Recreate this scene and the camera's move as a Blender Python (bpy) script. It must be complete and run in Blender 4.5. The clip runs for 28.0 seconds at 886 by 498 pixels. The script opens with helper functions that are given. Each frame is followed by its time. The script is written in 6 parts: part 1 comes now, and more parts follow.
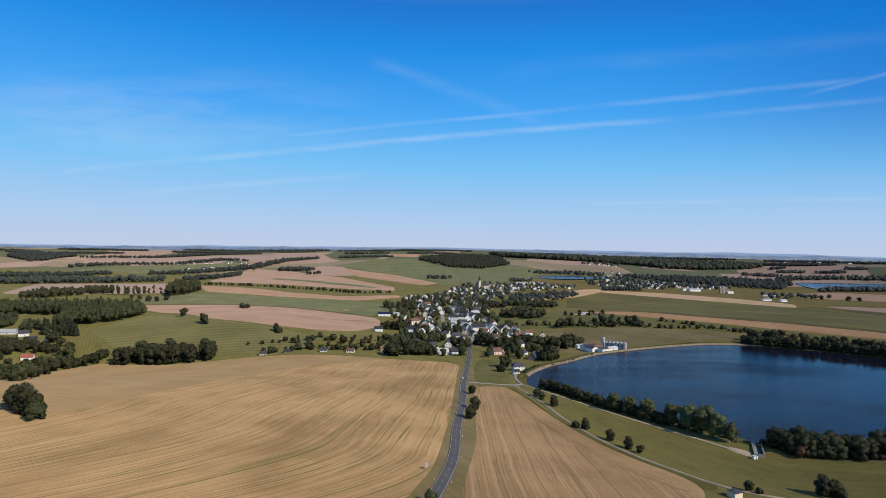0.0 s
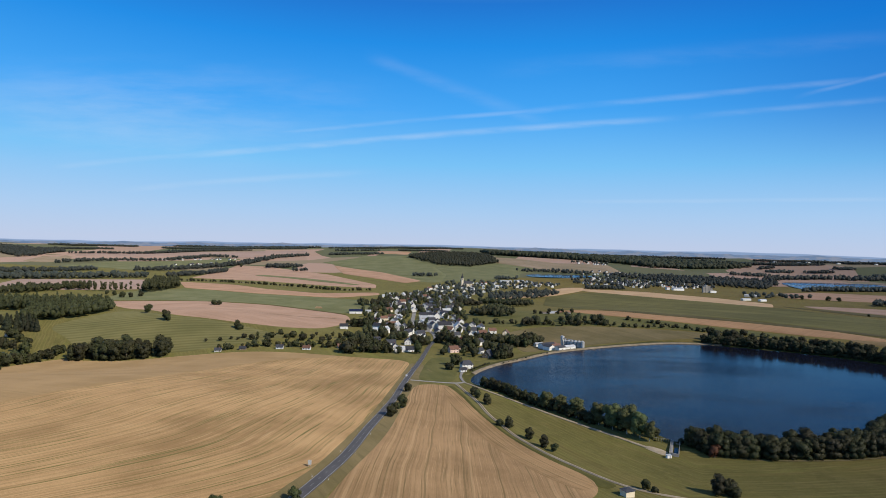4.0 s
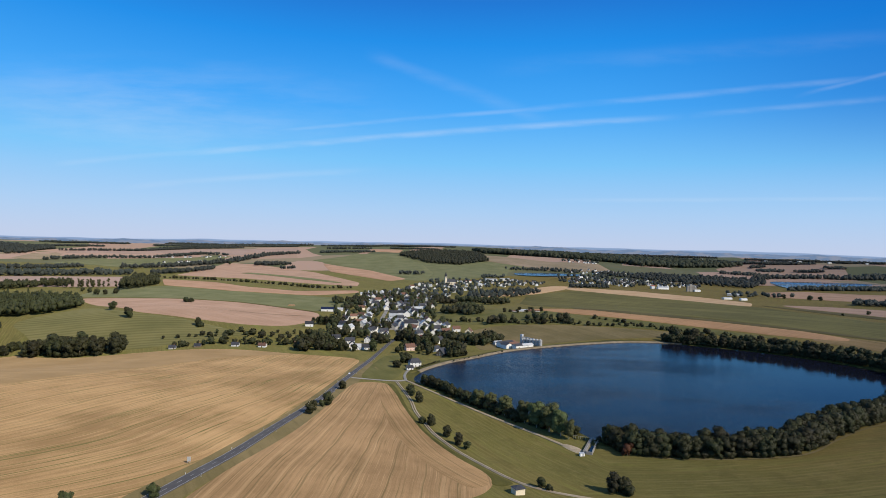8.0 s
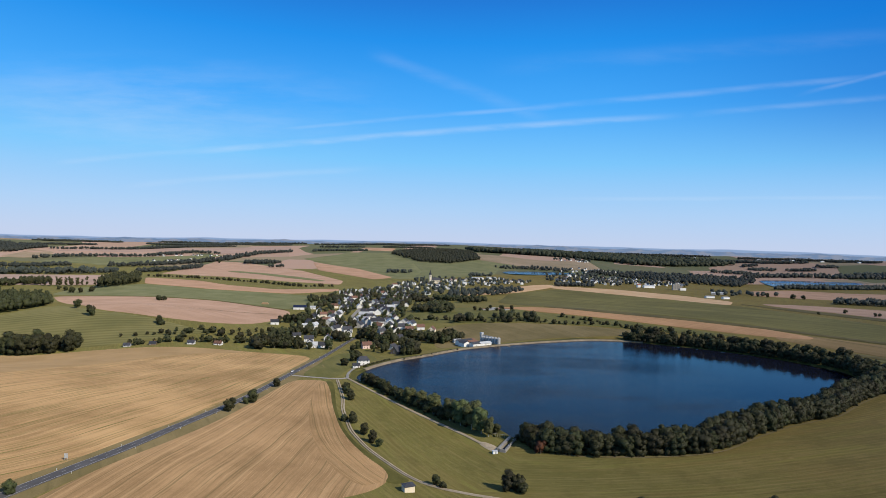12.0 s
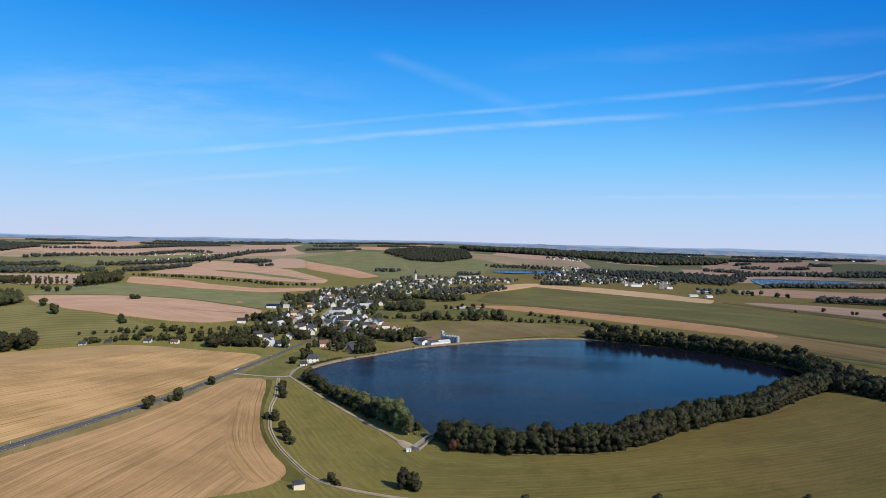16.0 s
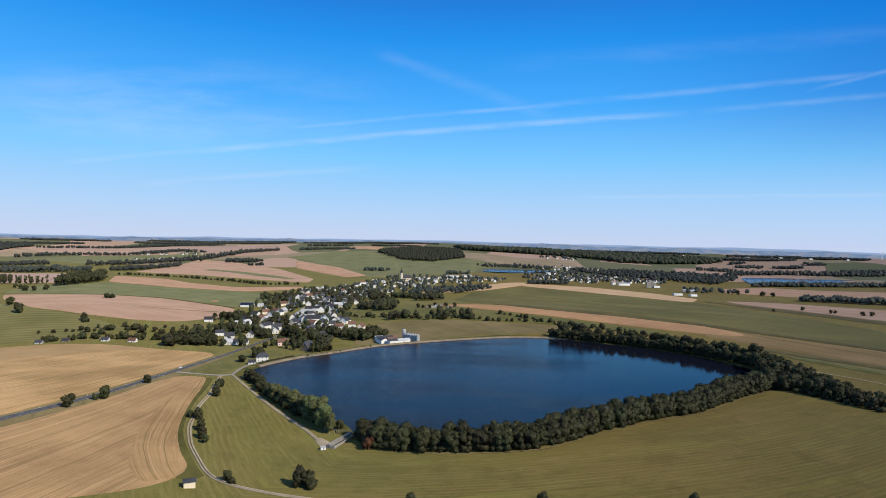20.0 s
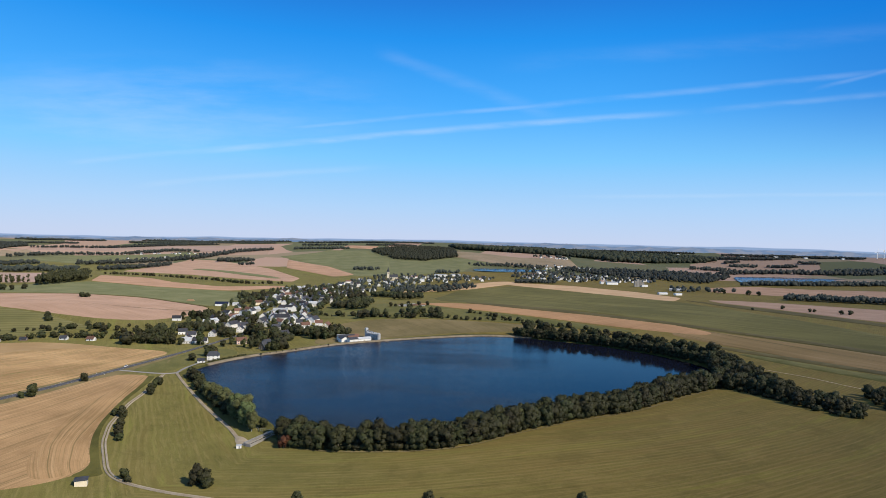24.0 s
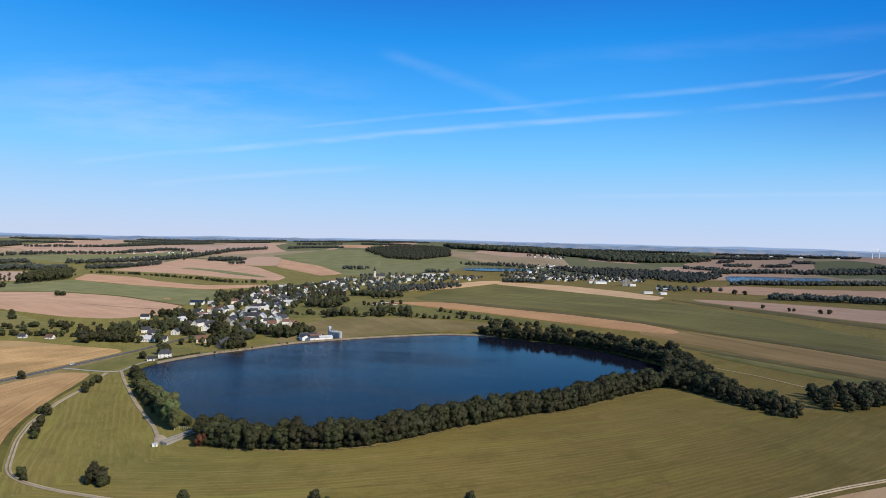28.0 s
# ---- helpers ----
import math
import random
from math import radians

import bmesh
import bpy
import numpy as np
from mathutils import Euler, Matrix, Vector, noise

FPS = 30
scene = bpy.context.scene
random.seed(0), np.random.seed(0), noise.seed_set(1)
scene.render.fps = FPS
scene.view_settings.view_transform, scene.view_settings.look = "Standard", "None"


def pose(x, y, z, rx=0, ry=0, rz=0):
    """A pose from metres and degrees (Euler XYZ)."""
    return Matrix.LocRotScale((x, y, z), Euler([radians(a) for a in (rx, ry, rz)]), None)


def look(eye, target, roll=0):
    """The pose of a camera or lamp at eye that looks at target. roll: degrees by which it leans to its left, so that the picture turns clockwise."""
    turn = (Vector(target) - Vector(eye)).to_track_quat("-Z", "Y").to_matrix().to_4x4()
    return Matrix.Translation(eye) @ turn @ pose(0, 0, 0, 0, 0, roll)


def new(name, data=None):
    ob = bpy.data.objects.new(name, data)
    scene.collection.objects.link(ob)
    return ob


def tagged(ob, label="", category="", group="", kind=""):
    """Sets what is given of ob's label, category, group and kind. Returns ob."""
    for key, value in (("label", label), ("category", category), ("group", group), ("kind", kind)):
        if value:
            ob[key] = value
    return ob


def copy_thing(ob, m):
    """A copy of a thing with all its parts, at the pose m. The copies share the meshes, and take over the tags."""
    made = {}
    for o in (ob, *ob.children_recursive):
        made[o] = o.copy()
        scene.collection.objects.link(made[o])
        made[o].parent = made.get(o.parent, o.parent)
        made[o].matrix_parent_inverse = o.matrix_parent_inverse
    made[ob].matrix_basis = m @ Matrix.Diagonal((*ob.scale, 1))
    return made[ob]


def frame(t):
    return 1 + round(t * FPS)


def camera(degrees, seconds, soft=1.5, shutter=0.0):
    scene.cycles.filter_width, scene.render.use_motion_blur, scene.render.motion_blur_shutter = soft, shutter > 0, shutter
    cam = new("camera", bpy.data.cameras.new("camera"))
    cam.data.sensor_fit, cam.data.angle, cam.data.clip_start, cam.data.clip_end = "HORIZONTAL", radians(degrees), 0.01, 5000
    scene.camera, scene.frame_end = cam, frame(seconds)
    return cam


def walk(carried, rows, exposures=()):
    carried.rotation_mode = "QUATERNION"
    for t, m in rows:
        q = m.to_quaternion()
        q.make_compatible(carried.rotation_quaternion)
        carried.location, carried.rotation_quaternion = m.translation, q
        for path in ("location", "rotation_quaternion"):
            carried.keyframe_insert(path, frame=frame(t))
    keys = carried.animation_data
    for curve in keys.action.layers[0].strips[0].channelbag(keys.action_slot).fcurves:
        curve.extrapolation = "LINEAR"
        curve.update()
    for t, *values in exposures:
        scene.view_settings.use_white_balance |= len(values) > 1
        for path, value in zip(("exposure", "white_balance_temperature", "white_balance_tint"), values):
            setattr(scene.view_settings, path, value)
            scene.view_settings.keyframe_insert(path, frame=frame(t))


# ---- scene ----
cam = camera(73.0, 28.0, soft=0.75)
# seconds, eye, yaw, pitch, lean
ROWS = [
    (0.0, 0.00, 0.00, 143.63, 0.000, -0.280, -0.995),
    (2.0, 27.99, -0.94, 144.69, -0.089, -0.405, -1.197),
    (4.0, 57.08, -1.60, 145.57, -0.136, -0.514, -1.345),
    (6.0, 87.01, -1.97, 146.29, -0.143, -0.607, -1.446),
    (8.0, 117.54, -2.06, 146.85, -0.117, -0.686, -1.506),
    (10.0, 148.48, -1.86, 147.25, -0.061, -0.753, -1.533),
    (12.0, 179.62, -1.36, 147.50, 0.020, -0.809, -1.533),
    (14.0, 210.78, -0.56, 147.64, 0.121, -0.855, -1.512),
    (16.0, 241.84, 0.56, 147.64, 0.237, -0.893, -1.478),
    (18.0, 272.65, 1.97, 147.55, 0.365, -0.924, -1.438),
    (20.0, 303.10, 3.72, 147.35, 0.499, -0.950, -1.397),
    (22.0, 333.12, 5.80, 147.06, 0.634, -0.973, -1.363),
    (24.0, 362.63, 8.19, 146.68, 0.767, -0.992, -1.342),
    (26.0, 391.61, 10.92, 146.24, 0.892, -1.011, -1.341),
    (28.0, 420.00, 14.00, 145.74, 1.006, -1.031, -1.367),
]
walk(cam, [(t, pose(x, y, z, 90 + pitch, lean, yaw)) for t, x, y, z, yaw, pitch, lean in ROWS], exposures=[(0.0, -0.11), (10.0, -0.02), (18.0, 0.03), (28.0, 0.05)])

# ---- light: a clear late-summer day, sun behind and to the right ----
SUN_AZ, SUN_EL = radians(130), radians(37)


def math_node(nt, op, a, b=None, c=None, clamp=False):
    n = nt.nodes.new("ShaderNodeMath")
    n.operation, n.use_clamp = op, clamp
    for k, v in enumerate((a, b, c)):
        if v is None:
            continue
        if isinstance(v, (int, float)):
            n.inputs[k].default_value = v
        else:
            nt.links.new(v, n.inputs[k])
    return n.outputs[0]


def ramp01(nt, v, lo, hi):
    n = nt.nodes.new("ShaderNodeMapRange")
    n.interpolation_type = "SMOOTHSTEP"
    nt.links.new(v, n.inputs[0])
    n.inputs[1].default_value, n.inputs[2].default_value = lo, hi
    return n.outputs[0]


def mix_rgb(nt, fac, a, b, blend="MIX"):
    n = nt.nodes.new("ShaderNodeMix")
    n.data_type, n.blend_type = "RGBA", blend
    for sock, v in ((n.inputs[0], fac), (n.inputs[6], a), (n.inputs[7], b)):
        if isinstance(v, (int, float)):
            sock.default_value = v
        elif isinstance(v, (tuple, list)):
            sock.default_value = (*v[:3], 1)
        else:
            nt.links.new(v, sock)
    return n.outputs[2]


def noise_tex(nt, vec, scale, detail=4.0, rough=0.55, distort=0.0):
    n = nt.nodes.new("ShaderNodeTexNoise")
    n.inputs["Scale"].default_value, n.inputs["Detail"].default_value = scale, detail
    n.inputs["Roughness"].default_value, n.inputs["Distortion"].default_value = rough, distort
    if vec is not None:
        nt.links.new(vec, n.inputs["Vector"])
    return n.outputs["Fac"]


def build_world():
    world = bpy.data.worlds.new("clear_sky")
    world.use_nodes = True
    scene.world = world
    nt = world.node_tree
    nt.nodes.clear()
    sky = nt.nodes.new("ShaderNodeTexSky")
    sky.sky_type, sky.sun_disc = "NISHITA", False
    sky.sun_elevation, sky.sun_rotation = SUN_EL, SUN_AZ
    sky.air_density, sky.dust_density, sky.ozone_density = 1.0, 0.4, 3.0
    tc = nt.nodes.new("ShaderNodeTexCoord")
    sep = nt.nodes.new("ShaderNodeSeparateXYZ")
    nt.links.new(tc.outputs["Generated"], sep.inputs[0])
    x, y, z = sep.outputs
    ys = math_node(nt, "MAXIMUM", y, 0.05)
    u, v = math_node(nt, "DIVIDE", x, ys), math_node(nt, "DIVIDE", z, ys)
    ahead = ramp01(nt, y, 0.3, 0.5)
    comb = nt.nodes.new("ShaderNodeCombineXYZ")
    nt.links.new(u, comb.inputs[0])
    nt.links.new(v, comb.inputs[1])
    streak = nt.nodes.new("ShaderNodeMapping")
    streak.inputs["Scale"].default_value = (5, 26, 1)
    streak.inputs["Rotation"].default_value = (0, 0, radians(-4))
    nt.links.new(comb.outputs[0], streak.inputs[0])
    fray = noise_tex(nt, streak.outputs[0], 1.0, 6, 0.6)
    puff = noise_tex(nt, streak.outputs[0], 0.55, 7, 0.62)
    total = None
    # old vapour trails: ends (u, v), half width, bend, strength
    for u0, v0, u1, v1, wide, bend, power in (
            (-0.66, 0.112, -0.33, 0.150, 0.0085, 0.000, 0.13), (-0.47, 0.132, 0.40, 0.220, 0.0085, -0.003, 0.22), (0.40, 0.220, 0.80, 0.266, 0.0080, 0.000, 0.10),
            (-0.42, 0.160, 0.22, 0.233, 0.0060, -0.002, 0.13), (0.08, 0.217, 0.74, 0.296, 0.0080, 0.000, 0.115), (0.58, 0.257, 0.86, 0.336, 0.0060, 0.000, 0.10),
            (-0.14, 0.314, 0.18, 0.203, 0.0180, 0.000, 0.055), (-0.54, 0.076, -0.10, 0.118, 0.0080, -0.003, 0.12), (0.16, 0.073, 0.85, 0.095, 0.0055, 0.000, 0.12), (0.06, 0.288, 0.80, 0.367, 0.0220, 0.000, 0.04)):
        slope = (v1 - v0) / (u1 - u0)
        part_u = math_node(nt, "DIVIDE", math_node(nt, "SUBTRACT", u, u0), u1 - u0)
        arc = math_node(nt, "MULTIPLY", math_node(nt, "MULTIPLY", part_u, math_node(nt, "SUBTRACT", 1.0, part_u)), -4 * bend)
        line = math_node(nt, "ADD", math_node(nt, "MULTIPLY_ADD", u, slope, v0 - slope * u0), arc)
        off = math_node(nt, "ABSOLUTE", math_node(nt, "SUBTRACT", math_node(nt, "MULTIPLY_ADD", fray, wide * 0.9, v), math_node(nt, "ADD", line, wide * 0.45)))
        m = ramp01(nt, off, wide, 0.0)
        m = math_node(nt, "MULTIPLY", m, ramp01(nt, part_u, -0.02, 0.16))
        m = math_node(nt, "MULTIPLY", m, ramp01(nt, part_u, 1.03, 0.80))
        m = math_node(nt, "MULTIPLY", m, math_node(nt, "MULTIPLY_ADD", ramp01(nt, fray, 0.30, 0.66), 1.15 * power, 0.22 * power))
        total = m if total is None else math_node(nt, "MAXIMUM", total, m)
    # thin veil of cirrus on the left
    du, dv = math_node(nt, "MULTIPLY", math_node(nt, "SUBTRACT", u, -0.50), 2.0), math_node(nt, "MULTIPLY", math_node(nt, "SUBTRACT", v, 0.205), 9.0)
    rr = math_node(nt, "SQRT", math_node(nt, "ADD", math_node(nt, "MULTIPLY", du, du), math_node(nt, "MULTIPLY", dv, dv)))
    veil = math_node(nt, "MULTIPLY", ramp01(nt, rr, 1.1, 0.0), math_node(nt, "MULTIPLY", ramp01(nt, puff, 0.35, 0.75), 0.26))
    total = math_node(nt, "MULTIPLY", math_node(nt, "MAXIMUM", total, veil), ahead)
    # the clear deep blue of the upper air, pale towards the ground
    tint = nt.nodes.new("ShaderNodeValToRGB")
    stops = tint.color_ramp.elements
    stops[0].position, stops[0].color = 0.0, (*SKY_STOPS[0][1], 1)
    stops[1].position, stops[1].color = 1.0, (*SKY_STOPS[-1][1], 1)
    for pos, c in SKY_STOPS[1:-1]:
        e = stops.new(pos)
        e.color = (*c, 1)
    nt.links.new(math_node(nt, "MULTIPLY", z, 2.0, clamp=True), tint.inputs[0])
    lit = mix_rgb(nt, 1.0, tint.outputs[0], (10.0, 10.0, 10.0), "MULTIPLY")
    deep = mix_rgb(nt, 0.95, sky.outputs[0], lit)
    # the sky is deepest at a right angle to the sun
    away = math_node(nt, "MULTIPLY", math_node(nt, "MULTIPLY", ramp01(nt, u, 0.15, 0.85), ahead), ramp01(nt, v, 0.06, 0.30))
    deep = mix_rgb(nt, math_node(nt, "MULTIPLY", away, 0.50), deep, (0.0, 1.1, 5.4))
    mapped = mix_rgb(nt, total, deep, SKY_CLOUD)
    # hazy hills far past the last fields, haze colour painted into the sky backdrop
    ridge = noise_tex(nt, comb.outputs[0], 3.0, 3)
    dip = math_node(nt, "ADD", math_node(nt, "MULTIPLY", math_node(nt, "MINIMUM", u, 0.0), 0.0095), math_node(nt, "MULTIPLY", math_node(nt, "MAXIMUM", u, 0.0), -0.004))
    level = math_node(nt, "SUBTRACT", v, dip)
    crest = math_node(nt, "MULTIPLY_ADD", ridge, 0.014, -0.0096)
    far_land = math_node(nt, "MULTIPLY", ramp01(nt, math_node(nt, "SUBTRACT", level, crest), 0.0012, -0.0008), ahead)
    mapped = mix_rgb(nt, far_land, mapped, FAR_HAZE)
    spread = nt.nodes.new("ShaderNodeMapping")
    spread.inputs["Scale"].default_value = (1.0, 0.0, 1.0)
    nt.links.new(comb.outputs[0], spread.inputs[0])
    # nearer ridge, its haze likewise painted as flat blue-grey colour
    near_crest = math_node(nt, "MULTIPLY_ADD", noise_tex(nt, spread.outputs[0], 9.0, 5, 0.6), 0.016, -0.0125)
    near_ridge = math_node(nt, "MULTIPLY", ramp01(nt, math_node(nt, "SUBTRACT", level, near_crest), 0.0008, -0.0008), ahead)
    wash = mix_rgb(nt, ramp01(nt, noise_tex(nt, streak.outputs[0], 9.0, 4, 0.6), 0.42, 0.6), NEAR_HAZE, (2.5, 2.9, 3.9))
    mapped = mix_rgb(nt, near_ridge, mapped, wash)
    bg = nt.nodes.new("ShaderNodeBackground")
    bg.inputs[1].default_value = SKY_POWER
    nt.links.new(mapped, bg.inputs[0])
    out = nt.nodes.new("ShaderNodeOutputWorld")
    nt.links.new(bg.outputs[0], out.inputs[0])


SKY_STOPS = [(0.0, (0.55, 0.65, 0.87)), (0.10, (0.42, 0.64, 0.94)), (0.258, (0.20, 0.58, 1.0)), (0.43, (0.060, 0.41, 0.99)), (0.626, (0.012, 0.285, 0.86)), (0.742, (0.0116, 0.195, 0.70)), (1.0, (0.17, 0.28, 0.52))]
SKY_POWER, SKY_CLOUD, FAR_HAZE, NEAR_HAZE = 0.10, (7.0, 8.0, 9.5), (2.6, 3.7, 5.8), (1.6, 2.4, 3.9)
build_world()
sun = new("sun", bpy.data.lights.new("sun", "SUN"))
sun.data.energy, sun.data.angle, sun.data.color = 4.6, radians(0.53), (1.0, 0.90, 0.745)
sun.matrix_world = look((math.sin(SUN_AZ) * 500, math.cos(SUN_AZ) * 500, math.tan(SUN_EL) * 500), (0, 0, 0))


# ---- materials ----
U = 1.4  # metres to one unit of the plan


def material(name, rough=0.8):
    m = bpy.data.materials.new(name)
    m.use_nodes = True
    nt = m.node_tree
    bsdf = nt.nodes["Principled BSDF"]
    bsdf.inputs["Roughness"].default_value = rough
    bsdf.inputs["Specular IOR Level"].default_value = 0.25
    return m, nt, bsdf


def plan_coords(nt):
    tc = nt.nodes.new("ShaderNodeTexCoord")
    return tc.outputs["Object"]


def add_bump(nt, bsdf, height, strength, distance):
    b = nt.nodes.new("ShaderNodeBump")
    b.inputs["Strength"].default_value, b.inputs["Distance"].default_value = strength, distance
    nt.links.new(height, b.inputs["Height"])
    nt.links.new(b.outputs[0], bsdf.inputs["Normal"])


def plain(name, c1, c2, scale=0.6, rough=0.8, metal=0.0, vary=0.15, bump=0.0):
    """Two tones in a coarse and a fine grain, shifted a little from object to object."""
    m, nt, bsdf = material(name, rough)
    co = plan_coords(nt)
    coarse, fine = noise_tex(nt, co, scale * 0.25, 3), noise_tex(nt, co, scale * 3, 4)
    f = math_node(nt, "ADD", math_node(nt, "MULTIPLY", coarse, 0.6), math_node(nt, "MULTIPLY", fine, 0.4))
    col = mix_rgb(nt, ramp01(nt, f, 0.3, 0.7), c1, c2)
    info = nt.nodes.new("ShaderNodeObjectInfo")
    hsv = nt.nodes.new("ShaderNodeHueSaturation")
    nt.links.new(math_node(nt, "MULTIPLY_ADD", info.outputs["Random"], vary * 2, 1 - vary), hsv.inputs["Value"])
    nt.links.new(col, hsv.inputs["Color"])
    nt.links.new(hsv.outputs[0], bsdf.inputs["Base Color"])
    bsdf.inputs["Metallic"].default_value = metal
    if bump:
        add_bump(nt, bsdf, fine, bump, 0.05)
    return m


def rows_vector(nt, angle, across, along, bend=None, skew=0.0, bow=None):
    """Coordinates across and along the drill rows of a field, in plan units. bend: rows that curl west near the camera's side;
    skew: how far they lean east for each unit north; bow: rows that curve north past some x."""
    shrink = nt.nodes.new("ShaderNodeVectorMath")
    shrink.operation = "SCALE"
    shrink.inputs["Scale"].default_value = 1 / U
    nt.links.new(plan_coords(nt), shrink.inputs[0])
    co = shrink.outputs[0]
    warp = nt.nodes.new("ShaderNodeTexNoise")
    warp.inputs["Scale"].default_value, warp.inputs["Detail"].default_value = 0.012, 2.0
    nt.links.new(co, warp.inputs["Vector"])
    sub = nt.nodes.new("ShaderNodeVectorMath")
    sub.operation = "MULTIPLY_ADD"
    nt.links.new(warp.outputs["Color"], sub.inputs[0])
    sub.inputs[1].default_value = (7, 7, 0)
    nt.links.new(co, sub.inputs[2])
    sep = nt.nodes.new("ShaderNodeSeparateXYZ")
    nt.links.new(sub.outputs[0], sep.inputs[0])
    x, y, _ = sep.outputs
    if bend:
        start, slant, curl = bend
        lag = math_node(nt, "MAXIMUM", math_node(nt, "SUBTRACT", math_node(nt, "MULTIPLY_ADD", x, slant, start), y), 0.0)
        a, b = math_node(nt, "ADD", x, math_node(nt, "MULTIPLY", math_node(nt, "MULTIPLY", lag, lag), curl)), y
        a = math_node(nt, "ADD", a, math_node(nt, "MULTIPLY_ADD", y, -skew, skew * 300))
    elif bow:
        start, curl = bow
        lag = math_node(nt, "MAXIMUM", math_node(nt, "SUBTRACT", x, start), 0.0)
        a, b = math_node(nt, "SUBTRACT", y, math_node(nt, "MULTIPLY", math_node(nt, "MULTIPLY", lag, lag), curl)), x
    else:
        c, s = math.cos(radians(angle)), math.sin(radians(angle))
        a = math_node(nt, "ADD", math_node(nt, "MULTIPLY", x, c), math_node(nt, "MULTIPLY", y, s))
        b = math_node(nt, "ADD", math_node(nt, "MULTIPLY", x, -s), math_node(nt, "MULTIPLY", y, c))
    comb = nt.nodes.new("ShaderNodeCombineXYZ")
    nt.links.new(math_node(nt, "MULTIPLY", a, 1 / across), comb.inputs[0])
    nt.links.new(math_node(nt, "MULTIPLY", b, 1 / along), comb.inputs[1])
    return co, comb.outputs[0], a


def crop(name, c1, c2, line=None, angle=0.0, across=4.0, along=70.0, bend=None, skew=0.0, tram=0.0, lines=0.5, weed=None, patch=0.02, pale=None, swath=0.0, drill=0.0, ruts=0.0):
    """A field: broad patches, streaks along the rows, fine straw grain, thin dark and pale rows, and wheel tracks."""
    m, nt, bsdf = material(name, 0.95)
    bsdf.inputs["Specular IOR Level"].default_value = 0.1
    bsdf.inputs["Diffuse Roughness"].default_value = 1.0
    co, vec, a = rows_vector(nt, angle, across, along, bend, skew)
    broad, streak, fine = noise_tex(nt, co, patch, 4, 0.6), noise_tex(nt, vec, 1.0, 5, 0.7), noise_tex(nt, co, 1.6, 6, 0.9)
    f = math_node(nt, "ADD", math_node(nt, "MULTIPLY", broad, 0.40), math_node(nt, "MULTIPLY", streak, 0.26))
    f = math_node(nt, "ADD", f, math_node(nt, "MULTIPLY", fine, 0.34))
    col = mix_rgb(nt, ramp01(nt, f, 0.40, 0.60), c1, c2)
    if pale:
        light = ramp01(nt, noise_tex(nt, vec, 3.7, 3, 0.6), 0.57, 0.66)
        col = mix_rgb(nt, math_node(nt, "MULTIPLY", light, 0.40), col, pale)
    if line:
        narrow = ramp01(nt, noise_tex(nt, vec, 2.3, 4, 0.6), 0.56, 0.66)
        col = mix_rgb(nt, math_node(nt, "MULTIPLY", narrow, lines), col, line)
    if swath:
        ridge = ramp01(nt, math_node(nt, "PINGPONG", a, swath), swath * 0.25, swath * 0.75)
        col = mix_rgb(nt, math_node(nt, "MULTIPLY", ridge, math_node(nt, "MULTIPLY_ADD", broad, 0.9, 0.02)), col, pale)
    if drill:
        rows = ramp01(nt, math_node(nt, "PINGPONG", a, drill), drill * 0.62, drill * 0.95)
        gate = ramp01(nt, noise_tex(nt, vec, 0.6, 4, 0.65), 0.40, 0.62)
        col = mix_rgb(nt, math_node(nt, "MULTIPLY", math_node(nt, "MULTIPLY", rows, gate), 0.38), col, line)
    if ruts:
        worn = ramp01(nt, math_node(nt, "PINGPONG", a, ruts), 0.75, 0.25)
        gate = ramp01(nt, noise_tex(nt, vec, 0.35, 4, 0.6), 0.38, 0.58)
        col = mix_rgb(nt, math_node(nt, "MULTIPLY", math_node(nt, "MULTIPLY", worn, gate), 0.26), col, pale)
    if tram:
        saw = math_node(nt, "PINGPONG", a, tram)
        gate = ramp01(nt, noise_tex(nt, vec, 0.45, 3, 0.6), 0.30, 0.50)
        tracks = math_node(nt, "MULTIPLY", ramp01(nt, saw, 0.50, 0.18), gate)
        col = mix_rgb(nt, math_node(nt, "MULTIPLY", tracks, 0.6), col, line or c1)
    if weed:
        spots = ramp01(nt, noise_tex(nt, vec, 0.7, 5, 0.75), 0.60, 0.72)
        where = ramp01(nt, noise_tex(nt, co, 0.012, 3, 0.6), 0.45, 0.62)
        col = mix_rgb(nt, math_node(nt, "MULTIPLY", spots, where), col, weed)
    nt.links.new(col, bsdf.inputs["Base Color"])
    add_bump(nt, bsdf, streak, 0.5, 0.5)
    return m


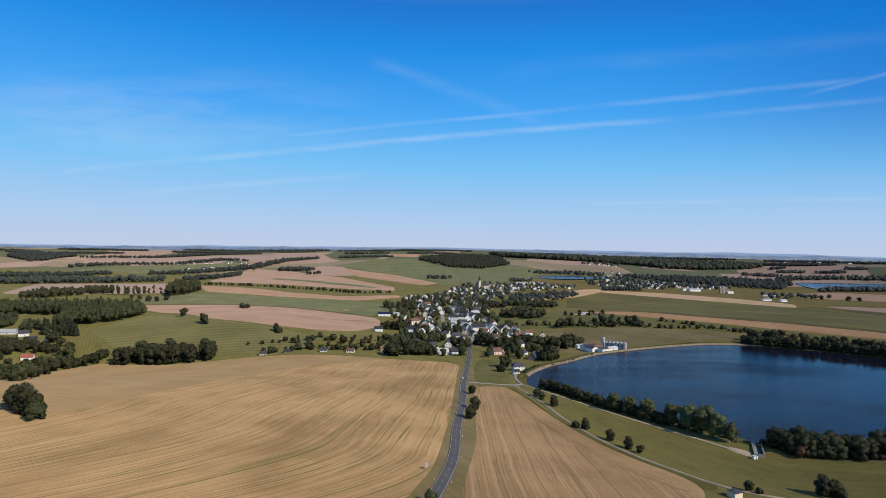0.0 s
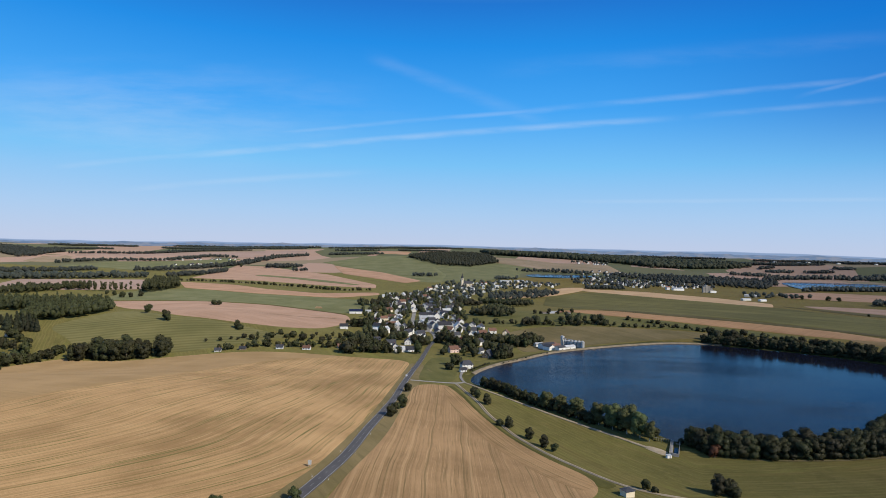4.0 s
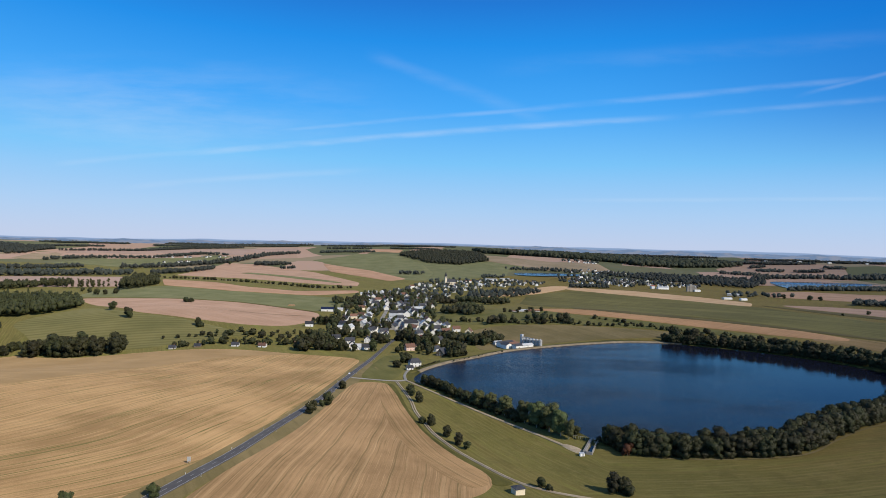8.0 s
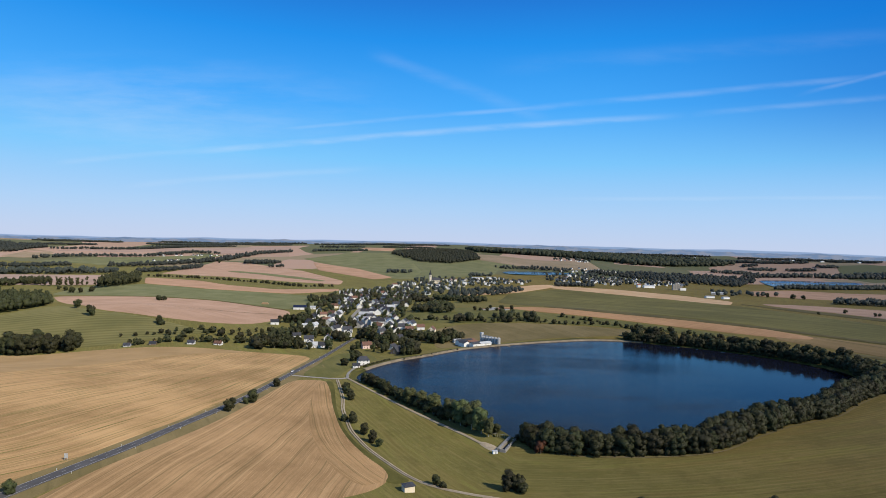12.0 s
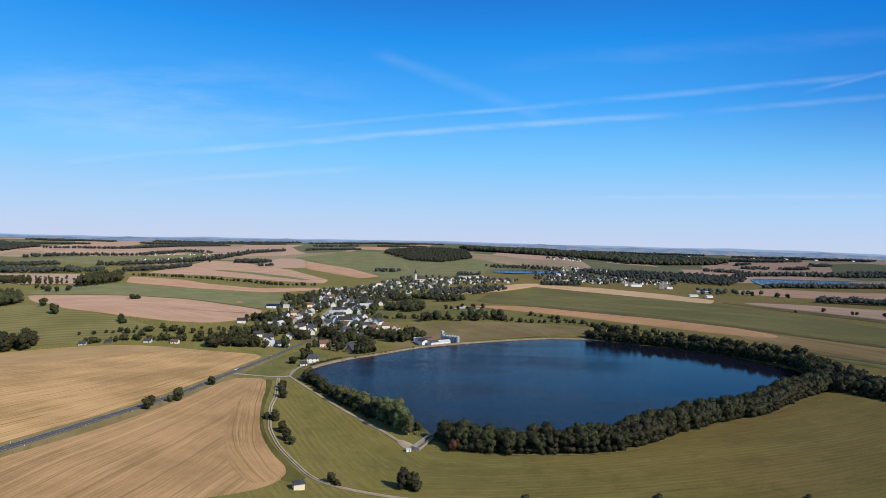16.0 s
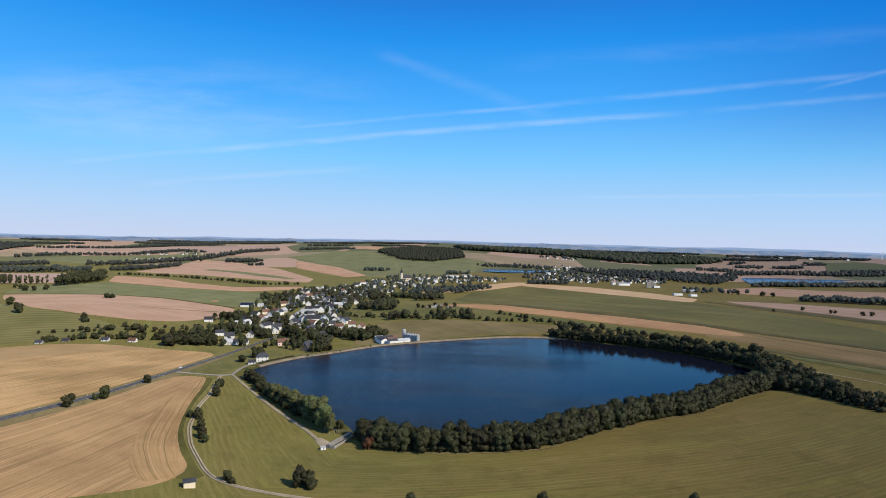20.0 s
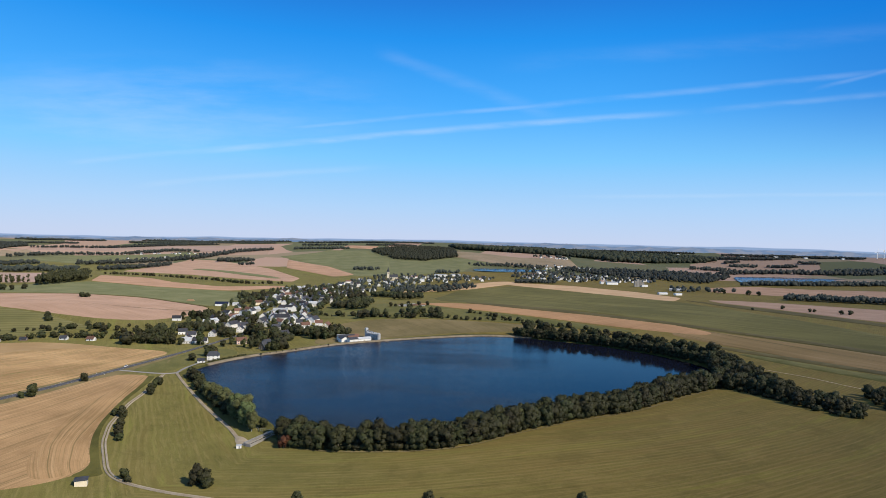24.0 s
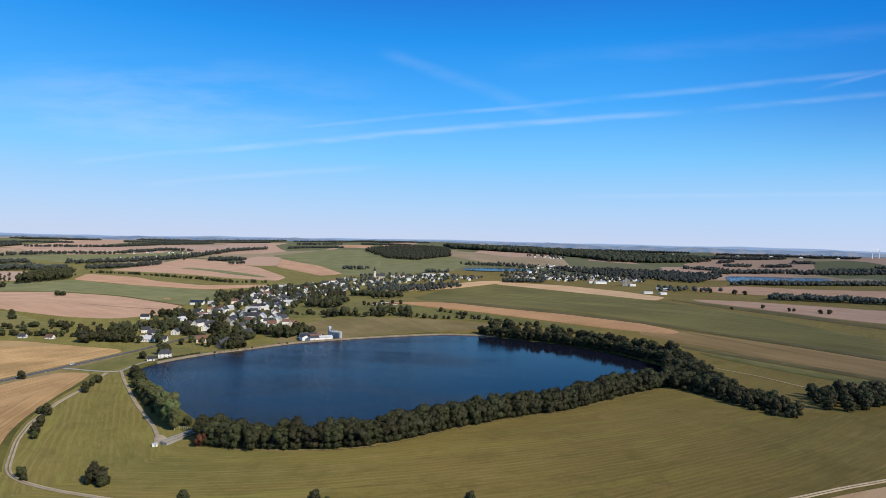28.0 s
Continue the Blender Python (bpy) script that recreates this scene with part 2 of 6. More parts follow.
def ground_material():
    """Mown grass near by; past the village a patchwork of far fields."""
    m, nt, bsdf = material("grassland", 0.95)
    bsdf.inputs["Specular IOR Level"].default_value = 0.1
    bsdf.inputs["Diffuse Roughness"].default_value = 1.0
    co, vec_a, across_a = rows_vector(nt, 0, 4.2, 50, bow=(200, 0.0013))
    # west of the spillway the mowing follows the lake bank
    _, vec_b, across_b = rows_vector(nt, 28, 4.2, 50)
    side = nt.nodes.new("ShaderNodeSeparateXYZ")
    nt.links.new(co, side.inputs[0])
    past = ramp01(nt, math_node(nt, "MULTIPLY_ADD", noise_tex(nt, co, 0.02, 3), 40.0, math_node(nt, "MULTIPLY_ADD", side.outputs[1], -0.35, side.outputs[0])), 78, 86)
    vec, across = mix_rgb(nt, past, vec_b, vec_a), mix_rgb(nt, past, across_b, across_a)
    broad, streak, fine = noise_tex(nt, co, 0.012, 5, 0.6), noise_tex(nt, vec, 1.0, 4, 0.6), noise_tex(nt, co, 0.7, 4, 0.7)
    f = math_node(nt, "ADD", math_node(nt, "MULTIPLY", broad, 0.5), math_node(nt, "MULTIPLY", streak, 0.3))
    f = math_node(nt, "ADD", f, math_node(nt, "MULTIPLY", fine, 0.2))
    grass = mix_rgb(nt, ramp01(nt, f, 0.40, 0.60), GRASS_A, GRASS_B)
    sunny = ramp01(nt, noise_tex(nt, co, 0.007, 4, 0.6), 0.42, 0.62)
    grass = mix_rgb(nt, math_node(nt, "MULTIPLY", sunny, 0.7), grass, GRASS_PALE)
    tuft = ramp01(nt, noise_tex(nt, co, 1.5, 4, 0.8), 0.44, 0.58)
    grass = mix_rgb(nt, 0.36, grass, mix_rgb(nt, tuft, GRASS_A, GRASS_PALE))
    swath = ramp01(nt, noise_tex(nt, vec, 1.6, 5, 0.75), 0.50, 0.68)
    grass = mix_rgb(nt, math_node(nt, "MULTIPLY", swath, 0.55), grass, GRASS_DRY)
    dark = ramp01(nt, noise_tex(nt, vec, 1.0, 5, 0.7), 0.50, 0.68)
    grass = mix_rgb(nt, math_node(nt, "MULTIPLY", dark, 0.85), grass, GRASS_A)
    dry = ramp01(nt, noise_tex(nt, co, 0.03, 5, 0.7), 0.50, 0.70)
    grass = mix_rgb(nt, math_node(nt, "MULTIPLY", dry, 0.35), grass, GRASS_DRY)
    # brown stubbly lanes and fresh regrowth along the mowing
    brown = ramp01(nt, noise_tex(nt, vec, 0.42, 5, 0.65), 0.46, 0.64)
    grass = mix_rgb(nt, math_node(nt, "MULTIPLY", brown, 0.55), grass, GRASS_BROWN)
    fresh = ramp01(nt, noise_tex(nt, vec, 0.30, 5, 0.7, 0.4), 0.52, 0.68)
    grass = mix_rgb(nt, math_node(nt, "MULTIPLY", fresh, 0.65), grass, GRASS_FRESH)
    thin = ramp01(nt, noise_tex(nt, vec, 3.4, 4, 0.7), 0.54, 0.64)
    grass = mix_rgb(nt, math_node(nt, "MULTIPLY", thin, 0.38), grass, GRASS_DRY)
    deep = ramp01(nt, noise_tex(nt, vec, 2.6, 4, 0.7), 0.55, 0.66)
    grass = mix_rgb(nt, math_node(nt, "MULTIPLY", deep, 0.45), grass, GRASS_A)
    # mower's lanes
    lane = ramp01(nt, math_node(nt, "PINGPONG", math_node(nt, "MULTIPLY_ADD", broad, 5.0, across), 1.7), 0.75, 1.45)
    where = ramp01(nt, noise_tex(nt, vec, 0.22, 4, 0.65), 0.38, 0.60)
    grass = mix_rgb(nt, math_node(nt, "MULTIPLY", math_node(nt, "MULTIPLY", lane, where), 0.34), grass, GRASS_DRY)
    grain = ramp01(nt, noise_tex(nt, co, 2.6, 5, 0.85), 0.36, 0.64)
    grass = mix_rgb(nt, 0.30, grass, mix_rgb(nt, grain, GRASS_A, GRASS_PALE))
    blotch = ramp01(nt, noise_tex(nt, co, 0.045, 6, 0.75), 0.52, 0.66)
    grass = mix_rgb(nt, math_node(nt, "MULTIPLY", blotch, 0.40), grass, GRASS_A)
    glint = ramp01(nt, noise_tex(nt, vec, 1.3, 6, 0.8, 0.6), 0.60, 0.70)
    grass = mix_rgb(nt, math_node(nt, "MULTIPLY", glint, 0.55), grass, GRASS_DRY)
    # lush towards the village, parched on the rise past the lake
    place = nt.nodes.new("ShaderNodeSeparateXYZ")
    nt.links.new(co, place.inputs[0])
    east = ramp01(nt, math_node(nt, "MULTIPLY_ADD", broad, 160.0, place.outputs[0]), 220, 400)
    grass = mix_rgb(nt, 1.0, grass, mix_rgb(nt, east, (0.96, 1.03, 1.08), (1.03, 0.96, 0.93)), "MULTIPLY")
    vor = nt.nodes.new("ShaderNodeTexVoronoi")
    vor.inputs["Scale"].default_value = 1.0
    mp = nt.nodes.new("ShaderNodeMapping")
    mp.inputs["Rotation"].default_value, mp.inputs["Scale"].default_value = (0, 0, radians(24)), (1 / 250, 1 / 460, 0)
    nt.links.new(co, mp.inputs[0])
    nt.links.new(mp.outputs[0], vor.inputs["Vector"])
    pick = nt.nodes.new("ShaderNodeSeparateColor")
    nt.links.new(vor.outputs["Color"], pick.inputs[0])
    cr = nt.nodes.new("ShaderNodeValToRGB")
    cr.color_ramp.interpolation = "CONSTANT"
    cr.color_ramp.elements[0].color, cr.color_ramp.elements[1].color = (*PATCH[0], 1), (*PATCH[1], 1)
    cr.color_ramp.elements[1].position = 0.18
    for k, c in enumerate(PATCH[2:]):
        e = cr.color_ramp.elements.new(0.36 + 0.16 * k)
        e.color = (*c, 1)
    nt.links.new(pick.outputs[0], cr.inputs[0])
    far_fields = mix_rgb(nt, math_node(nt, "MULTIPLY", broad, 0.15), cr.outputs[0], GRASS_B)
    sep = nt.nodes.new("ShaderNodeSeparateXYZ")
    nt.links.new(co, sep.inputs[0])
    col = mix_rgb(nt, ramp01(nt, sep.outputs[1], 1990, 2010), grass, far_fields)
    nt.links.new(col, bsdf.inputs["Base Color"])
    add_bump(nt, bsdf, fine, 0.3, 0.3)
    return m


def leaf_material(name, c1, c2, dry=None):
    m, nt, bsdf = material(name, 0.65)
    bsdf.inputs["Diffuse Roughness"].default_value = 1.0
    geo = nt.nodes.new("ShaderNodeNewGeometry")
    info = nt.nodes.new("ShaderNodeObjectInfo")
    col = mix_rgb(nt, geo.outputs["Random Per Island"], c1, c2)
    if dry:
        col = mix_rgb(nt, ramp01(nt, noise_tex(nt, plan_coords(nt), 0.35, 3), 0.5, 0.75), col, dry)
    hsv = nt.nodes.new("ShaderNodeHueSaturation")
    nt.links.new(math_node(nt, "MULTIPLY_ADD", info.outputs["Random"], 0.06, 0.47), hsv.inputs["Hue"])
    nt.links.new(math_node(nt, "MULTIPLY_ADD", info.outputs["Random"], 0.5, 0.75), hsv.inputs["Value"])
    nt.links.new(col, hsv.inputs["Color"])
    nt.links.new(hsv.outputs[0], bsdf.inputs["Base Color"])
    return m


def water_material(name, choppy, shine, lee=1e6, tone=(0.0058, 0.0072, 0.0145)):
    """Rippled water; past x = lee the wood shelters it and it lies calm."""
    m, nt, bsdf = material(name, 0.06)
    bsdf.inputs["Base Color"].default_value = (*tone, 1)
    bsdf.inputs["Specular IOR Level"].default_value = shine
    bsdf.inputs["IOR"].default_value = 1.333
    co = plan_coords(nt)
    mp = nt.nodes.new("ShaderNodeMapping")
    mp.inputs["Scale"].default_value = (0.35, 1.0, 1)
    nt.links.new(co, mp.inputs[0])
    ripple = noise_tex(nt, mp.outputs[0], 0.9, 3, 0.6)
    calm = ramp01(nt, noise_tex(nt, mp.outputs[0], 0.012, 3, 0.6), 0.38, 0.62)
    sep = nt.nodes.new("ShaderNodeSeparateXYZ")
    nt.links.new(co, sep.inputs[0])
    open_water = ramp01(nt, sep.outputs[0], lee + 130, lee - 60)
    b = nt.nodes.new("ShaderNodeBump")
    swell = math_node(nt, "MULTIPLY", math_node(nt, "MULTIPLY_ADD", calm, 0.45 * choppy, 0.35 * choppy), math_node(nt, "MULTIPLY_ADD", open_water, 0.9, 0.1))
    nt.links.new(swell, b.inputs["Strength"])
    b.inputs["Distance"].default_value = 0.8
    nt.links.new(ripple, b.inputs["Height"])
    nt.links.new(b.outputs[0], bsdf.inputs["Normal"])
    nt.links.new(math_node(nt, "MULTIPLY_ADD", math_node(nt, "MULTIPLY", calm, open_water), 0.14, 0.06), bsdf.inputs["Roughness"])
    return m


GRASS_A, GRASS_B, GRASS_DRY, GRASS_PALE = (0.068, 0.058, 0.016), (0.130, 0.104, 0.029), (0.210, 0.155, 0.062), (0.154, 0.133, 0.037)
# far patchwork fields, blue raised in each colour to stand for haze
PATCH = [(0.267, 0.182, 0.140), (0.097, 0.097, 0.054), (0.186, 0.150, 0.102), (0.292, 0.198, 0.156), (0.085, 0.091, 0.050)]
GRASS_BROWN, GRASS_FRESH = (0.118, 0.083, 0.026), (0.153, 0.148, 0.031)
M_GROUND = ground_material()
M_STUBBLE = crop("wheat_stubble", (0.204, 0.127, 0.059), (0.353, 0.229, 0.113), (0.101, 0.093, 0.030), bend=(235, -0.3, 0.0062), skew=0.09, across=2.6, along=140, tram=8.5, lines=0.9, weed=(0.085, 0.092, 0.026), pale=(0.438, 0.310, 0.168), drill=2.1)
M_STUBBLE_C = crop("smooth_stubble", (0.213, 0.143, 0.070), (0.265, 0.181, 0.093), (0.159, 0.115, 0.052), angle=72, across=4, along=160, lines=0.4, patch=0.03)
M_STUBBLE_B = crop("barley_stubble", (0.182, 0.115, 0.057), (0.302, 0.194, 0.101), (0.108, 0.080, 0.036), bend=(205, 0.0, 0.0016), skew=0.02, across=1.7, along=150, tram=7, lines=0.6, weed=(0.115, 0.105, 0.035), pale=(0.435, 0.300, 0.165), drill=0.9, ruts=4.2)
M_STUBBLE_D = crop("headland_stubble", (0.184, 0.116, 0.056), (0.304, 0.194, 0.099), (0.108, 0.083, 0.036), bend=(326, 0.0, -0.0034), skew=-0.24, across=1.5, along=130, tram=5, lines=0.6, weed=(0.115, 0.105, 0.035), pale=(0.435, 0.300, 0.165), drill=0.9, ruts=3.0)
# M_SOIL, M_SOIL_B, M_STRAW, M_GREEN_COOL, M_TAN: blue raised for distance haze
M_SOIL = crop("tilled_soil", (0.2567, 0.1655, 0.1148), (0.3255, 0.2148, 0.1544), (0.1972, 0.1283, 0.0762), angle=60, across=5, along=200, tram=42, lines=0.35)
M_SOIL_B = crop("reddish_soil", (0.2558, 0.1581, 0.0990), (0.3404, 0.2111, 0.1406), (0.2195, 0.1358, 0.0812), angle=-55, across=6, along=220, tram=0, lines=0.35)
M_SOIL_C = crop("fresh_brown_soil", (0.250, 0.145, 0.072), (0.335, 0.198, 0.104), (0.205, 0.118, 0.060), angle=-42, across=4, along=260, lines=0.45, patch=0.01)
# soil of far fields, greyed towards pink: haze painted into its colour
M_HAZED_SOIL = crop("hazed_pinkish_soil", (0.2232, 0.1600, 0.1307), (0.2790, 0.1990, 0.1663), (0.1906, 0.1395, 0.1109), angle=-30, across=8, along=300, lines=0.35, patch=0.006)
M_STRAW = crop("pale_straw", (0.340, 0.223, 0.124), (0.421, 0.288, 0.173), (0.267, 0.178, 0.098), angle=-50, across=6, along=200, lines=0.4)
M_GREEN = crop("young_green", (0.0720, 0.0660, 0.0204), (0.1280, 0.1120, 0.0384), (0.0470, 0.0460, 0.0180), angle=47, across=20, along=700, lines=0.8, patch=0.006, pale=(0.1800, 0.1460, 0.0672))
M_GREEN_COOL = crop("cool_green", (0.094, 0.099, 0.043), (0.142, 0.141, 0.070), (0.074, 0.078, 0.035), angle=70, across=8, along=200, lines=0.4)
M_MOWN = crop("mown_meadow", (0.0840, 0.0810, 0.0288), (0.1220, 0.1100, 0.0408), (0.0620, 0.0620, 0.0228), angle=101, across=5, along=150, lines=0.5, pale=(0.1580, 0.1420, 0.0624), swath=4.6)
M_OLIVE = crop("olive_strips", (0.1410, 0.0970, 0.0396), (0.2090, 0.1390, 0.0648), (0.0820, 0.0680, 0.0264), angle=27, across=14, along=500, lines=0.7, patch=0.008, pale=(0.2480, 0.1700, 0.0948))
M_TAN = crop("dry_slope", (0.166, 0.134, 0.084), (0.243, 0.182, 0.124), (0.121, 0.105, 0.059), angle=20, across=12, along=400, lines=0.5, patch=0.006)
M_DARKCROP = crop("dark_crop_strip", (0.0630, 0.0530, 0.0216), (0.0980, 0.0810, 0.0336), None, angle=38, across=5, along=200)
M_PASTURE = crop("pasture", (0.1040, 0.0850, 0.0372), (0.1580, 0.1230, 0.0612), (0.0730, 0.0630, 0.0276), angle=30, across=10, along=120, lines=0.4)
M_LAWN = crop("village_lawn", (0.0700, 0.0710, 0.0216), (0.1230, 0.1110, 0.0408), None, angle=20, across=8, along=40, weed=(0.1820, 0.1310, 0.0648))
M_ASPHALT = plain("asphalt", (0.085, 0.078, 0.074), (0.122, 0.113, 0.108), 0.4, 0.85)
M_PAINT = plain("road_paint", (0.40, 0.39, 0.37), (0.55, 0.54, 0.52), 0.5, 0.6)
M_GRAVEL = plain("gravel", (0.28, 0.22, 0.145), (0.41, 0.335, 0.235), 0.5, 0.95, bump=0.4)
M_STONE = plain("pale_stone", (0.12, 0.095, 0.062), (0.25, 0.20, 0.135), 0.5, 0.9, bump=0.5)
M_CONCRETE = plain("concrete", (0.22, 0.20, 0.175), (0.32, 0.30, 0.265), 0.4, 0.85)
M_WATER = water_material("lake_water", 0.66, 0.105, 410)
M_WATER_FAR = water_material("far_water", 0.45, 0.9, tone=(0.015, 0.045, 0.110))
M_BANK = crop("bank_grass", (0.045, 0.044, 0.012), (0.085, 0.078, 0.022), None, angle=0, across=6, along=20)
M_LEAF = leaf_material("summer_leaves", (0.025, 0.027, 0.0105), (0.053, 0.053, 0.0185))
M_LEAF_MID = leaf_material("sunlit_leaves", (0.036, 0.040, 0.0145), (0.071, 0.074, 0.025))
M_LEAF_LIGHT = leaf_material("pale_leaves", (0.070, 0.082, 0.030), (0.135, 0.148, 0.056))
M_LEAF_DARK = leaf_material("needles", (0.022, 0.026, 0.014), (0.046, 0.050, 0.026))
M_LEAF_RED = leaf_material("autumn_leaves", (0.060, 0.022, 0.013), (0.115, 0.040, 0.020))
# distant leaves: greyer and bluer, aerial haze mixed into the leaf colour
M_LEAF_HAZED = leaf_material("hazed_far_leaves", (0.026, 0.032, 0.026), (0.051, 0.057, 0.045))
M_BARK = plain("bark", (0.10, 0.08, 0.055), (0.19, 0.16, 0.12), 2.0, 0.95)
M_BIRCH = plain("pale_bark", (0.30, 0.27, 0.22), (0.45, 0.42, 0.36), 2.0, 0.9)
M_WHITE = plain("white_render", (0.66, 0.645, 0.60), (0.80, 0.785, 0.745), 0.3, 0.85, vary=0.12)
M_CREAM = plain("cream_render", (0.66, 0.55, 0.38), (0.76, 0.66, 0.48), 0.3, 0.85, vary=0.08)
M_STUCCO = plain("pale_stucco", (0.62, 0.54, 0.41), (0.72, 0.64, 0.50), 0.3, 0.85)
M_PINK = plain("pink_render", (0.70, 0.50, 0.42), (0.80, 0.60, 0.51), 0.3, 0.85, vary=0.05)
M_GREY = plain("grey_render", (0.36, 0.35, 0.33), (0.48, 0.47, 0.44), 0.3, 0.85)
M_BRICK = plain("brick_red", (0.26, 0.10, 0.065), (0.36, 0.15, 0.10), 0.6, 0.85)
M_WOOD = plain("weathered_boards", (0.12, 0.085, 0.055), (0.20, 0.15, 0.10), 1.0, 0.85)
M_SLATE = plain("slate", (0.030, 0.031, 0.037), (0.055, 0.057, 0.066), 1.2, 0.75, vary=0.3, bump=0.3)
M_TILE_RED = plain("red_tiles", (0.24, 0.065, 0.04), (0.34, 0.11, 0.07), 1.2, 0.75, vary=0.2, bump=0.3)
M_TILE_BROWN = plain("brown_tiles", (0.12, 0.065, 0.045), (0.19, 0.10, 0.07), 1.2, 0.75, vary=0.2, bump=0.3)
M_SHEET = plain("grey_sheet_roof", (0.34, 0.35, 0.36), (0.46, 0.47, 0.48), 0.8, 0.5, vary=0.15)
M_SOLAR = plain("solar_panels", (0.010, 0.014, 0.035), (0.018, 0.024, 0.055), 2.0, 0.18)
M_STEEL = plain("galvanised_steel", (0.36, 0.36, 0.355), (0.46, 0.46, 0.45), 0.8, 0.5, metal=0.15)
M_GLASS = plain("window_glass", (0.02, 0.025, 0.03), (0.035, 0.04, 0.05), 1.0, 0.08, vary=0.3)
M_FRAME = plain("white_frames", (0.72, 0.72, 0.70), (0.80, 0.80, 0.78), 1.0, 0.5)
M_RUBBER = plain("black_rubber", (0.02, 0.02, 0.02), (0.03, 0.03, 0.03), 2.0, 0.8)
M_CARPAINT = plain("white_car_paint", (0.72, 0.72, 0.73), (0.78, 0.78, 0.79), 1.0, 0.25)
M_BLUE = plain("blue_sign", (0.03, 0.08, 0.25), (0.05, 0.11, 0.32), 1.0, 0.5)


# ---- terrain ----
LAKE_PLAN = [(66, 448), (72, 480), (93, 515), (117, 540), (149, 576), (181, 599), (217, 620), (253, 638), (290, 652), (331, 653), (368, 635), (410, 611), (447, 576), (466, 548), (478, 520), (474, 492),
        (452, 458), (405, 418), (358, 381), (317, 354), (282, 334), (260, 320), (230, 312), (200, 312), (182, 316), (170, 320), (163, 334), (150, 349), (135, 366), (118, 388), (100, 411), (82, 430)]
# hills and hollows: x, y, spread, height
HILLS = [(-150, 230, 140, 17.8), (0, 150, 110, 14.0), (-320, 320, 140, 15.4), (-260, 680, 110, 30.7), (-300, 560, 110, -29.2), (-100, 760, 150, -10.1), (150, 480, 170, 1.6), (330, 520, 150, -7.9), (240, 850, 120, 10.4), (420, 800, 170, 6.4), (560, 560, 170, 0.6), (300, 150, 160, 7.7), (520, 300, 180, 8.7), (-600, 500, 200, -4.6), (100, 650, 120, -1.5), (130, 280, 80, -9.2)]
FAR_HILLS = [(850, 700, 260, 3.6), (800, 1250, 300, -2.5), (150, 1250, 260, -6.9), (-330, 1100, 260, 3.3), (-650, 1000, 320, 0.8), (-700, 1900, 500, -7.1), (0, 2000, 400, 0.1), (800, 1900, 450, -14.0), (700, 2800, 500, 19.2), (-150, 3200, 600, 24.4), (1500, 2600, 600, -15.1)]


FOLD = 3000  # past this plan distance the country is drawn closer together


def spot(x, y):
    """Metres of a place on the plan."""
    r = math.hypot(x - 150, y)
    k = U if r <= FOLD else U * (FOLD + (r - FOLD) * 0.25) / r
    return 150 * U + (x - 150) * k, y * k


def to_plan(x, y):
    """The plan's place for metres, and how far heights shrink there."""
    dx, dy = (x - 150 * U) / U, y / U
    r = np.maximum(np.hypot(dx, dy), 1e-6)
    full = np.where(r <= FOLD, r, FOLD + (r - FOLD) * 4.0)
    return 150 + dx * full / r, dy * full / r, r / full


LAKE = [spot(x, y) for x, y in LAKE_PLAN]


def signed_inside(poly, x, y):
    """Distance to a closed outline, positive inside."""
    x, y = np.asarray(x, float), np.asarray(y, float)
    best, inside = np.full(x.shape, 1e9), np.zeros(x.shape, bool)
    for (ax, ay), (bx, by) in zip(poly, poly[1:] + poly[:1]):
        ex, ey = bx - ax, by - ay
        t = np.clip(((x - ax) * ex + (y - ay) * ey) / (ex * ex + ey * ey), 0, 1)
        best = np.minimum(best, np.hypot(x - ax - t * ex, y - ay - t * ey))
        cross = (ay > y) != (by > y)
        inside ^= cross & (x < (by - ay != 0) * (bx - ax) * (y - ay) / ((by - ay) or 1) + ax)
    return np.where(inside, best, -best)


def relief(x, y):
    x, y = np.asarray(x, float), np.asarray(y, float)
    px, py, keep = to_plan(x, y)
    z = np.zeros(x.shape)
    for cx, cy, s, h in HILLS + FAR_HILLS:
        z += h * np.exp(-((px - cx) ** 2 + (py - cy) ** 2) / (2 * s * s))
    r = np.hypot(px - 150, py)
    z += 71 * np.clip((r - 2300) / 2550, 0, 1) ** 1.25
    # the land falls away again to both sides of the ridge
    west, east = np.clip((-300 - px) / 1200, 0, 1), np.clip((px - 300) / 900, 0, 1)
    z -= west * (24 * np.clip((r - 3000) / 1400, 0, 1) + 45 * np.clip((r - 4400) / 2500, 0, 1))
    z -= east * (26 * np.clip((r - 3600) / 1500, 0, 1) + 40 * np.clip((r - 4800) / 2500, 0, 1))
    z = (105 + (z - 105) * keep) * U
    for pool, level in POOLS:
        near_pool = np.clip(1 + signed_inside(pool, x, y) / 60, 0, 1)
        z = z * (1 - near_pool) + (level - 1.5) * near_pool
    d = signed_inside(LAKE, x, y)
    shore = np.clip(1 + d / 42, 0, 1)
    return z * (1 - shore) + np.maximum(1.2, np.minimum(z, 3.0)) * shore


POOLS, SHEETS = [], []


def height(x, y):
    return float(relief(np.array([x]), np.array([y]))[0])


def axis(lo, hi, fine_lo, fine_hi, step, grow=1.12):
    out, v, s = list(np.arange(fine_lo, fine_hi, step)), fine_hi, step
    while v < hi:
        out.append(v)
        s *= grow
        v += s
    out.append(hi)
    v, s = fine_lo - step, step
    while v > lo:
        out.insert(0, v)
        s *= grow
        v -= s
    out.insert(0, lo)
    return np.array(out)


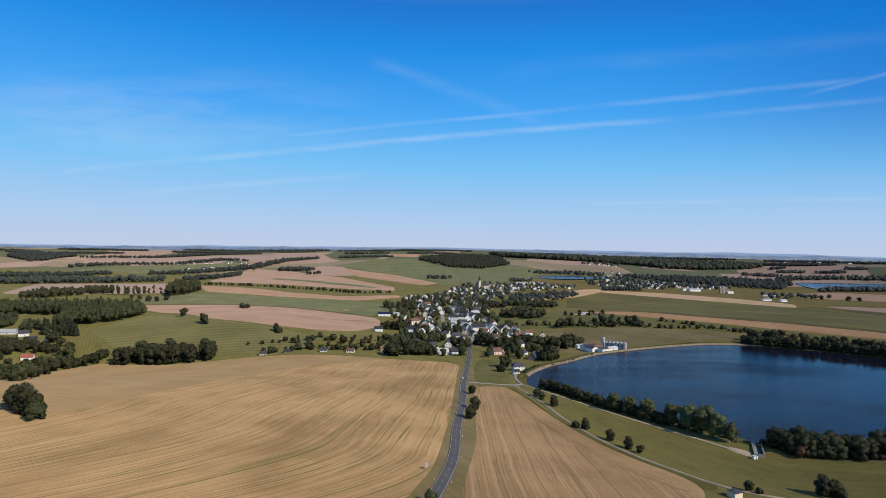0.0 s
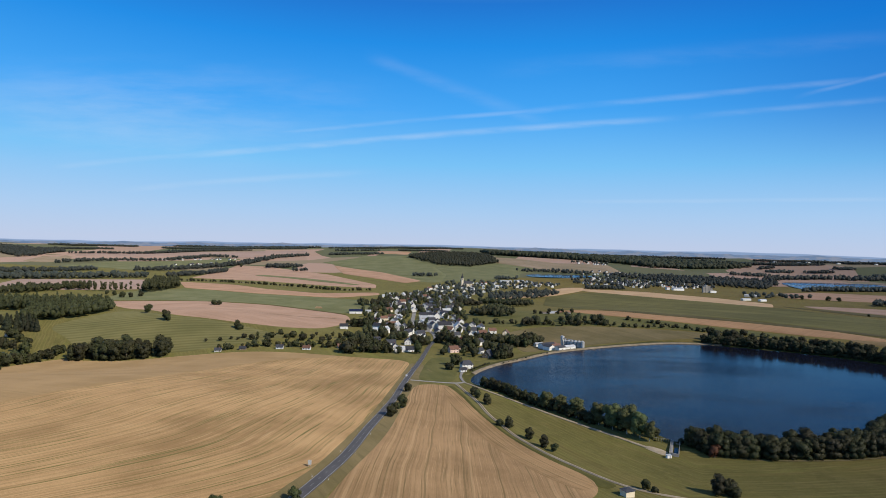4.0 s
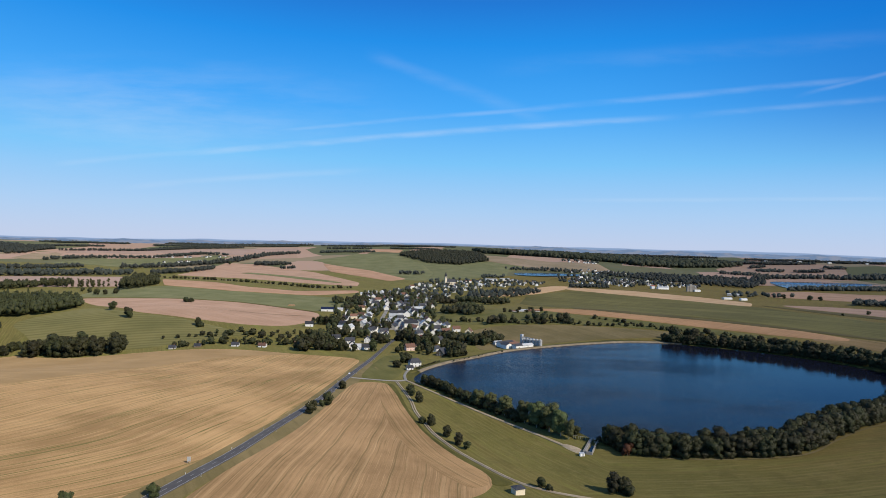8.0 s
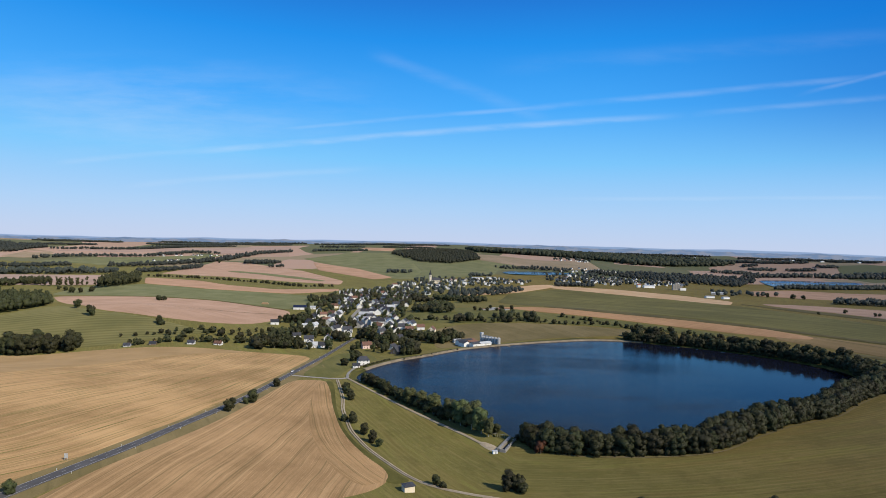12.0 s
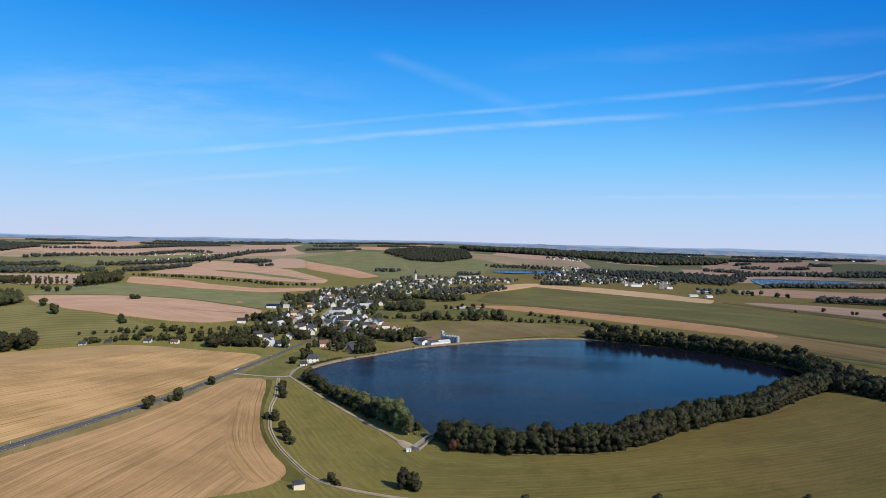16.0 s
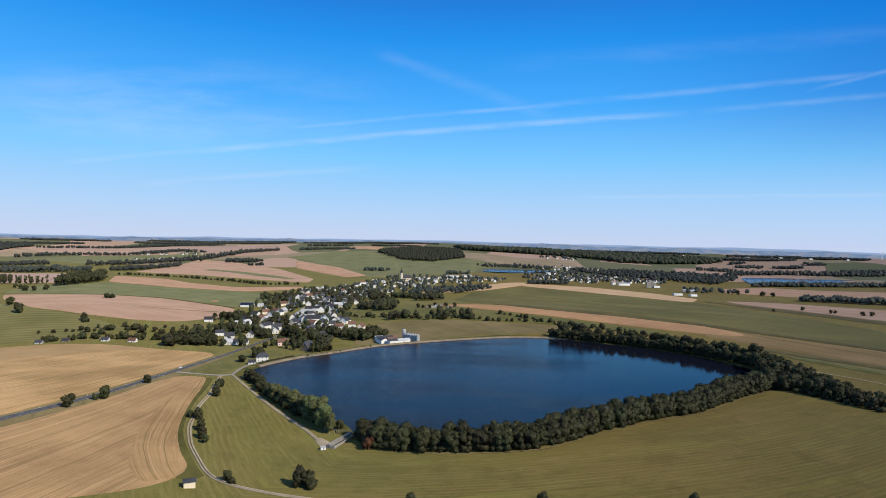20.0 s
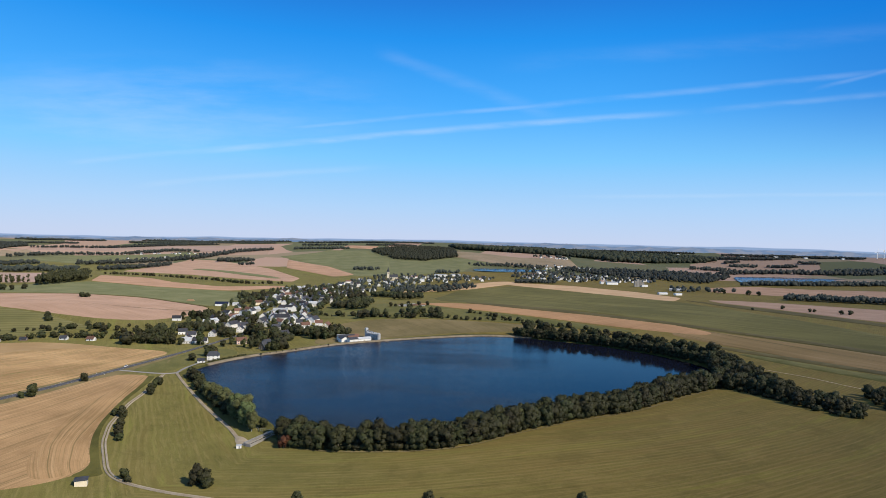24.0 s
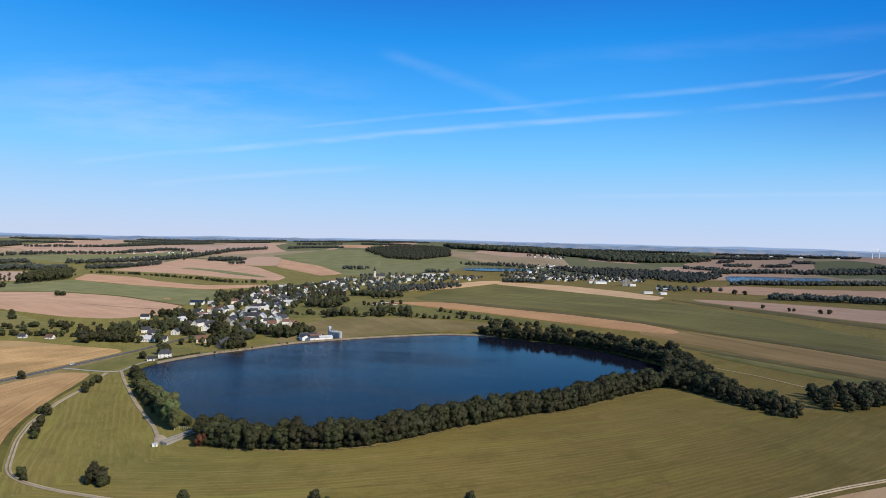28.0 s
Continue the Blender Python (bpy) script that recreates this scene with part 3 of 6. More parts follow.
def mesh_ob(name, verts, faces, mat, parent=None, label="", smooth=False):
    me = bpy.data.meshes.new(name)
    me.from_pydata([tuple(v) for v in verts], [], [tuple(f) for f in faces])
    for m in (mat if isinstance(mat, (list, tuple)) else [mat]):
        me.materials.append(m)
    if smooth:
        me.shade_smooth()
    ob = new(name, me)
    if parent:
        ob.parent = parent
    if label:
        ob["label"] = label
    return ob


def part(name, bm, mat, parent=None, label=""):
    me = bpy.data.meshes.new(name)
    bm.to_mesh(me)
    bm.free()
    me.materials.append(mat)
    ob = new(name, me)
    if parent:
        ob.parent = parent
    if label:
        ob["label"] = label
    return ob


def build_ground():
    xs, ys = axis(-4900, 4900, -600, 900, 9), axis(-4900, 4900, 160, 1080, 9, 1.045)
    gx, gy = np.meshgrid(xs, ys)
    d = signed_inside(LAKE, gx, gy)
    gz = relief(gx, gy)
    gz = np.where(d > -5, np.minimum(gz, -2.0), gz)
    n, verts = len(xs), np.stack([gx, gy, gz], -1).reshape(-1, 3)
    i, j = np.meshgrid(np.arange(n - 1), np.arange(len(ys) - 1))
    a = (j * n + i).ravel()
    ob = mesh_ob("ground", verts, np.stack([a, a + 1, a + n + 1, a + n], -1), M_GROUND, smooth=True)
    tagged(ob, "rolling grassland of mown olive-green meadows reaching the horizon", "ground", kind="structure")


def drape(name, outline, mat, lift=0.3, step=10.0, label="", category="field", parent=None):
    """A sheet with that outline, laid over the relief."""
    outline = [spot(x, y) for x, y in outline]
    for _ in range(2):  # fields have no sharp corners
        cut = [(a, b, min(0.2, 18 / max(1.0, math.dist(a, b)))) for a, b in zip(outline, outline[1:] + outline[:1])]
        outline = [(a[0] + (b[0] - a[0]) * t, a[1] + (b[1] - a[1]) * t) for a, b, c in cut for t in (c, 1 - c)]
    SHEETS.append(name)
    lift += 0.0015 * (len(SHEETS) % 40)
    step *= U
    bm = bmesh.new()
    bm.faces.new([bm.verts.new((x, y, 0)) for x, y in outline])
    bmesh.ops.triangulate(bm, faces=bm.faces[:])
    px, py = [p[0] for p in outline], [p[1] for p in outline]
    for lo, hi, no in ((min(px), max(px), (1, 0, 0)), (min(py), max(py), (0, 1, 0))):
        k = max(1, min(60, int((hi - lo) / step)))
        for c in np.linspace(lo, hi, k + 1)[1:-1]:
            bmesh.ops.bisect_plane(bm, geom=bm.verts[:] + bm.edges[:] + bm.faces[:], plane_co=(no[0] * c, no[1] * c, 0), plane_no=no)
    zs = relief([v.co.x for v in bm.verts], [v.co.y for v in bm.verts])
    for v, z in zip(bm.verts, zs):
        v.co.z = z + lift
    # the sheet's rim slopes down into the ground
    rim = [e for e in bm.edges if e.is_boundary]
    push = {v: Vector() for e in rim for v in e.verts}
    for e in rim:
        d = (e.verts[0].co + e.verts[1].co) / 2 - e.link_faces[0].calc_center_median()
        a = e.verts[1].co - e.verts[0].co
        n = Vector((a.y, -a.x, 0)).normalized()
        n = n if n.dot(d) > 0 else -n
        for v in e.verts:
            push[v] += n
    lower = {v: bm.verts.new(v.co + n.normalized() * 1.6 - Vector((0, 0, lift + 0.35))) for v, n in push.items()}
    for e in rim:
        a, b = e.verts
        bm.faces.new((a, b, lower[b], lower[a]))
    bmesh.ops.recalc_face_normals(bm, faces=bm.faces[:])
    if sum(f.normal.z for f in bm.faces) < 0:
        bmesh.ops.reverse_faces(bm, faces=bm.faces[:])
    ob = part(name, bm, mat, parent)
    for f in ob.data.polygons:
        f.use_smooth = True
    if not parent:
        tagged(ob, label, category, kind="structure")
    return ob


def smooth_line(pts, step=4.0, closed=False):
    """Points at even steps on a curve through pts."""
    p = [Vector((x, y)) for x, y in pts]
    n, out = len(p), []
    get = (lambda k: p[k % n]) if closed else (lambda k: p[0] * 2 - p[1] if k < 0 else p[-1] * 2 - p[-2] if k >= n else p[k])
    for k in range(n if closed else n - 1):
        a, b, c, d = get(k - 1), get(k), get(k + 1), get(k + 2)
        m = max(1, int((c - b).length / step))
        for s in range(m):
            t = s / m
            out.append(0.5 * (2 * b + (c - a) * t + (2 * a - 5 * b + 4 * c - d) * t * t + (3 * b - a - 3 * c + d) * t ** 3))
    if not closed:
        out.append(p[-1])
    return out


def normals(line, closed=False):
    n, out = len(line), []
    for k in range(n):
        a, b = (line[k - 1], line[(k + 1) % n]) if closed else (line[max(0, k - 1)], line[min(n - 1, k + 1)])
        d = (b - a).normalized()
        out.append(Vector((d.y, -d.x)))
    return out


def strip(name, pts, width, mat, lift, label="", category="", offset=0.0, parent=None, edge=0.0, step=4.0):
    """A ribbon along a line; edge drops its two sides."""
    line = smooth_line([spot(x, y) for x, y in pts], step)
    nor = normals(line)
    verts, faces = [], []
    for p, n in zip(line, nor):
        prof = [(-width / 2 - 0.15, -edge), (-width / 2, 0), (width / 2, 0), (width / 2 + 0.15, -edge)] if edge else [(-width / 2, 0), (width / 2, 0)]
        for s, dz in prof:
            q = p + n * (s + offset)
            verts.append((q.x, q.y, 0 + dz))
    zs = relief([v[0] for v in verts], [v[1] for v in verts])
    verts = [(v[0], v[1], z + lift + v[2]) for v, z in zip(verts, zs)]
    k = 4 if edge else 2
    for a in range(len(line) - 1):
        for b in range(k - 1):
            faces.append((a * k + b, a * k + b + 1, a * k + k + b + 1, a * k + k + b))
    ob = mesh_ob(name, verts, faces, mat, parent)
    if not parent:
        tagged(ob, label, category, kind="structure")
    return ob


POND = [spot(x, y) for x, y in ((345, 2020), (440, 2000), (545, 2060), (600, 2140), (480, 2215), (360, 2160))]
FAR_LAKE = [spot(x, y) for x, y in ((1165, 1840), (1250, 1872), (1452, 2009), (1640, 2110), (1720, 2230), (1520, 2290), (1320, 2220), (1220, 2030))]
POOLS += [(POND, height(*spot(450, 2120)) + 3.0), (FAR_LAKE, height(*spot(1400, 2060)) + 1.0)]


build_ground()

# the lake, its banks and the stone dam
lake_line = smooth_line(LAKE, 6.0, True)
lake_out = normals(lake_line, True)
if signed_inside(LAKE, [lake_line[0].x + lake_out[0].x * 3], [lake_line[0].y + lake_out[0].y * 3])[0] > 0:
    lake_out = [-n for n in lake_out]


def build_lake():
    verts = [(p.x + n.x * 1.5, p.y + n.y * 1.5, 0.0) for p, n in zip(lake_line, lake_out)]
    bm = bmesh.new()
    f = bm.faces.new([bm.verts.new(v) for v in verts])
    if f.normal.z < 0:
        f.normal_flip()
    ob = part("water", bm, M_WATER)
    tagged(ob, "calm dark blue reservoir water with faint ripples", "lake", kind="structure")
    is_dam = [p.y > U * 470 + max(0, p.x - 60 * U) * 0.2 and p.x < 345 * U for p in lake_line]
    for name, mat, label, want, prof in (
            ("shore", M_BANK, "low grassy lake shore with bare earth at the waterline", False, ((-2, -0.8), (0.6, 0.15), (2.5, 0.9), (12, None))),
            ("dam", M_STONE, "pale stone-faced dam crest round the village side of the lake", True, ((-2, -0.8), (0.3, 0.1), (2.5, 1.6), (4.8, 1.7)))):
        vs, fs = [], []
        for p, n in zip(lake_line, lake_out):
            for s, z in prof:
                q = p + n * s
                vs.append((q.x, q.y, height(q.x, q.y) + 0.12 if z is None else z))
        L = len(lake_line)
        for k in range(L):
            if is_dam[k] != want:
                continue
            for b in range(3):
                fs.append((k * 4 + b, k * 4 + b + 1, (k + 1) % L * 4 + b + 1, (k + 1) % L * 4 + b))
        used = sorted({i for f2 in fs for i in f2})
        back = {v: i for i, v in enumerate(used)}
        ob = mesh_ob(name, [vs[i] for i in used], [[back[i] for i in f2] for f2 in fs], mat)
        tagged(ob, label, "bank" if not want else "dam", kind="structure")
    # grass slope behind the dam
    vs, fs = [], []
    idx = [k for k in range(len(lake_line)) if is_dam[k]]
    for k in idx:
        p, n = lake_line[k], lake_out[k]
        for s, z in ((4.8, 1.7), (20.0, None)):
            q = p + n * s
            vs.append((q.x, q.y, height(q.x, q.y) - 0.2 if z is None else z))
    for k in range(len(idx) - 1):
        fs.append((2 * k, 2 * k + 1, 2 * k + 3, 2 * k + 2))
    ob = mesh_ob("dam_slope", vs, fs, M_BANK)
    tagged(ob, "grassy outer slope of the dam", "bank", kind="structure")


build_lake()

# fields
drape("stubble_field", [(16, 519), (6, 535), (-43, 545), (-98, 562), (-138, 562), (-196, 548), (-246, 540), (-290, 552), (-316, 560), (-345, 525), (-325, 430), (-262, 345), (-225, 300), (-200, 262), (-182, 236), (-180, 100), (-200, 10), (-120, 0), (-48, 0), (-26, 100), (-10, 184), (-2, 215), (3, 283), (6, 340), (9, 400), (12, 450)], M_STUBBLE, 0.3, 9, "harvested golden wheat stubble with sweeping drill rows")
drape("stubble_headland", [(-168, 255), (-160, 266), (-150, 302), (-143, 354), (-138, 432), (-120, 493), (-88, 527), (-43, 543), (-98, 560), (-138, 560), (-196, 546), (-246, 538), (-290, 550), (-316, 557), (-343, 525), (-323, 430), (-260, 345), (-223, 300), (-198, 262)], M_STUBBLE_C, 0.46, 9, "smooth pinkish-tan stubble headland drilled crosswise")
drape("stubble_field", [(23, 406), (27, 422), (36, 427), (47, 426), (52, 410), (57, 392), (62, 368), (70, 338), (76, 318), (84, 298), (95, 277), (105, 262), (108, 251), (106, 240), (102, 230), (94, 219), (80, 205), (60, 185), (25, 120), (-6, 40), (-10, 60), (2, 140), (9, 203), (15, 250), (18, 290), (20, 344)], M_STUBBLE_B, 0.3, 9, "harvested tan stubble wedge between road and farm track")
drape("stubble_headland", [(46, 423), (51, 409), (56, 391), (61, 367), (69, 337), (75, 317), (83, 298), (94, 277), (104, 262), (106.5, 251), (105, 241), (98, 234), (85, 250), (71, 281), (59, 317), (50, 362), (44, 405)], M_STUBBLE_D, 0.42, 9, "tan stubble headland drilled along the farm track")
drape("tilled_field", [(-480, 935), (-349, 970), (-233, 955), (-97, 890), (-80, 815), (-101, 716), (-142, 687), (-200, 683), (-273, 700), (-360, 790), (-430, 870)], M_SOIL, 0.3, 14, "bare tilled reddish-brown field above the village")
drape("green_field", [(-500, 955), (-349, 980), (-233, 965), (-97, 900), (-60, 1000), (-85, 1090), (-157, 1108), (-313, 1134), (-488, 1225), (-540, 1100)], M_GREEN_COOL, 0.3, 18, "cool green sprouting field")
drape("tilled_field", [(-590, 1450), (-431, 1374), (-329, 1263), (-203, 1195), (-95, 1290), (-83, 1230), (-157, 1118), (-313, 1144), (-488, 1240)], M_SOIL_B, 0.5, 25, "pinkish bare field strip below the tree avenue")
drape("tilled_field", [(-640, 1632), (-740, 2300), (-596, 2250), (-319, 1905), (-123, 1522), (-112, 1400), (-248, 1440), (-420, 1548)], M_SOIL, 0.6, 30, "pinkish bare field above the tree avenue")
drape("green_strip", [(-520, 1790), (-500, 1830), (-380, 1740), (-250, 1610), (-160, 1500), (-175, 1480), (-290, 1580), (-400, 1700)], M_GREEN_COOL, 0.85, 30, "narrow green strip between bare fields")
drape("straw_field", [(-378, 2347), (-152, 2033), (-13, 1708), (-56, 1619), (-275, 1953)], M_SOIL_B, 0.9, 40, "pinkish bare strip on the hill")
drape("meadow", [(-399, 670), (-365, 760), (-273, 695), (-200, 676), (-150, 655), (-120, 640), (-150, 600), (-208, 560), (-304, 570), (-337, 615)], M_MOWN, 0.3, 12, "mown green meadow with bent swath lines")
drape("hillside", [(-330, 2960), (330, 2960), (430, 2600), (420, 2300), (330, 2180), (300, 1980), (190, 1850), (20, 1660), (-40, 1690), (-160, 2060), (-390, 2380)], M_GREEN_COOL, 0.35, 40, "broad green hillside round the wooded hill", "hillside")
drape("hill_meadow", [(-457, 2503), (-283, 2896), (-112, 2730), (10, 2400), (60, 2000), (40, 1660), (-5, 1730), (-140, 2050), (-360, 2365)], M_GREEN_COOL, 0.7, 50, "smooth green hillside meadow")
drape("tilled_field", [(203, 880), (250, 888), (336, 872), (440, 845), (510, 785), (535, 738), (554, 700), (556, 682), (540, 668), (489, 695), (430, 735), (350, 780), (270, 816)], M_SOIL_C, 0.4, 15, "long reddish-brown tilled strip")
drape("green_field", [(265, 915), (344, 876), (447, 850), (520, 790), (575, 700), (646, 610), (684, 543), (772, 667), (745, 878), (697, 1149), (596, 1381), (425, 1501), (279, 1338), (230, 1100)], M_GREEN, 0.4, 22, "long green field with darker crop strips")
drape("straw_field", [(414, 1630), (585, 1571), (697, 1419), (744, 1263), (688, 1160), (615, 1285), (510, 1420), (407, 1540)], M_STRAW, 0.5, 25, "pale straw strip on the rise before the town")
drape("straw_field", [(144, 1240), (256, 1440), (389, 1640), (440, 1660), (405, 1540), (303, 1370), (200, 1270)], M_STRAW, 0.5, 25, "straw-coloured tongue of field beside the town")
drape("tilled_field", [(968, 1653), (1128, 1740), (1237, 1634), (1418, 1592), (1700, 1650), (1500, 1300), (1241, 1325), (1072, 1347), (902, 1490)], M_SOIL_B, 0.5, 30, "brown tilled field by the far lake")
drape("tilled_field", [(778, 1222), (870, 1200), (948, 1132), (1040, 1042), (1200, 960), (1050, 780), (889, 831), (847, 906), (819, 1022), (774, 1154)], M_SOIL, 0.5, 25, "brown tilled field with lone bushes")
drape("olive_field", [(500, 672), (545, 712), (640, 605), (684, 535), (780, 420), (700, 360), (627, 440), (575, 540)], M_OLIVE, 0.33, 15, "olive field with alternating pale and dark strips")
drape("crop_strip", [(528, 605), (563, 556), (592, 513), (627, 464), (700, 370), (690, 360), (617, 450), (584, 499), (556, 541), (523, 590)], M_DARKCROP, 0.6, 12, "narrow dark strip of standing crop")
drape("crop_strip", [(284, 930), (401, 869), (475, 818), (540, 767), (603, 687), (656, 625), (696, 560), (800, 440), (790, 425), (682, 541), (645, 604), (596, 669), (532, 744), (447, 806), (343, 844), (286, 892)], M_DARKCROP, 0.7, 16, "long dark strip of standing crop")
drape("crop_strip", [(724, 1206), (782, 1088), (832, 929), (864, 797), (960, 640), (945, 625), (843, 766), (802, 879), (754, 1025)], M_DARKCROP, 0.7, 20, "long dark strip of standing crop")
drape("green_strip", [(527, 565), (537, 536), (561, 486), (597, 422), (680, 350), (690, 358), (613, 445), (580, 492), (545, 555)], M_LAWN, 0.55, 12, "fresh green strip beside the path")
drape("pasture", [(125, 590), (160, 615), (253, 660), (331, 676), (400, 690), (345, 712), (226, 738), (160, 745), (115, 710)], M_PASTURE, 0.3, 12, "dry olive pasture behind the dam")
drape("pasture", [(60, 770), (160, 750), (230, 745), (345, 720), (420, 690), (480, 680), (420, 728), (340, 775), (260, 810), (225, 870), (150, 900), (80, 900)], M_LAWN, 0.3, 14, "green pasture with bushes")
drape("village_green", [(25, 436), (52, 440), (55, 478), (60, 500), (75, 525), (60, 560), (34, 556), (28, 500)], M_LAWN, 0.3, 8, "green lawn between road and lakeside house", "lawn")
drape("hill_meadow", [(20, 1700), (60, 1900), (20, 2300), (40, 2420), (129, 2390), (254, 2590), (330, 2330), (320, 2200), (300, 2000), (200, 1850), (90, 1720)], M_GREEN_COOL, 0.6, 40, "green slope below the wooded hill")
drape("clearing", [(-492, 700), (-545, 775), (-560, 800), (-505, 800), (-462, 745), (-452, 705), (-470, 690)], M_LAWN, 0.3, 10, "green clearing between wood and farmstead", "meadow")
drape("verge", [(16, 520), (8, 450), (4, 400), (1, 340), (-3, 283), (-7, 215), (-16, 184), (-26, 100), (-44, 10), (-22, 10), (-8, 100), (5, 184), (12, 230), (19, 290), (22, 344), (25, 400), (27, 430), (28, 520)], M_PASTURE, 0.2, 9, "green grass verge along the road", "verge")
drape("track_verge", [(51, 427), (56, 408), (62, 378), (66.5, 356), (72.5, 334), (78, 317), (85, 301), (91.5, 289), (102.5, 271), (111.5, 257), (117, 250), (112, 244), (107.5, 244), (107, 252), (104, 262), (94, 277), (83, 298), (75, 318), (69, 338), (61, 368), (56, 392), (51, 410), (47, 425)], M_BANK, 0.24, 6, "dark unmown grass margin between stubble and farm track", "verge")
drape("straw_field", [(424, 224), (453, 237), (477, 247), (620, 305), (700, 200), (620, 60), (360, 60), (395, 195)], M_STRAW, 0.3, 15, "pale stubble corner beyond the gravel track")
drape("tilled_field", [(-827, 1120), (-900, 1280), (-960, 1420), (-816, 1470), (-700, 1510), (-610, 1400), (-545, 1175), (-683, 1125)], M_HAZED_SOIL, 0.5, 35, "bare brown field behind the wood")
drape("green_field", [(-1250, 2091), (-1225, 2300), (-1100, 2390), (-962, 2525), (-839, 2645), (-823, 2472), (-881, 2191), (-929, 1919), (-1081, 2006), (-1228, 1999)], M_GREEN_COOL, 0.95, 50, "pale green far field")
drape("tilled_field", [(-1494, 2500), (-1290, 2640), (-1084, 2807), (-818, 2730), (-631, 3011), (-807, 3696), (-1299, 3300), (-1629, 2745)], M_HAZED_SOIL, 0.9, 60, "far bare field in a pale pinkish haze tint")
drape("meadow", [(-1479, 2174), (-1738, 2696), (-1516, 2533), (-1357, 2238), (-1381, 2136)], M_TAN, 0.9, 50, "dry olive far hillside")
drape("straw_field", [(-340, 3600), (-146, 3500), (-135, 2948), (-296, 3027)], M_SOIL_B, 0.9, 60, "tan field on the far ridge")
drape("straw_field", [(250, 2650), (300, 3150), (560, 2690), (800, 2750), (760, 2350), (500, 2300)], M_TAN, 0.9, 60, "olive-tan slope beside the wooded hill")

# roads and tracks
ROAD = [(-40, 20), (-22, 100), (-4, 175), (3, 212), (6, 240), (8, 285), (11, 330), (14, 372), (16, 420), (20, 480), (24, 530), (27, 578), (31, 635), (37, 673), (36, 705), (31, 735), (21, 768), (8, 804), (3, 838), (2, 869), (1, 918), (0, 970), (10, 1040), (30, 1130)]
strip("village_street", ROAD[13:], 7.5, M_CONCRETE, 0.66, "pale grey village street winding between the houses", "road", edge=0.3)
strip("field_road", [(-602, 1500), (-502, 1480), (-400, 1430), (-280, 1363), (-185, 1305), (-118, 1345)], 5.0, M_GRAVEL, 0.9, "pale field road under an avenue", "road")
strip("field_track", [(-304, 787), (-259, 776), (-220, 792), (-174, 809), (-141, 826), (-105, 842)], 2.6, M_DARKCROP, 0.75, "dark wheel track across the tilled field", "track")
strip("grass_balk", [(-470, 940), (-400, 962), (-340, 972), (-290, 969), (-233, 958), (-170, 928), (-100, 894)], 4.0, M_DARKCROP, 0.8, "dark grass balk between two fields", "verge")
strip("road", ROAD[:14], 5.9, M_ASPHALT, 0.62, "dark grey two-lane country road leading into the village", "road", edge=0.3)
for side in (-1, 1):
    strip("edge_line", ROAD[:14], 0.13, M_PAINT, 0.66, "white edge line of the road", "road marking", offset=side * 2.7)


def build_dashes():
    """The broken centre line: one mesh of short dashes on the crown of the road."""
    line, verts, faces = smooth_line([spot(x, y) for x, y in ROAD[:14]], 1.0), [], []
    nor = normals(line)
    for k in range(0, len(line) - 5, 11):
        for a in range(k, k + 5):
            p, n = line[a], nor[a]
            for s in (-0.07, 0.07):
                q = p + n * s
                verts.append((q.x, q.y, height(q.x, q.y) + 0.67))
            if a > k:
                m = len(verts)
                faces.append((m - 4, m - 3, m - 1, m - 2))
    tagged(mesh_ob("centre_line", verts, faces, M_PAINT), "broken white centre line of the road", "road marking", kind="structure")


build_dashes()
strip("side_road", [(20, 438), (37, 436), (53, 436), (60, 441)], 4.0, M_CONCRETE, 0.5, "pale side road from the country road to the lake", "road", edge=0.2)
strip("drive", [(60, 441), (58, 460), (60, 480), (66, 498)], 2.7, M_CONCRETE, 0.5, "pale drive to the lakeside house", "road", edge=0.2)
TRACK = [(54, 433), (61, 405), (67, 380), (71, 356), (77, 334), (82, 317), (89, 301), (95, 289), (106, 271), (115, 257), (122, 249), (130, 243.5), (138, 240), (151, 235.5), (167, 231), (190, 223), (220, 205), (260, 170)]
TRACK2 = [(60, 441), (76, 416), (94, 390), (111, 366), (128, 344), (142, 326), (151, 312), (157, 303.5)]
strip("gravel_track", TRACK2, 2.7, M_GRAVEL, 0.45, "pale gravel track along the foot of the lake bank", "track", edge=0.3)
for line, label, gap in ((TRACK, "two-rutted gravel farm track beside the stubble", 0.95),):
    for side in (-1, 1):
        strip("gravel_rut", line, 1.05, M_GRAVEL, 0.42, label, "track", offset=side * gap, edge=0.3)
BROAD_TRACK = [(360, 204), (395, 218), (424, 229), (453, 242), (477, 252), (540, 280), (640, 320)]
for side in (-1, 1):
    strip("gravel_rut", BROAD_TRACK, 0.8, M_GRAVEL, 0.42, "two-rutted gravel track across the meadow", "track", offset=side * 1.0, edge=0.3)
strip("field_path", [(512, 500), (520, 485), (533, 462), (542, 435), (549, 418)], 1.6, M_GRAVEL, 0.5, "pale gravel path behind the trees", "path")


for name, pool, label in (("pond", 0, "small blue pond behind the church village"), ("far_lake", 1, "long blue lake in the distance")):
    bm = bmesh.new()
    f = bm.faces.new([bm.verts.new((p.x, p.y, POOLS[pool][1])) for p in smooth_line([tuple(q) for q in POOLS[pool][0]], 20, True)])
    f.normal_update()
    if f.normal.z < 0:
        f.normal_flip()
    tagged(part(name, bm, M_WATER_FAR), label, "lake", kind="structure")


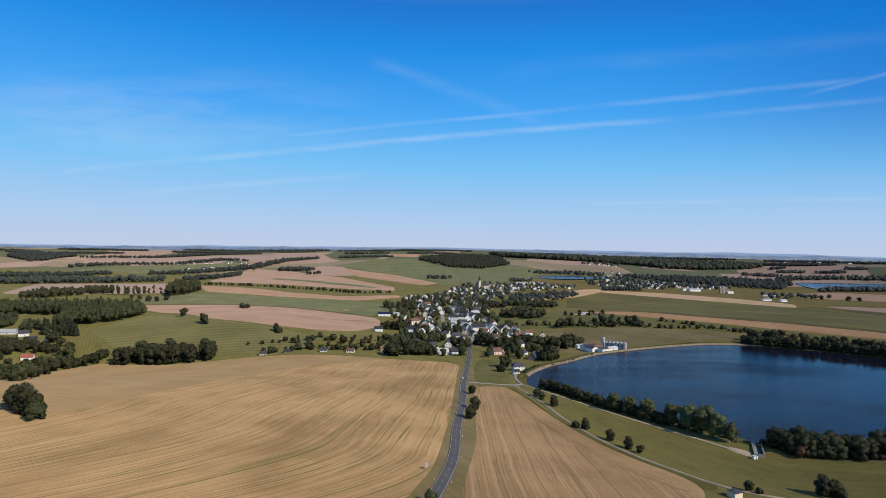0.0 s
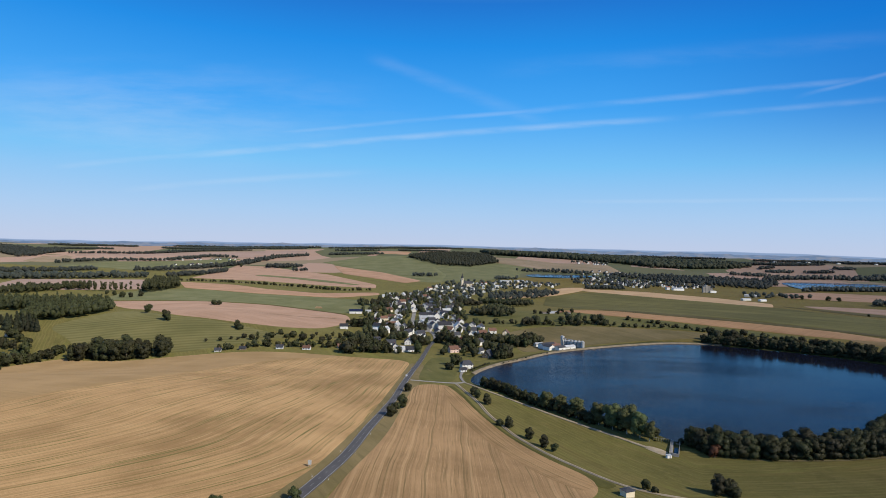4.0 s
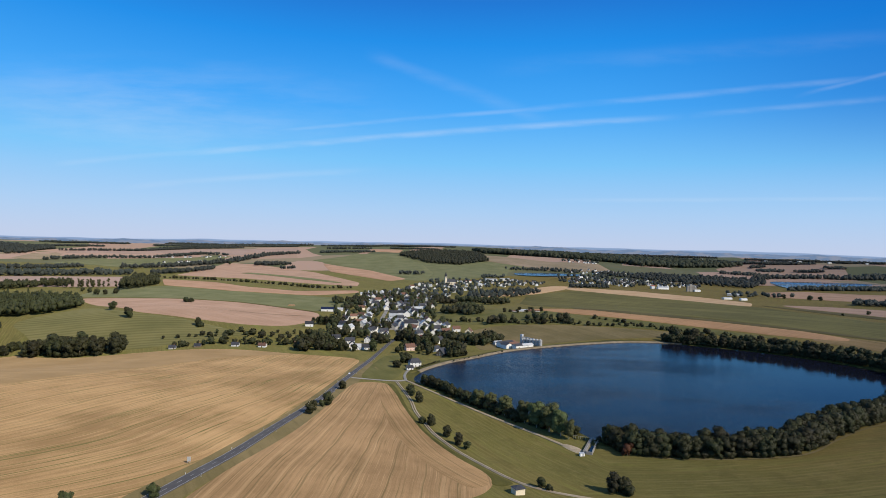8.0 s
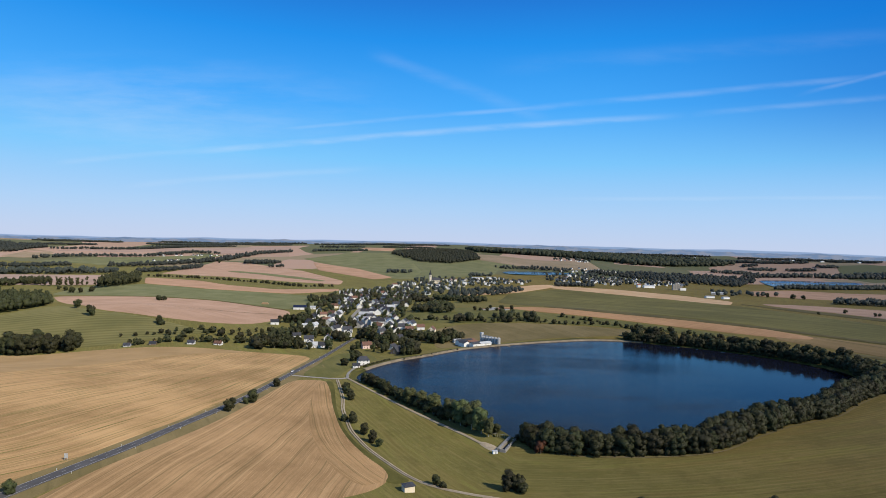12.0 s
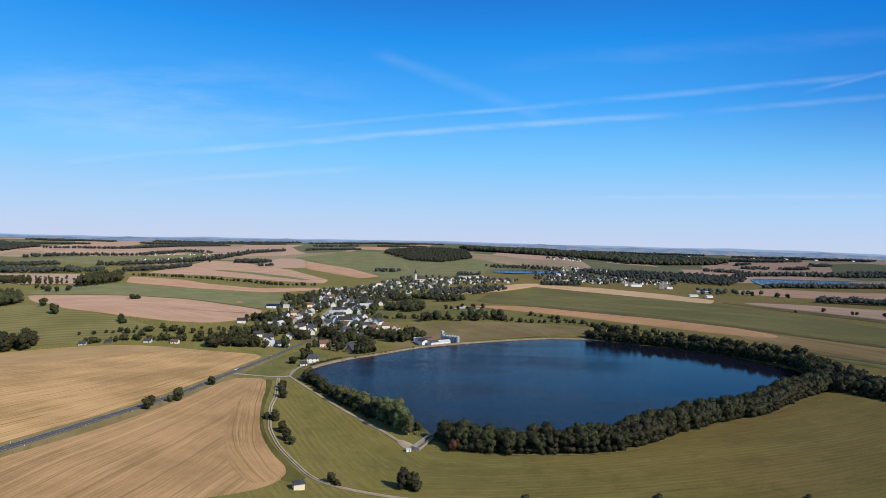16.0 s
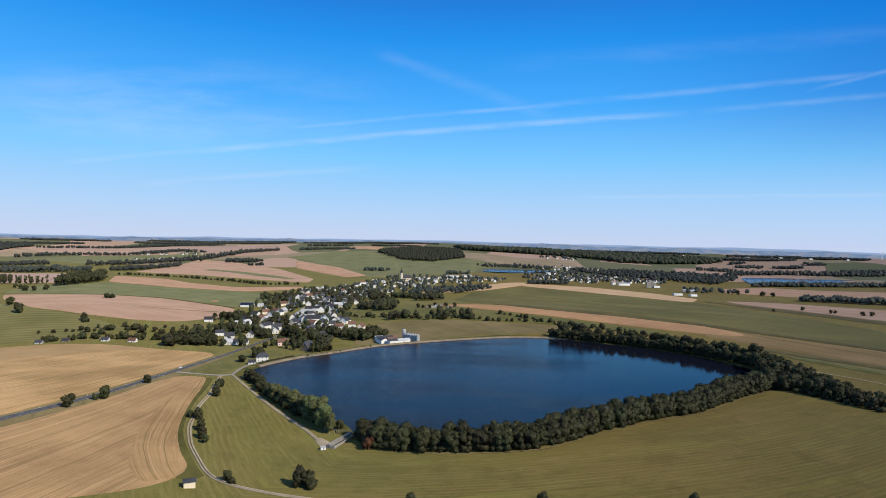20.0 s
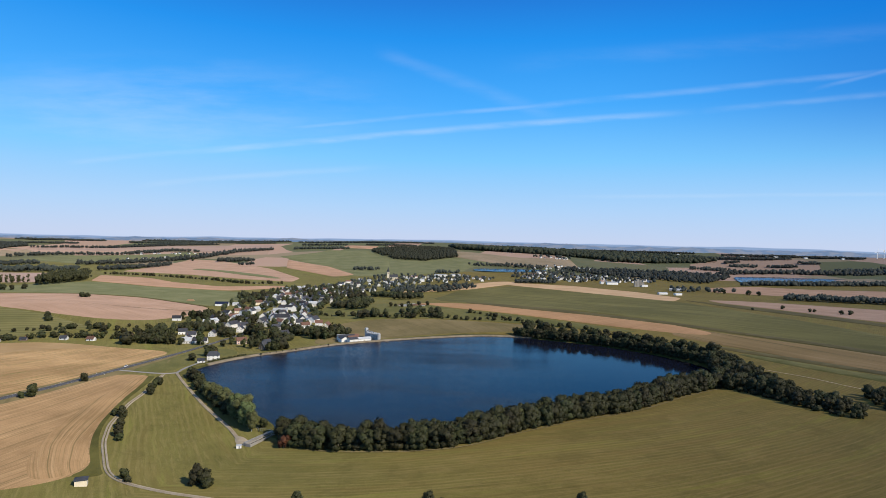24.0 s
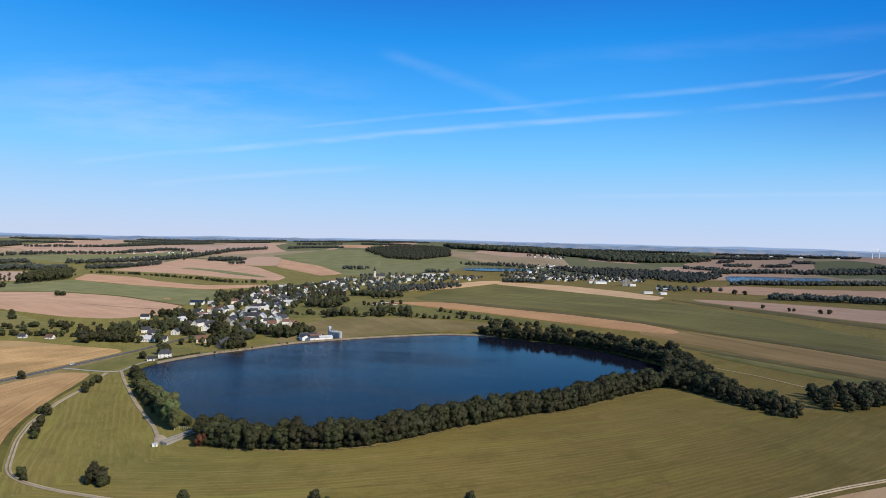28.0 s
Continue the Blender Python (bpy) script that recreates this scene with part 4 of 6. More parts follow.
# ---- trees ----
def sphere_quads(n):
    """Unit directions of the corners of a ball's faces, n by n on each of six sides."""
    t = np.tan(np.linspace(-1, 1, n + 1) * math.pi / 4)
    out = []
    for ax in range(3):
        for s in (-1, 1):
            for i in range(n):
                for j in range(n):
                    ring = [(t[i], t[j]), (t[i + 1], t[j]), (t[i + 1], t[j + 1]), (t[i], t[j + 1])]
                    q = [np.roll((s, a, b), ax) for a, b in (ring if s > 0 else ring[::-1])]
                    out.append([v / np.linalg.norm(v) for v in q])
    return np.array(out)


BALLS = {n: sphere_quads(n) for n in (1, 2, 3)}


def crown_data(seed, bottom, top, radius, lobes, leaves, size, cone=0.0, squash=1.0, ruffle=0.5, skin=2, fat=1.0):
    """Corner points and faces of a crown: lumpy boughs, each with leaf clumps scattered over its outer skin."""
    rng = np.random.default_rng(seed)
    mid, half = (bottom + top) / 2, (top - bottom) / 2
    if cone:
        t = rng.random(lobes) ** 0.8
        ang = rng.random(lobes) * 6.283
        reach = radius * (1 - t) * 0.55
        c = np.stack([np.cos(ang) * reach, np.sin(ang) * reach, bottom + t * (top - bottom) * 0.94], -1)
        r = radius * (0.22 + 0.55 * (1 - t))
    else:
        d = rng.normal(size=(lobes, 3))
        d /= np.linalg.norm(d, axis=1)[:, None]
        k = rng.random(lobes)[:, None] ** 0.4
        c = d * k * np.array([radius * 0.70, radius * 0.70, half * 0.76]) + [0, 0, mid]
        r = radius * (0.20 + 0.28 * rng.random(lobes) ** 1.5) * fat
        c[0], r[0] = (0, 0, mid), radius * 0.64
        foot = rng.integers(0, lobes, lobes // 4)
        c[foot[foot > 0], 2] = bottom + r[foot[foot > 0]] * squash
        low = c[:, 2] - r * squash < bottom
        c[low, 2] = bottom + r[low] * squash
    # the boughs
    ball, body, lean = BALLS[skin], [], []
    for k in range(lobes):
        turn = np.linalg.qr(rng.normal(size=(3, 3)))[0]
        turn *= np.sign(np.linalg.det(turn))
        u = ball @ turn.T
        w = rng.normal(size=(2, 3)) * [[2.6], [4.5]]
        bump = 1 + 0.12 * np.sin(u @ w[0] + k) + 0.09 * np.sin(u @ w[1] + 2.0 * k)
        body.append(c[k] + u * (bump * r[k] * (0.84 if skin > 1 else 0.95))[..., None] * [1, 1, squash])
        lean.append(u)
    body, lean = np.concatenate(body), np.concatenate(lean).reshape(-1, 3)
    # leaf clumps, none buried in another bough
    pick = rng.integers(0, lobes, leaves * 5)
    d = rng.normal(size=(leaves * 5, 3)) + [0, 0, 0.25]
    d /= np.linalg.norm(d, axis=1)[:, None]
    p = c[pick] + d * (r[pick] * (0.78 + 0.34 * rng.random(leaves * 5)))[:, None] * [1, 1, squash]
    deep = np.zeros(len(p), bool)
    for k in range(lobes):
        deep |= (np.linalg.norm((p - c[k]) / [1, 1, squash], axis=1) < r[k] * 0.82) & (pick != k)
    keep = np.flatnonzero(~deep)[:leaves]
    p, d = p[keep], d[keep]
    leaves = len(p)
    p[:, 2] = np.maximum(p[:, 2], bottom * 0.7 + 0.2)
    n = d + rng.normal(size=(leaves, 3)) * ruffle
    n /= np.linalg.norm(n, axis=1)[:, None]
    ref = rng.normal(size=(leaves, 3))
    u = np.cross(n, ref)
    u /= np.linalg.norm(u, axis=1)[:, None]
    w = np.cross(n, u)
    s = (size * (0.6 + 0.8 * rng.random(leaves)))[:, None]
    quads = np.stack([p - u * s * 0.5, p - w * s * 0.36 + n * s * 0.10, p + u * s * 0.5, p + w * s * 0.36 + n * s * 0.12], 1)
    face = np.cross(quads[:, 2] - quads[:, 0], quads[:, 3] - quads[:, 1])
    turn = (face * d).sum(1) < 0
    quads[turn] = quads[turn][:, ::-1]
    pts = np.concatenate([body, quads]).reshape(-1, 3)
    core = pts - [0, 0, bottom + (top - bottom) * 0.3]
    core /= np.linalg.norm(core, axis=1)[:, None] + 1e-6
    soft = 0.62 * np.concatenate([lean, np.repeat(d, 4, axis=0)]) + 0.38 * core + np.concatenate([lean * 0, np.repeat(n * 0.42, 4, axis=0)])
    soft /= np.linalg.norm(soft, axis=1)[:, None]
    return pts, np.arange(len(pts)).reshape(-1, 4), soft


def trunk_bm(h, r, seed, limbs=5, spread=2.0):
    rng = random.Random(seed)
    bm = bmesh.new()

    def tube(a, b, ra, rb, n=7):
        rings = []
        for p, rr in ((a, ra), (a.lerp(b, 0.5) + Vector((rng.uniform(-.15, .15), rng.uniform(-.15, .15), 0)), (ra + rb) / 2), (b, rb)):
            rings.append([bm.verts.new((p.x + math.cos(k * 6.283 / n) * rr, p.y + math.sin(k * 6.283 / n) * rr, p.z)) for k in range(n)])
        for q, w in zip(rings, rings[1:]):
            for k in range(n):
                bm.faces.new((q[k], q[(k + 1) % n], w[(k + 1) % n], w[k]))
    tube(Vector((0, 0, -0.4)), Vector((rng.uniform(-.3, .3), rng.uniform(-.3, .3), h)), r, r * 0.45)
    for k in range(limbs):
        z0, ang = h * rng.uniform(0.45, 0.9), k * 6.283 / limbs + rng.uniform(-.4, .4)
        tube(Vector((0, 0, z0)), Vector((math.cos(ang) * spread, math.sin(ang) * spread, z0 + h * rng.uniform(0.25, 0.5))), r * 0.4, r * 0.12, 5)
    return bm


PROTO = {}


def tree_kind(key, name, label, leaf, bark, seed, tall, bottom, radius, lobes, leaves, size, trunk_r, cone=0.0, group=""):
    """Builds one tree of a kind as a thing with trunk and crown; the rest are copies."""
    base = new(name)
    base.empty_display_size = 1.0
    tagged(base, label, "bush" if "bush" in name and "bushy" not in name else "tree", group)
    part("trunk", trunk_bm((bottom + tall) * 0.5, trunk_r, seed, 3 if cone else 5, radius * 0.45), bark, base)
    v, f, soft = crown_data(seed, bottom, tall, radius, lobes, leaves, size, cone, 1.0, 1.0 if key == "poplar" else 0.8, 1)
    crown = mesh_ob("crown", v, f, leaf, base, "", True)
    crown.data.normals_split_custom_set_from_vertices([tuple(q) for q in soft])
    PROTO[key] = [base, tall, False, label, group]


PLACED, KEEP = [], [(-478, 660), (-455, 652), (-428, 626), (-416, 634), (-391, 566), (-368, 558), (-500, 640)]


def plant(key, x, y, tall, label="", group="", turn=None, stretch=1.0):
    base, full, used, own_label, own_group = PROTO[key]
    s = tall * U / full
    plan_x, plan_y = x, y
    x, y = spot(x, y)
    rot = random.uniform(0, 360) if turn is None else turn
    m = pose(x, y, height(x, y) - 0.1, random.uniform(-2, 2), random.uniform(-2, 2), rot)
    if used:
        ob = copy_thing(base, m)
    else:
        ob = base
        PROTO[key][2] = True
    ob.matrix_basis = m @ Matrix.Diagonal((s * stretch, s * stretch, s, 1))
    tagged(ob, label or own_label, "", group or own_group)
    PLACED.append((plan_x, plan_y))
    return ob


tree_kind("oak", "broadleaf_tree", "round-crowned dark green broadleaf tree on grass", M_LEAF, M_BARK, 3, 14, 0.5, 5.9, 28, 1300, 0.74, 0.42)
tree_kind("ash", "tall_tree", "tall dark green broadleaf tree", M_LEAF, M_BARK, 8, 17, 0.6, 5.8, 30, 1350, 0.76, 0.40)
tree_kind("lime", "bushy_tree", "dense dark green broadleaf tree", M_LEAF, M_BARK, 21, 15, 0.3, 5.7, 28, 1250, 0.74, 0.38)
tree_kind("poplar", "poplar_tree", "tall pale green poplar with bare lower trunk", M_LEAF_LIGHT, M_BIRCH, 5, 18, 2.6, 5.4, 46, 4200, 0.46, 0.30)
tree_kind("small", "young_tree", "small rounded green tree", M_LEAF_MID, M_BARK, 13, 7, 0.7, 3.2, 16, 1700, 0.40, 0.18)
tree_kind("bush", "bush", "low rounded dark green bush", M_LEAF, M_BARK, 17, 4.5, 0.3, 3.0, 10, 750, 0.46, 0.12)
tree_kind("spruce", "spruce_tree", "dark green spruce", M_LEAF_DARK, M_BARK, 31, 17, 1.0, 3.9, 20, 700, 0.95, 0.28, cone=1.0)
tree_kind("red", "autumn_tree", "small tree with rust-red autumn leaves at the wood's edge", M_LEAF_RED, M_BARK, 41, 8, 0.4, 3.4, 9, 800, 0.6, 0.18)
# plainer trees for the village and the hedges farther off
tree_kind("mid", "garden_tree", "dark green garden tree among the houses", M_LEAF, M_BARK, 51, 11, 0.5, 4.8, 10, 420, 1.15, 0.3)
tree_kind("mid2", "garden_tree", "green garden tree among the houses", M_LEAF_MID, M_BARK, 52, 10, 0.5, 4.3, 9, 400, 1.1, 0.26)
tree_kind("mid3", "dark_tree", "tall dark tree among the houses", M_LEAF, M_BARK, 53, 14, 0.6, 4.8, 11, 440, 1.2, 0.32)
tree_kind("hedge", "hedge_bush", "dark green hedgerow bush", M_LEAF, M_BARK, 54, 5, 0.2, 3.6, 7, 300, 0.95, 0.15)


def along(pts, gap, spread, keys, lo, hi, group, label="", stretch=1.0, seed=1):
    rng = random.Random(seed)
    line = smooth_line(pts, gap)
    for p, n in zip(line, normals(line)):
        o, p = rng.uniform(-spread, spread), p + Vector((-n.y, n.x)) * rng.uniform(-0.4, 0.4) * gap
        plant(rng.choice(keys), p.x + n.x * o + rng.uniform(-1.2, 1.2), p.y + n.y * o + rng.uniform(-1.2, 1.2), rng.uniform(lo, hi), label, group, stretch=stretch * rng.uniform(0.9, 1.12))


def scatter(poly, gap, keys, lo, hi, group, label="", seed=1, clear=0.0):
    """Trees at random over an outline, at least gap apart."""
    rng = random.Random(seed)
    xs, ys, got = [p[0] for p in poly], [p[1] for p in poly], []
    for _ in range(4000):
        x, y = rng.uniform(min(xs), max(xs)), rng.uniform(min(ys), max(ys))
        if signed_inside(poly, [x], [y])[0] < 0 or any((x - a) ** 2 + (y - b) ** 2 < gap * gap for a, b in got):
            continue
        if clear and any((x - a) ** 2 + (y - b) ** 2 < clear * clear for a, b in KEEP):
            continue
        got.append((x, y))
        plant(rng.choice(keys), x, y, rng.uniform(lo, hi), label, group)


# the belt on the south shore: a dense row at the meadow's edge and a row behind it
BELT = [(176, 305), (190, 299), (205, 295), (222, 293), (240, 292), (258, 294), (273, 302), (288, 315), (322, 341), (345, 354), (368, 366), (390, 386), (408, 403), (428, 419), (447, 432)]
along(BELT[:8], 3.7, 1.2, ["ash", "lime", "ash", "oak"], 11, 13.5, "trees on the south shore", "dense dark green tree in the lakeside belt", 1.15, seed=3)
along(BELT[7:], 4.2, 1.5, ["oak", "ash", "ash", "lime"], 11.5, 14.5, "trees on the south shore", "dense dark green tree in the lakeside belt", seed=4)
along([(x - 4, y + 7) for x, y in BELT], 4.6, 1.8, ["ash", "ash", "oak", "lime"], 11.5, 15, "trees on the south shore", "dense dark green tree in the lakeside belt", seed=5)
along([(x - 7, y + 13) for x, y in BELT], 5.0, 1.0, ["hedge", "bush"], 3, 5, "bushes under the south shore trees", "low dark bush under the lakeside trees", seed=6)
# added bush skirts, standing in for the dark shade below the crowns
along([(x + 1.0, y - 1.8) for x, y in BELT], 5.0, 0.8, ["hedge", "bush"], 2.2, 4.2, "bushes at the meadow edge", "low dark bush added for the shade under the lakeside trees", seed=61)
along([(458, 414), (472, 380), (482, 352), (492, 343)], 4.0, 0.8, ["hedge", "bush"], 2.5, 4.5, "bushes at the meadow edge", "low dark bush added for the shade under the lakeside trees", seed=62)
strip("bank_edge", [(x + 3.0, y - 4.6) for x, y in BELT], 2.4, M_PASTURE, 0.24, "dry grass bank at the foot of the lakeside trees", "bank")
plant("red", 179.5, 296.5, 8.0)
# wood at the inlet, and the clump past it
scatter([(450, 430), (474, 500), (484, 528), (494, 540), (500, 520), (492, 470), (488, 430), (486, 400), (478, 390), (466, 400)], 5.6, ["oak", "ash", "lime", "lime"], 10, 14, "trees of the inlet wood", "dark green tree of the wood at the lake's inlet", seed=7)
scatter([(466, 402), (488, 402), (496, 372), (500, 350), (489, 346), (474, 374)], 5.6, ["oak", "lime", "lime"], 8, 10.5, "trees of the inlet wood", "dark green tree of the wood at the lake's inlet", seed=71)
scatter([(530, 400), (521, 366), (528, 356), (548, 366), (590, 388), (640, 420), (600, 418), (560, 408)], 6.8, ["oak", "ash", "lime"], 8, 11, "trees of the clump beyond the inlet", "dark green tree of a clump on the meadow", seed=8)
# north-east shore
along([(334, 657), (368, 639), (411, 615), (448, 580), (468, 552), (483, 524)], 3.7, 1.2, ["lime", "oak", "lime"], 9.5, 12.5, "trees on the north-east shore", "dark green tree on the far lake shore", 1.1, seed=9)
along([(345, 668), (380, 650), (422, 626), (458, 592), (482, 562), (498, 540)], 6.0, 2.5, ["oak", "lime", "mid3"], 11, 16, "trees on the north-east shore", "dark green tree on the far lake shore", seed=10)
along([(341, 664), (375, 646), (417, 622), (454, 587), (476, 558), (491, 533)], 3.4, 1.2, ["hedge", "bush"], 4, 7, "bushes under the far shore trees", "dark bush under the far shore trees", seed=93)
along([(333, 655), (368, 637), (410, 613), (447, 578), (467, 550), (480, 523)], 3.4, 0.5, ["hedge"], 2.5, 4.5, "bushes at the far waterline", "dark bush overhanging the water", seed=92)
# west shore between track and water
along([(74, 432), (87, 413), (98, 396), (110, 379), (122, 362), (131, 350)], 4.2, 1.5, ["lime", "oak", "lime"], 7, 9.5, "trees on the west shore", "dark bushy tree on the lake bank", 1.2, seed=11)
along([(110, 379), (117, 371), (123, 363)], 6.0, 1.0, ["poplar"], 13, 15.5, "poplars on the west shore", "", 1.25, seed=12)
for x, y, tall, wide in ((135, 348, 16, 1.0), (141, 340, 18.5, 1.1), (147, 333, 20, 1.15), (152, 326, 18, 1.05), (155.5, 321, 13.5, 0.85)):
    plant("poplar", x, y, tall, "", "poplars on the west shore", None, wide)
along([(80, 426), (99, 400), (118, 372), (135, 350), (144, 338)], 4.0, 1.0, ["bush", "hedge"], 4, 6.5, "bushes on the west shore", "dark bush under the lakeside trees", seed=14)
plant("small", 160, 326, 6.5, "slender small tree by the spillway")
# lone trees
for x, y, tall, key in ((80.5, 331, 7.0, "oak"), (75.5, 333, 4.2, "bush"), (89.5, 313, 6.6, "small"), (95, 301, 6.8, "oak"), (99, 295, 5.0, "small"), (128, 247, 5.5, "small"), (131, 244, 3.0, "bush"), (158, 246, 9.2, "oak"), (162, 245, 8.6, "lime"), (164, 243, 5.0, "bush"),
                        (72, 379, 7.5, "oak"), (67, 394, 6.0, "small"), (65, 403, 6.0, "bush")):
    plant(key, x, y, tall, "rounded green tree beside the farm track", "trees along the farm track")
for x, y, tall in ((20.5, 345, 8.5), (16, 318, 8.5), (18, 340, 4.5), (20.5, 394, 7.0), (-22, 170, 5.5), (-2, 181, 5.0)):
    plant("small", x, y, tall, "round roadside tree with a short trunk", "trees along the road")
for x, y, tall in ((205, 222, 6.5), (253, 219, 7.0), (258, 217, 5), (308, 219, 6), (370, 190, 4.5)):
    plant("oak", x, y, tall, "lone rounded tree on the near meadow", "trees on the near meadow")
for x, y, tall, key in ((-307, 918, 9, "bush"), (-300, 921, 8, "bush"), (-311, 720, 12, "small"), (-268, 676, 13, "small"), (-265, 672, 9, "small"), (-181, 655, 10, "oak"), (-176, 650, 7, "bush"), (-186, 262, 12, "oak"), (-178, 258, 14, "oak"), (-172, 252, 12, "lime"), (-192, 268, 9, "bush"), (-168, 248, 8, "bush")):
    plant(key, x, y, tall, "lone dark tree standing in the fields", "lone field trees")
# the clump and wood on the left
scatter([(-304, 562), (-300, 552), (-248, 546), (-214, 549), (-216, 568), (-250, 575), (-290, 580)], 8.0, ["oak", "lime", "ash"], 14, 19, "trees of the field clump", "dark green tree of a dense clump at the stubble's edge", seed=15)
along([(-172, 572), (-150, 580), (-120, 590), (-90, 592), (-62, 604)], 6, 4, ["mid", "hedge", "mid2"], 4, 8, "garden trees of the bungalows", seed=161)
along([(-115, 640), (-150, 622), (-190, 600)], 9, 4, ["mid", "hedge"], 4, 8, "hedge trees below the meadow", seed=16)
scatter([(-160, 606), (-40, 615), (-60, 680), (-110, 660), (-150, 640)], 13, ["hedge", "mid2", "mid"], 4, 8, "orchard trees behind the houses", "small garden tree behind the row of houses", seed=17)
for x, y, n, r in ((-262, 365, 4, 10), (-342, 488, 6, 12), (-342, 502, 5, 10), (-350, 532, 6, 10), (-345, 545, 6, 10), (-333, 548, 5, 8), (-328, 556, 4, 7), (-386, 600, 8, 14), (-408, 632, 5, 8), (-414, 600, 6, 12), (-429, 600, 5, 12), (-326, 575, 3, 5), (-364, 583, 5, 8), (-410, 550, 4, 10)):
    for k in range(n):
        plant(random.choice(["mid", "mid2", "mid3", "mid"]), x + random.uniform(-r, r), y + random.uniform(-r, r), random.uniform(8, 14), "tree in the hollow by the farmstead", "trees round the farmstead")
for x, y, n, r in ((-450, 680, 10, 12), (-430, 668, 10, 11), (-408, 660, 9, 11)):
    for k in range(n):
        plant("spruce", x + random.uniform(-r, r), y + random.uniform(-r, r), random.uniform(10, 17), "dark spruce beside the farmstead", "spruces by the farmstead")
for x, y in ((-353, 484), (-366, 513), (-371, 535), (-394, 545), (-370, 545), (-357, 543), (-348, 549), (-340, 562)):
    plant(random.choice(["mid", "mid3", "hedge"]), x, y, random.uniform(5, 10), "tree at the stubble's edge by the hollow", "trees round the farmstead")
# hedgerows right of the village
along([(86, 799), (120, 780), (161, 763), (199, 748), (248, 748)], 6.5, 4, ["hedge", "mid", "hedge", "mid2"], 3, 8.5, "hedgerow behind the pasture", seed=18)
along([(150, 772), (192, 756), (226, 750), (274, 736), (328, 735), (353, 718), (397, 704)], 7, 4, ["hedge", "hedge", "mid"], 2.5, 7.5, "hedgerow behind the pasture", seed=19)
along([(288, 781), (328, 745), (356, 728), (385, 708), (420, 690)], 7, 2.5, ["hedge", "hedge", "mid2"], 2.5, 6.5, "upper hedgerow", seed=20)
for x, y, tall in ((-490, 998, 13), (-478, 1003, 11), (-471, 1022, 12), (-520, 1030, 10), (-545, 1050, 9)):
    plant("mid", x, y, tall, "slender tree standing before the poplars", "trees before the poplars")
# avenue across the fields
along([(-602, 1495), (-502, 1475), (-400, 1425), (-280, 1358), (-185, 1300), (-118, 1340)], 9.5, 2, ["mid", "hedge", "hedge"], 4, 9, "avenue trees", "small dark avenue tree on a field road", seed=22)
for x, y, tall in ((829, 1037, 9), (847, 989, 8), (856, 992, 7), (880, 960, 9), (890, 955, 10), (912, 1439, 14), (950, 1400, 15), (970, 1390, 13), (-701, 2224, 16), (760, 1000, 6), (985, 900, 8)):
    plant("mid", x, y, tall, "lone dark tree on open fields", "lone field trees")


# ---- woods, each one mass of many trees ----
def wood(name, poly, gap, tall, label, conifer=0.0, seed=1, leaf=None, leaves=34, size=2.6, radius=4.2, clear=0.0):
    rng = np.random.default_rng(seed)
    kinds, tall, radius, size = [], tall * U, radius * U, size * U
    for k in range(4):
        cone = 1.0 if k < round(conifer * 4) else 0.0
        close = leaves > 50
        kinds.append(crown_data(seed * 10 + k, tall * 0.1, tall, radius * (0.85 if cone else 1.1), 12 if cone else 8 if close else 4, leaves if close else leaves // 2, size * (0.62 if close else 0.5),
                                cone, 1.2, 0.5, 1, 1.7)[::2])
    xs, ys = [p[0] for p in poly], [p[1] for p in poly]
    gx, gy = np.meshgrid(np.arange(min(xs), max(xs), gap), np.arange(min(ys), max(ys), gap))
    gx, gy = gx + rng.uniform(-.4, .4, gx.shape) * gap, gy + rng.uniform(-.4, .4, gx.shape) * gap
    ok = signed_inside(poly, gx, gy) > 0
    if clear:
        for kx, ky in KEEP:
            ok &= (gx - kx) ** 2 + (gy - ky) ** 2 > clear * clear
        for p in smooth_line(ROAD, 6.0):
            ok &= (gx - p.x) ** 2 + (gy - p.y) ** 2 > 36
    flat = np.array([spot(a, b) for a, b in zip(gx[ok], gy[ok])])
    px, py = flat[:, 0], flat[:, 1]
    pz, near_scale = relief(px, py), to_plan(px, py)[2]
    out, soft = [], []
    for x, y, z, k in zip(px, py, pz, near_scale):
        v, q = kinds[rng.integers(0, 4)]
        v = v * [k ** 0.5, k ** 0.5, k * k * rng.uniform(0.75, 1.15)]
        a = rng.uniform(0, 6.283)
        c, s = math.cos(a), math.sin(a)
        out.append(np.stack([v[:, 0] * c - v[:, 1] * s + x, v[:, 0] * s + v[:, 1] * c + y, v[:, 2] + z], -1))
        soft.append(np.stack([q[:, 0] * c - q[:, 1] * s, q[:, 0] * s + q[:, 1] * c, q[:, 2]], -1))
    v = np.concatenate(out)
    me = bpy.data.meshes.new(name)
    me.vertices.add(len(v))
    me.vertices.foreach_set("co", v.ravel())
    me.loops.add(len(v))
    me.loops.foreach_set("vertex_index", np.arange(len(v)))
    me.polygons.add(len(v) // 4)
    me.polygons.foreach_set("loop_start", np.arange(0, len(v), 4))
    me.polygons.foreach_set("loop_total", np.full(len(v) // 4, 4))
    me.update()
    me.shade_smooth()
    me.normals_split_custom_set_from_vertices(np.concatenate(soft).tolist())
    me.materials.append(leaf or M_LEAF_HAZED)
    tagged(new(name, me), label, "wood", kind="stuff")


wood("spruce_wood", [(-425, 845), (-390, 795), (-383, 726), (-400, 712), (-427, 704), (-456, 704), (-472, 745), (-505, 800), (-575, 812), (-640, 805), (-660, 868), (-560, 880), (-480, 880)], 7.5, 18, "dark mixed spruce wood on the hillside", 0.3, 1, M_LEAF, 72, 2.1, 4.8)
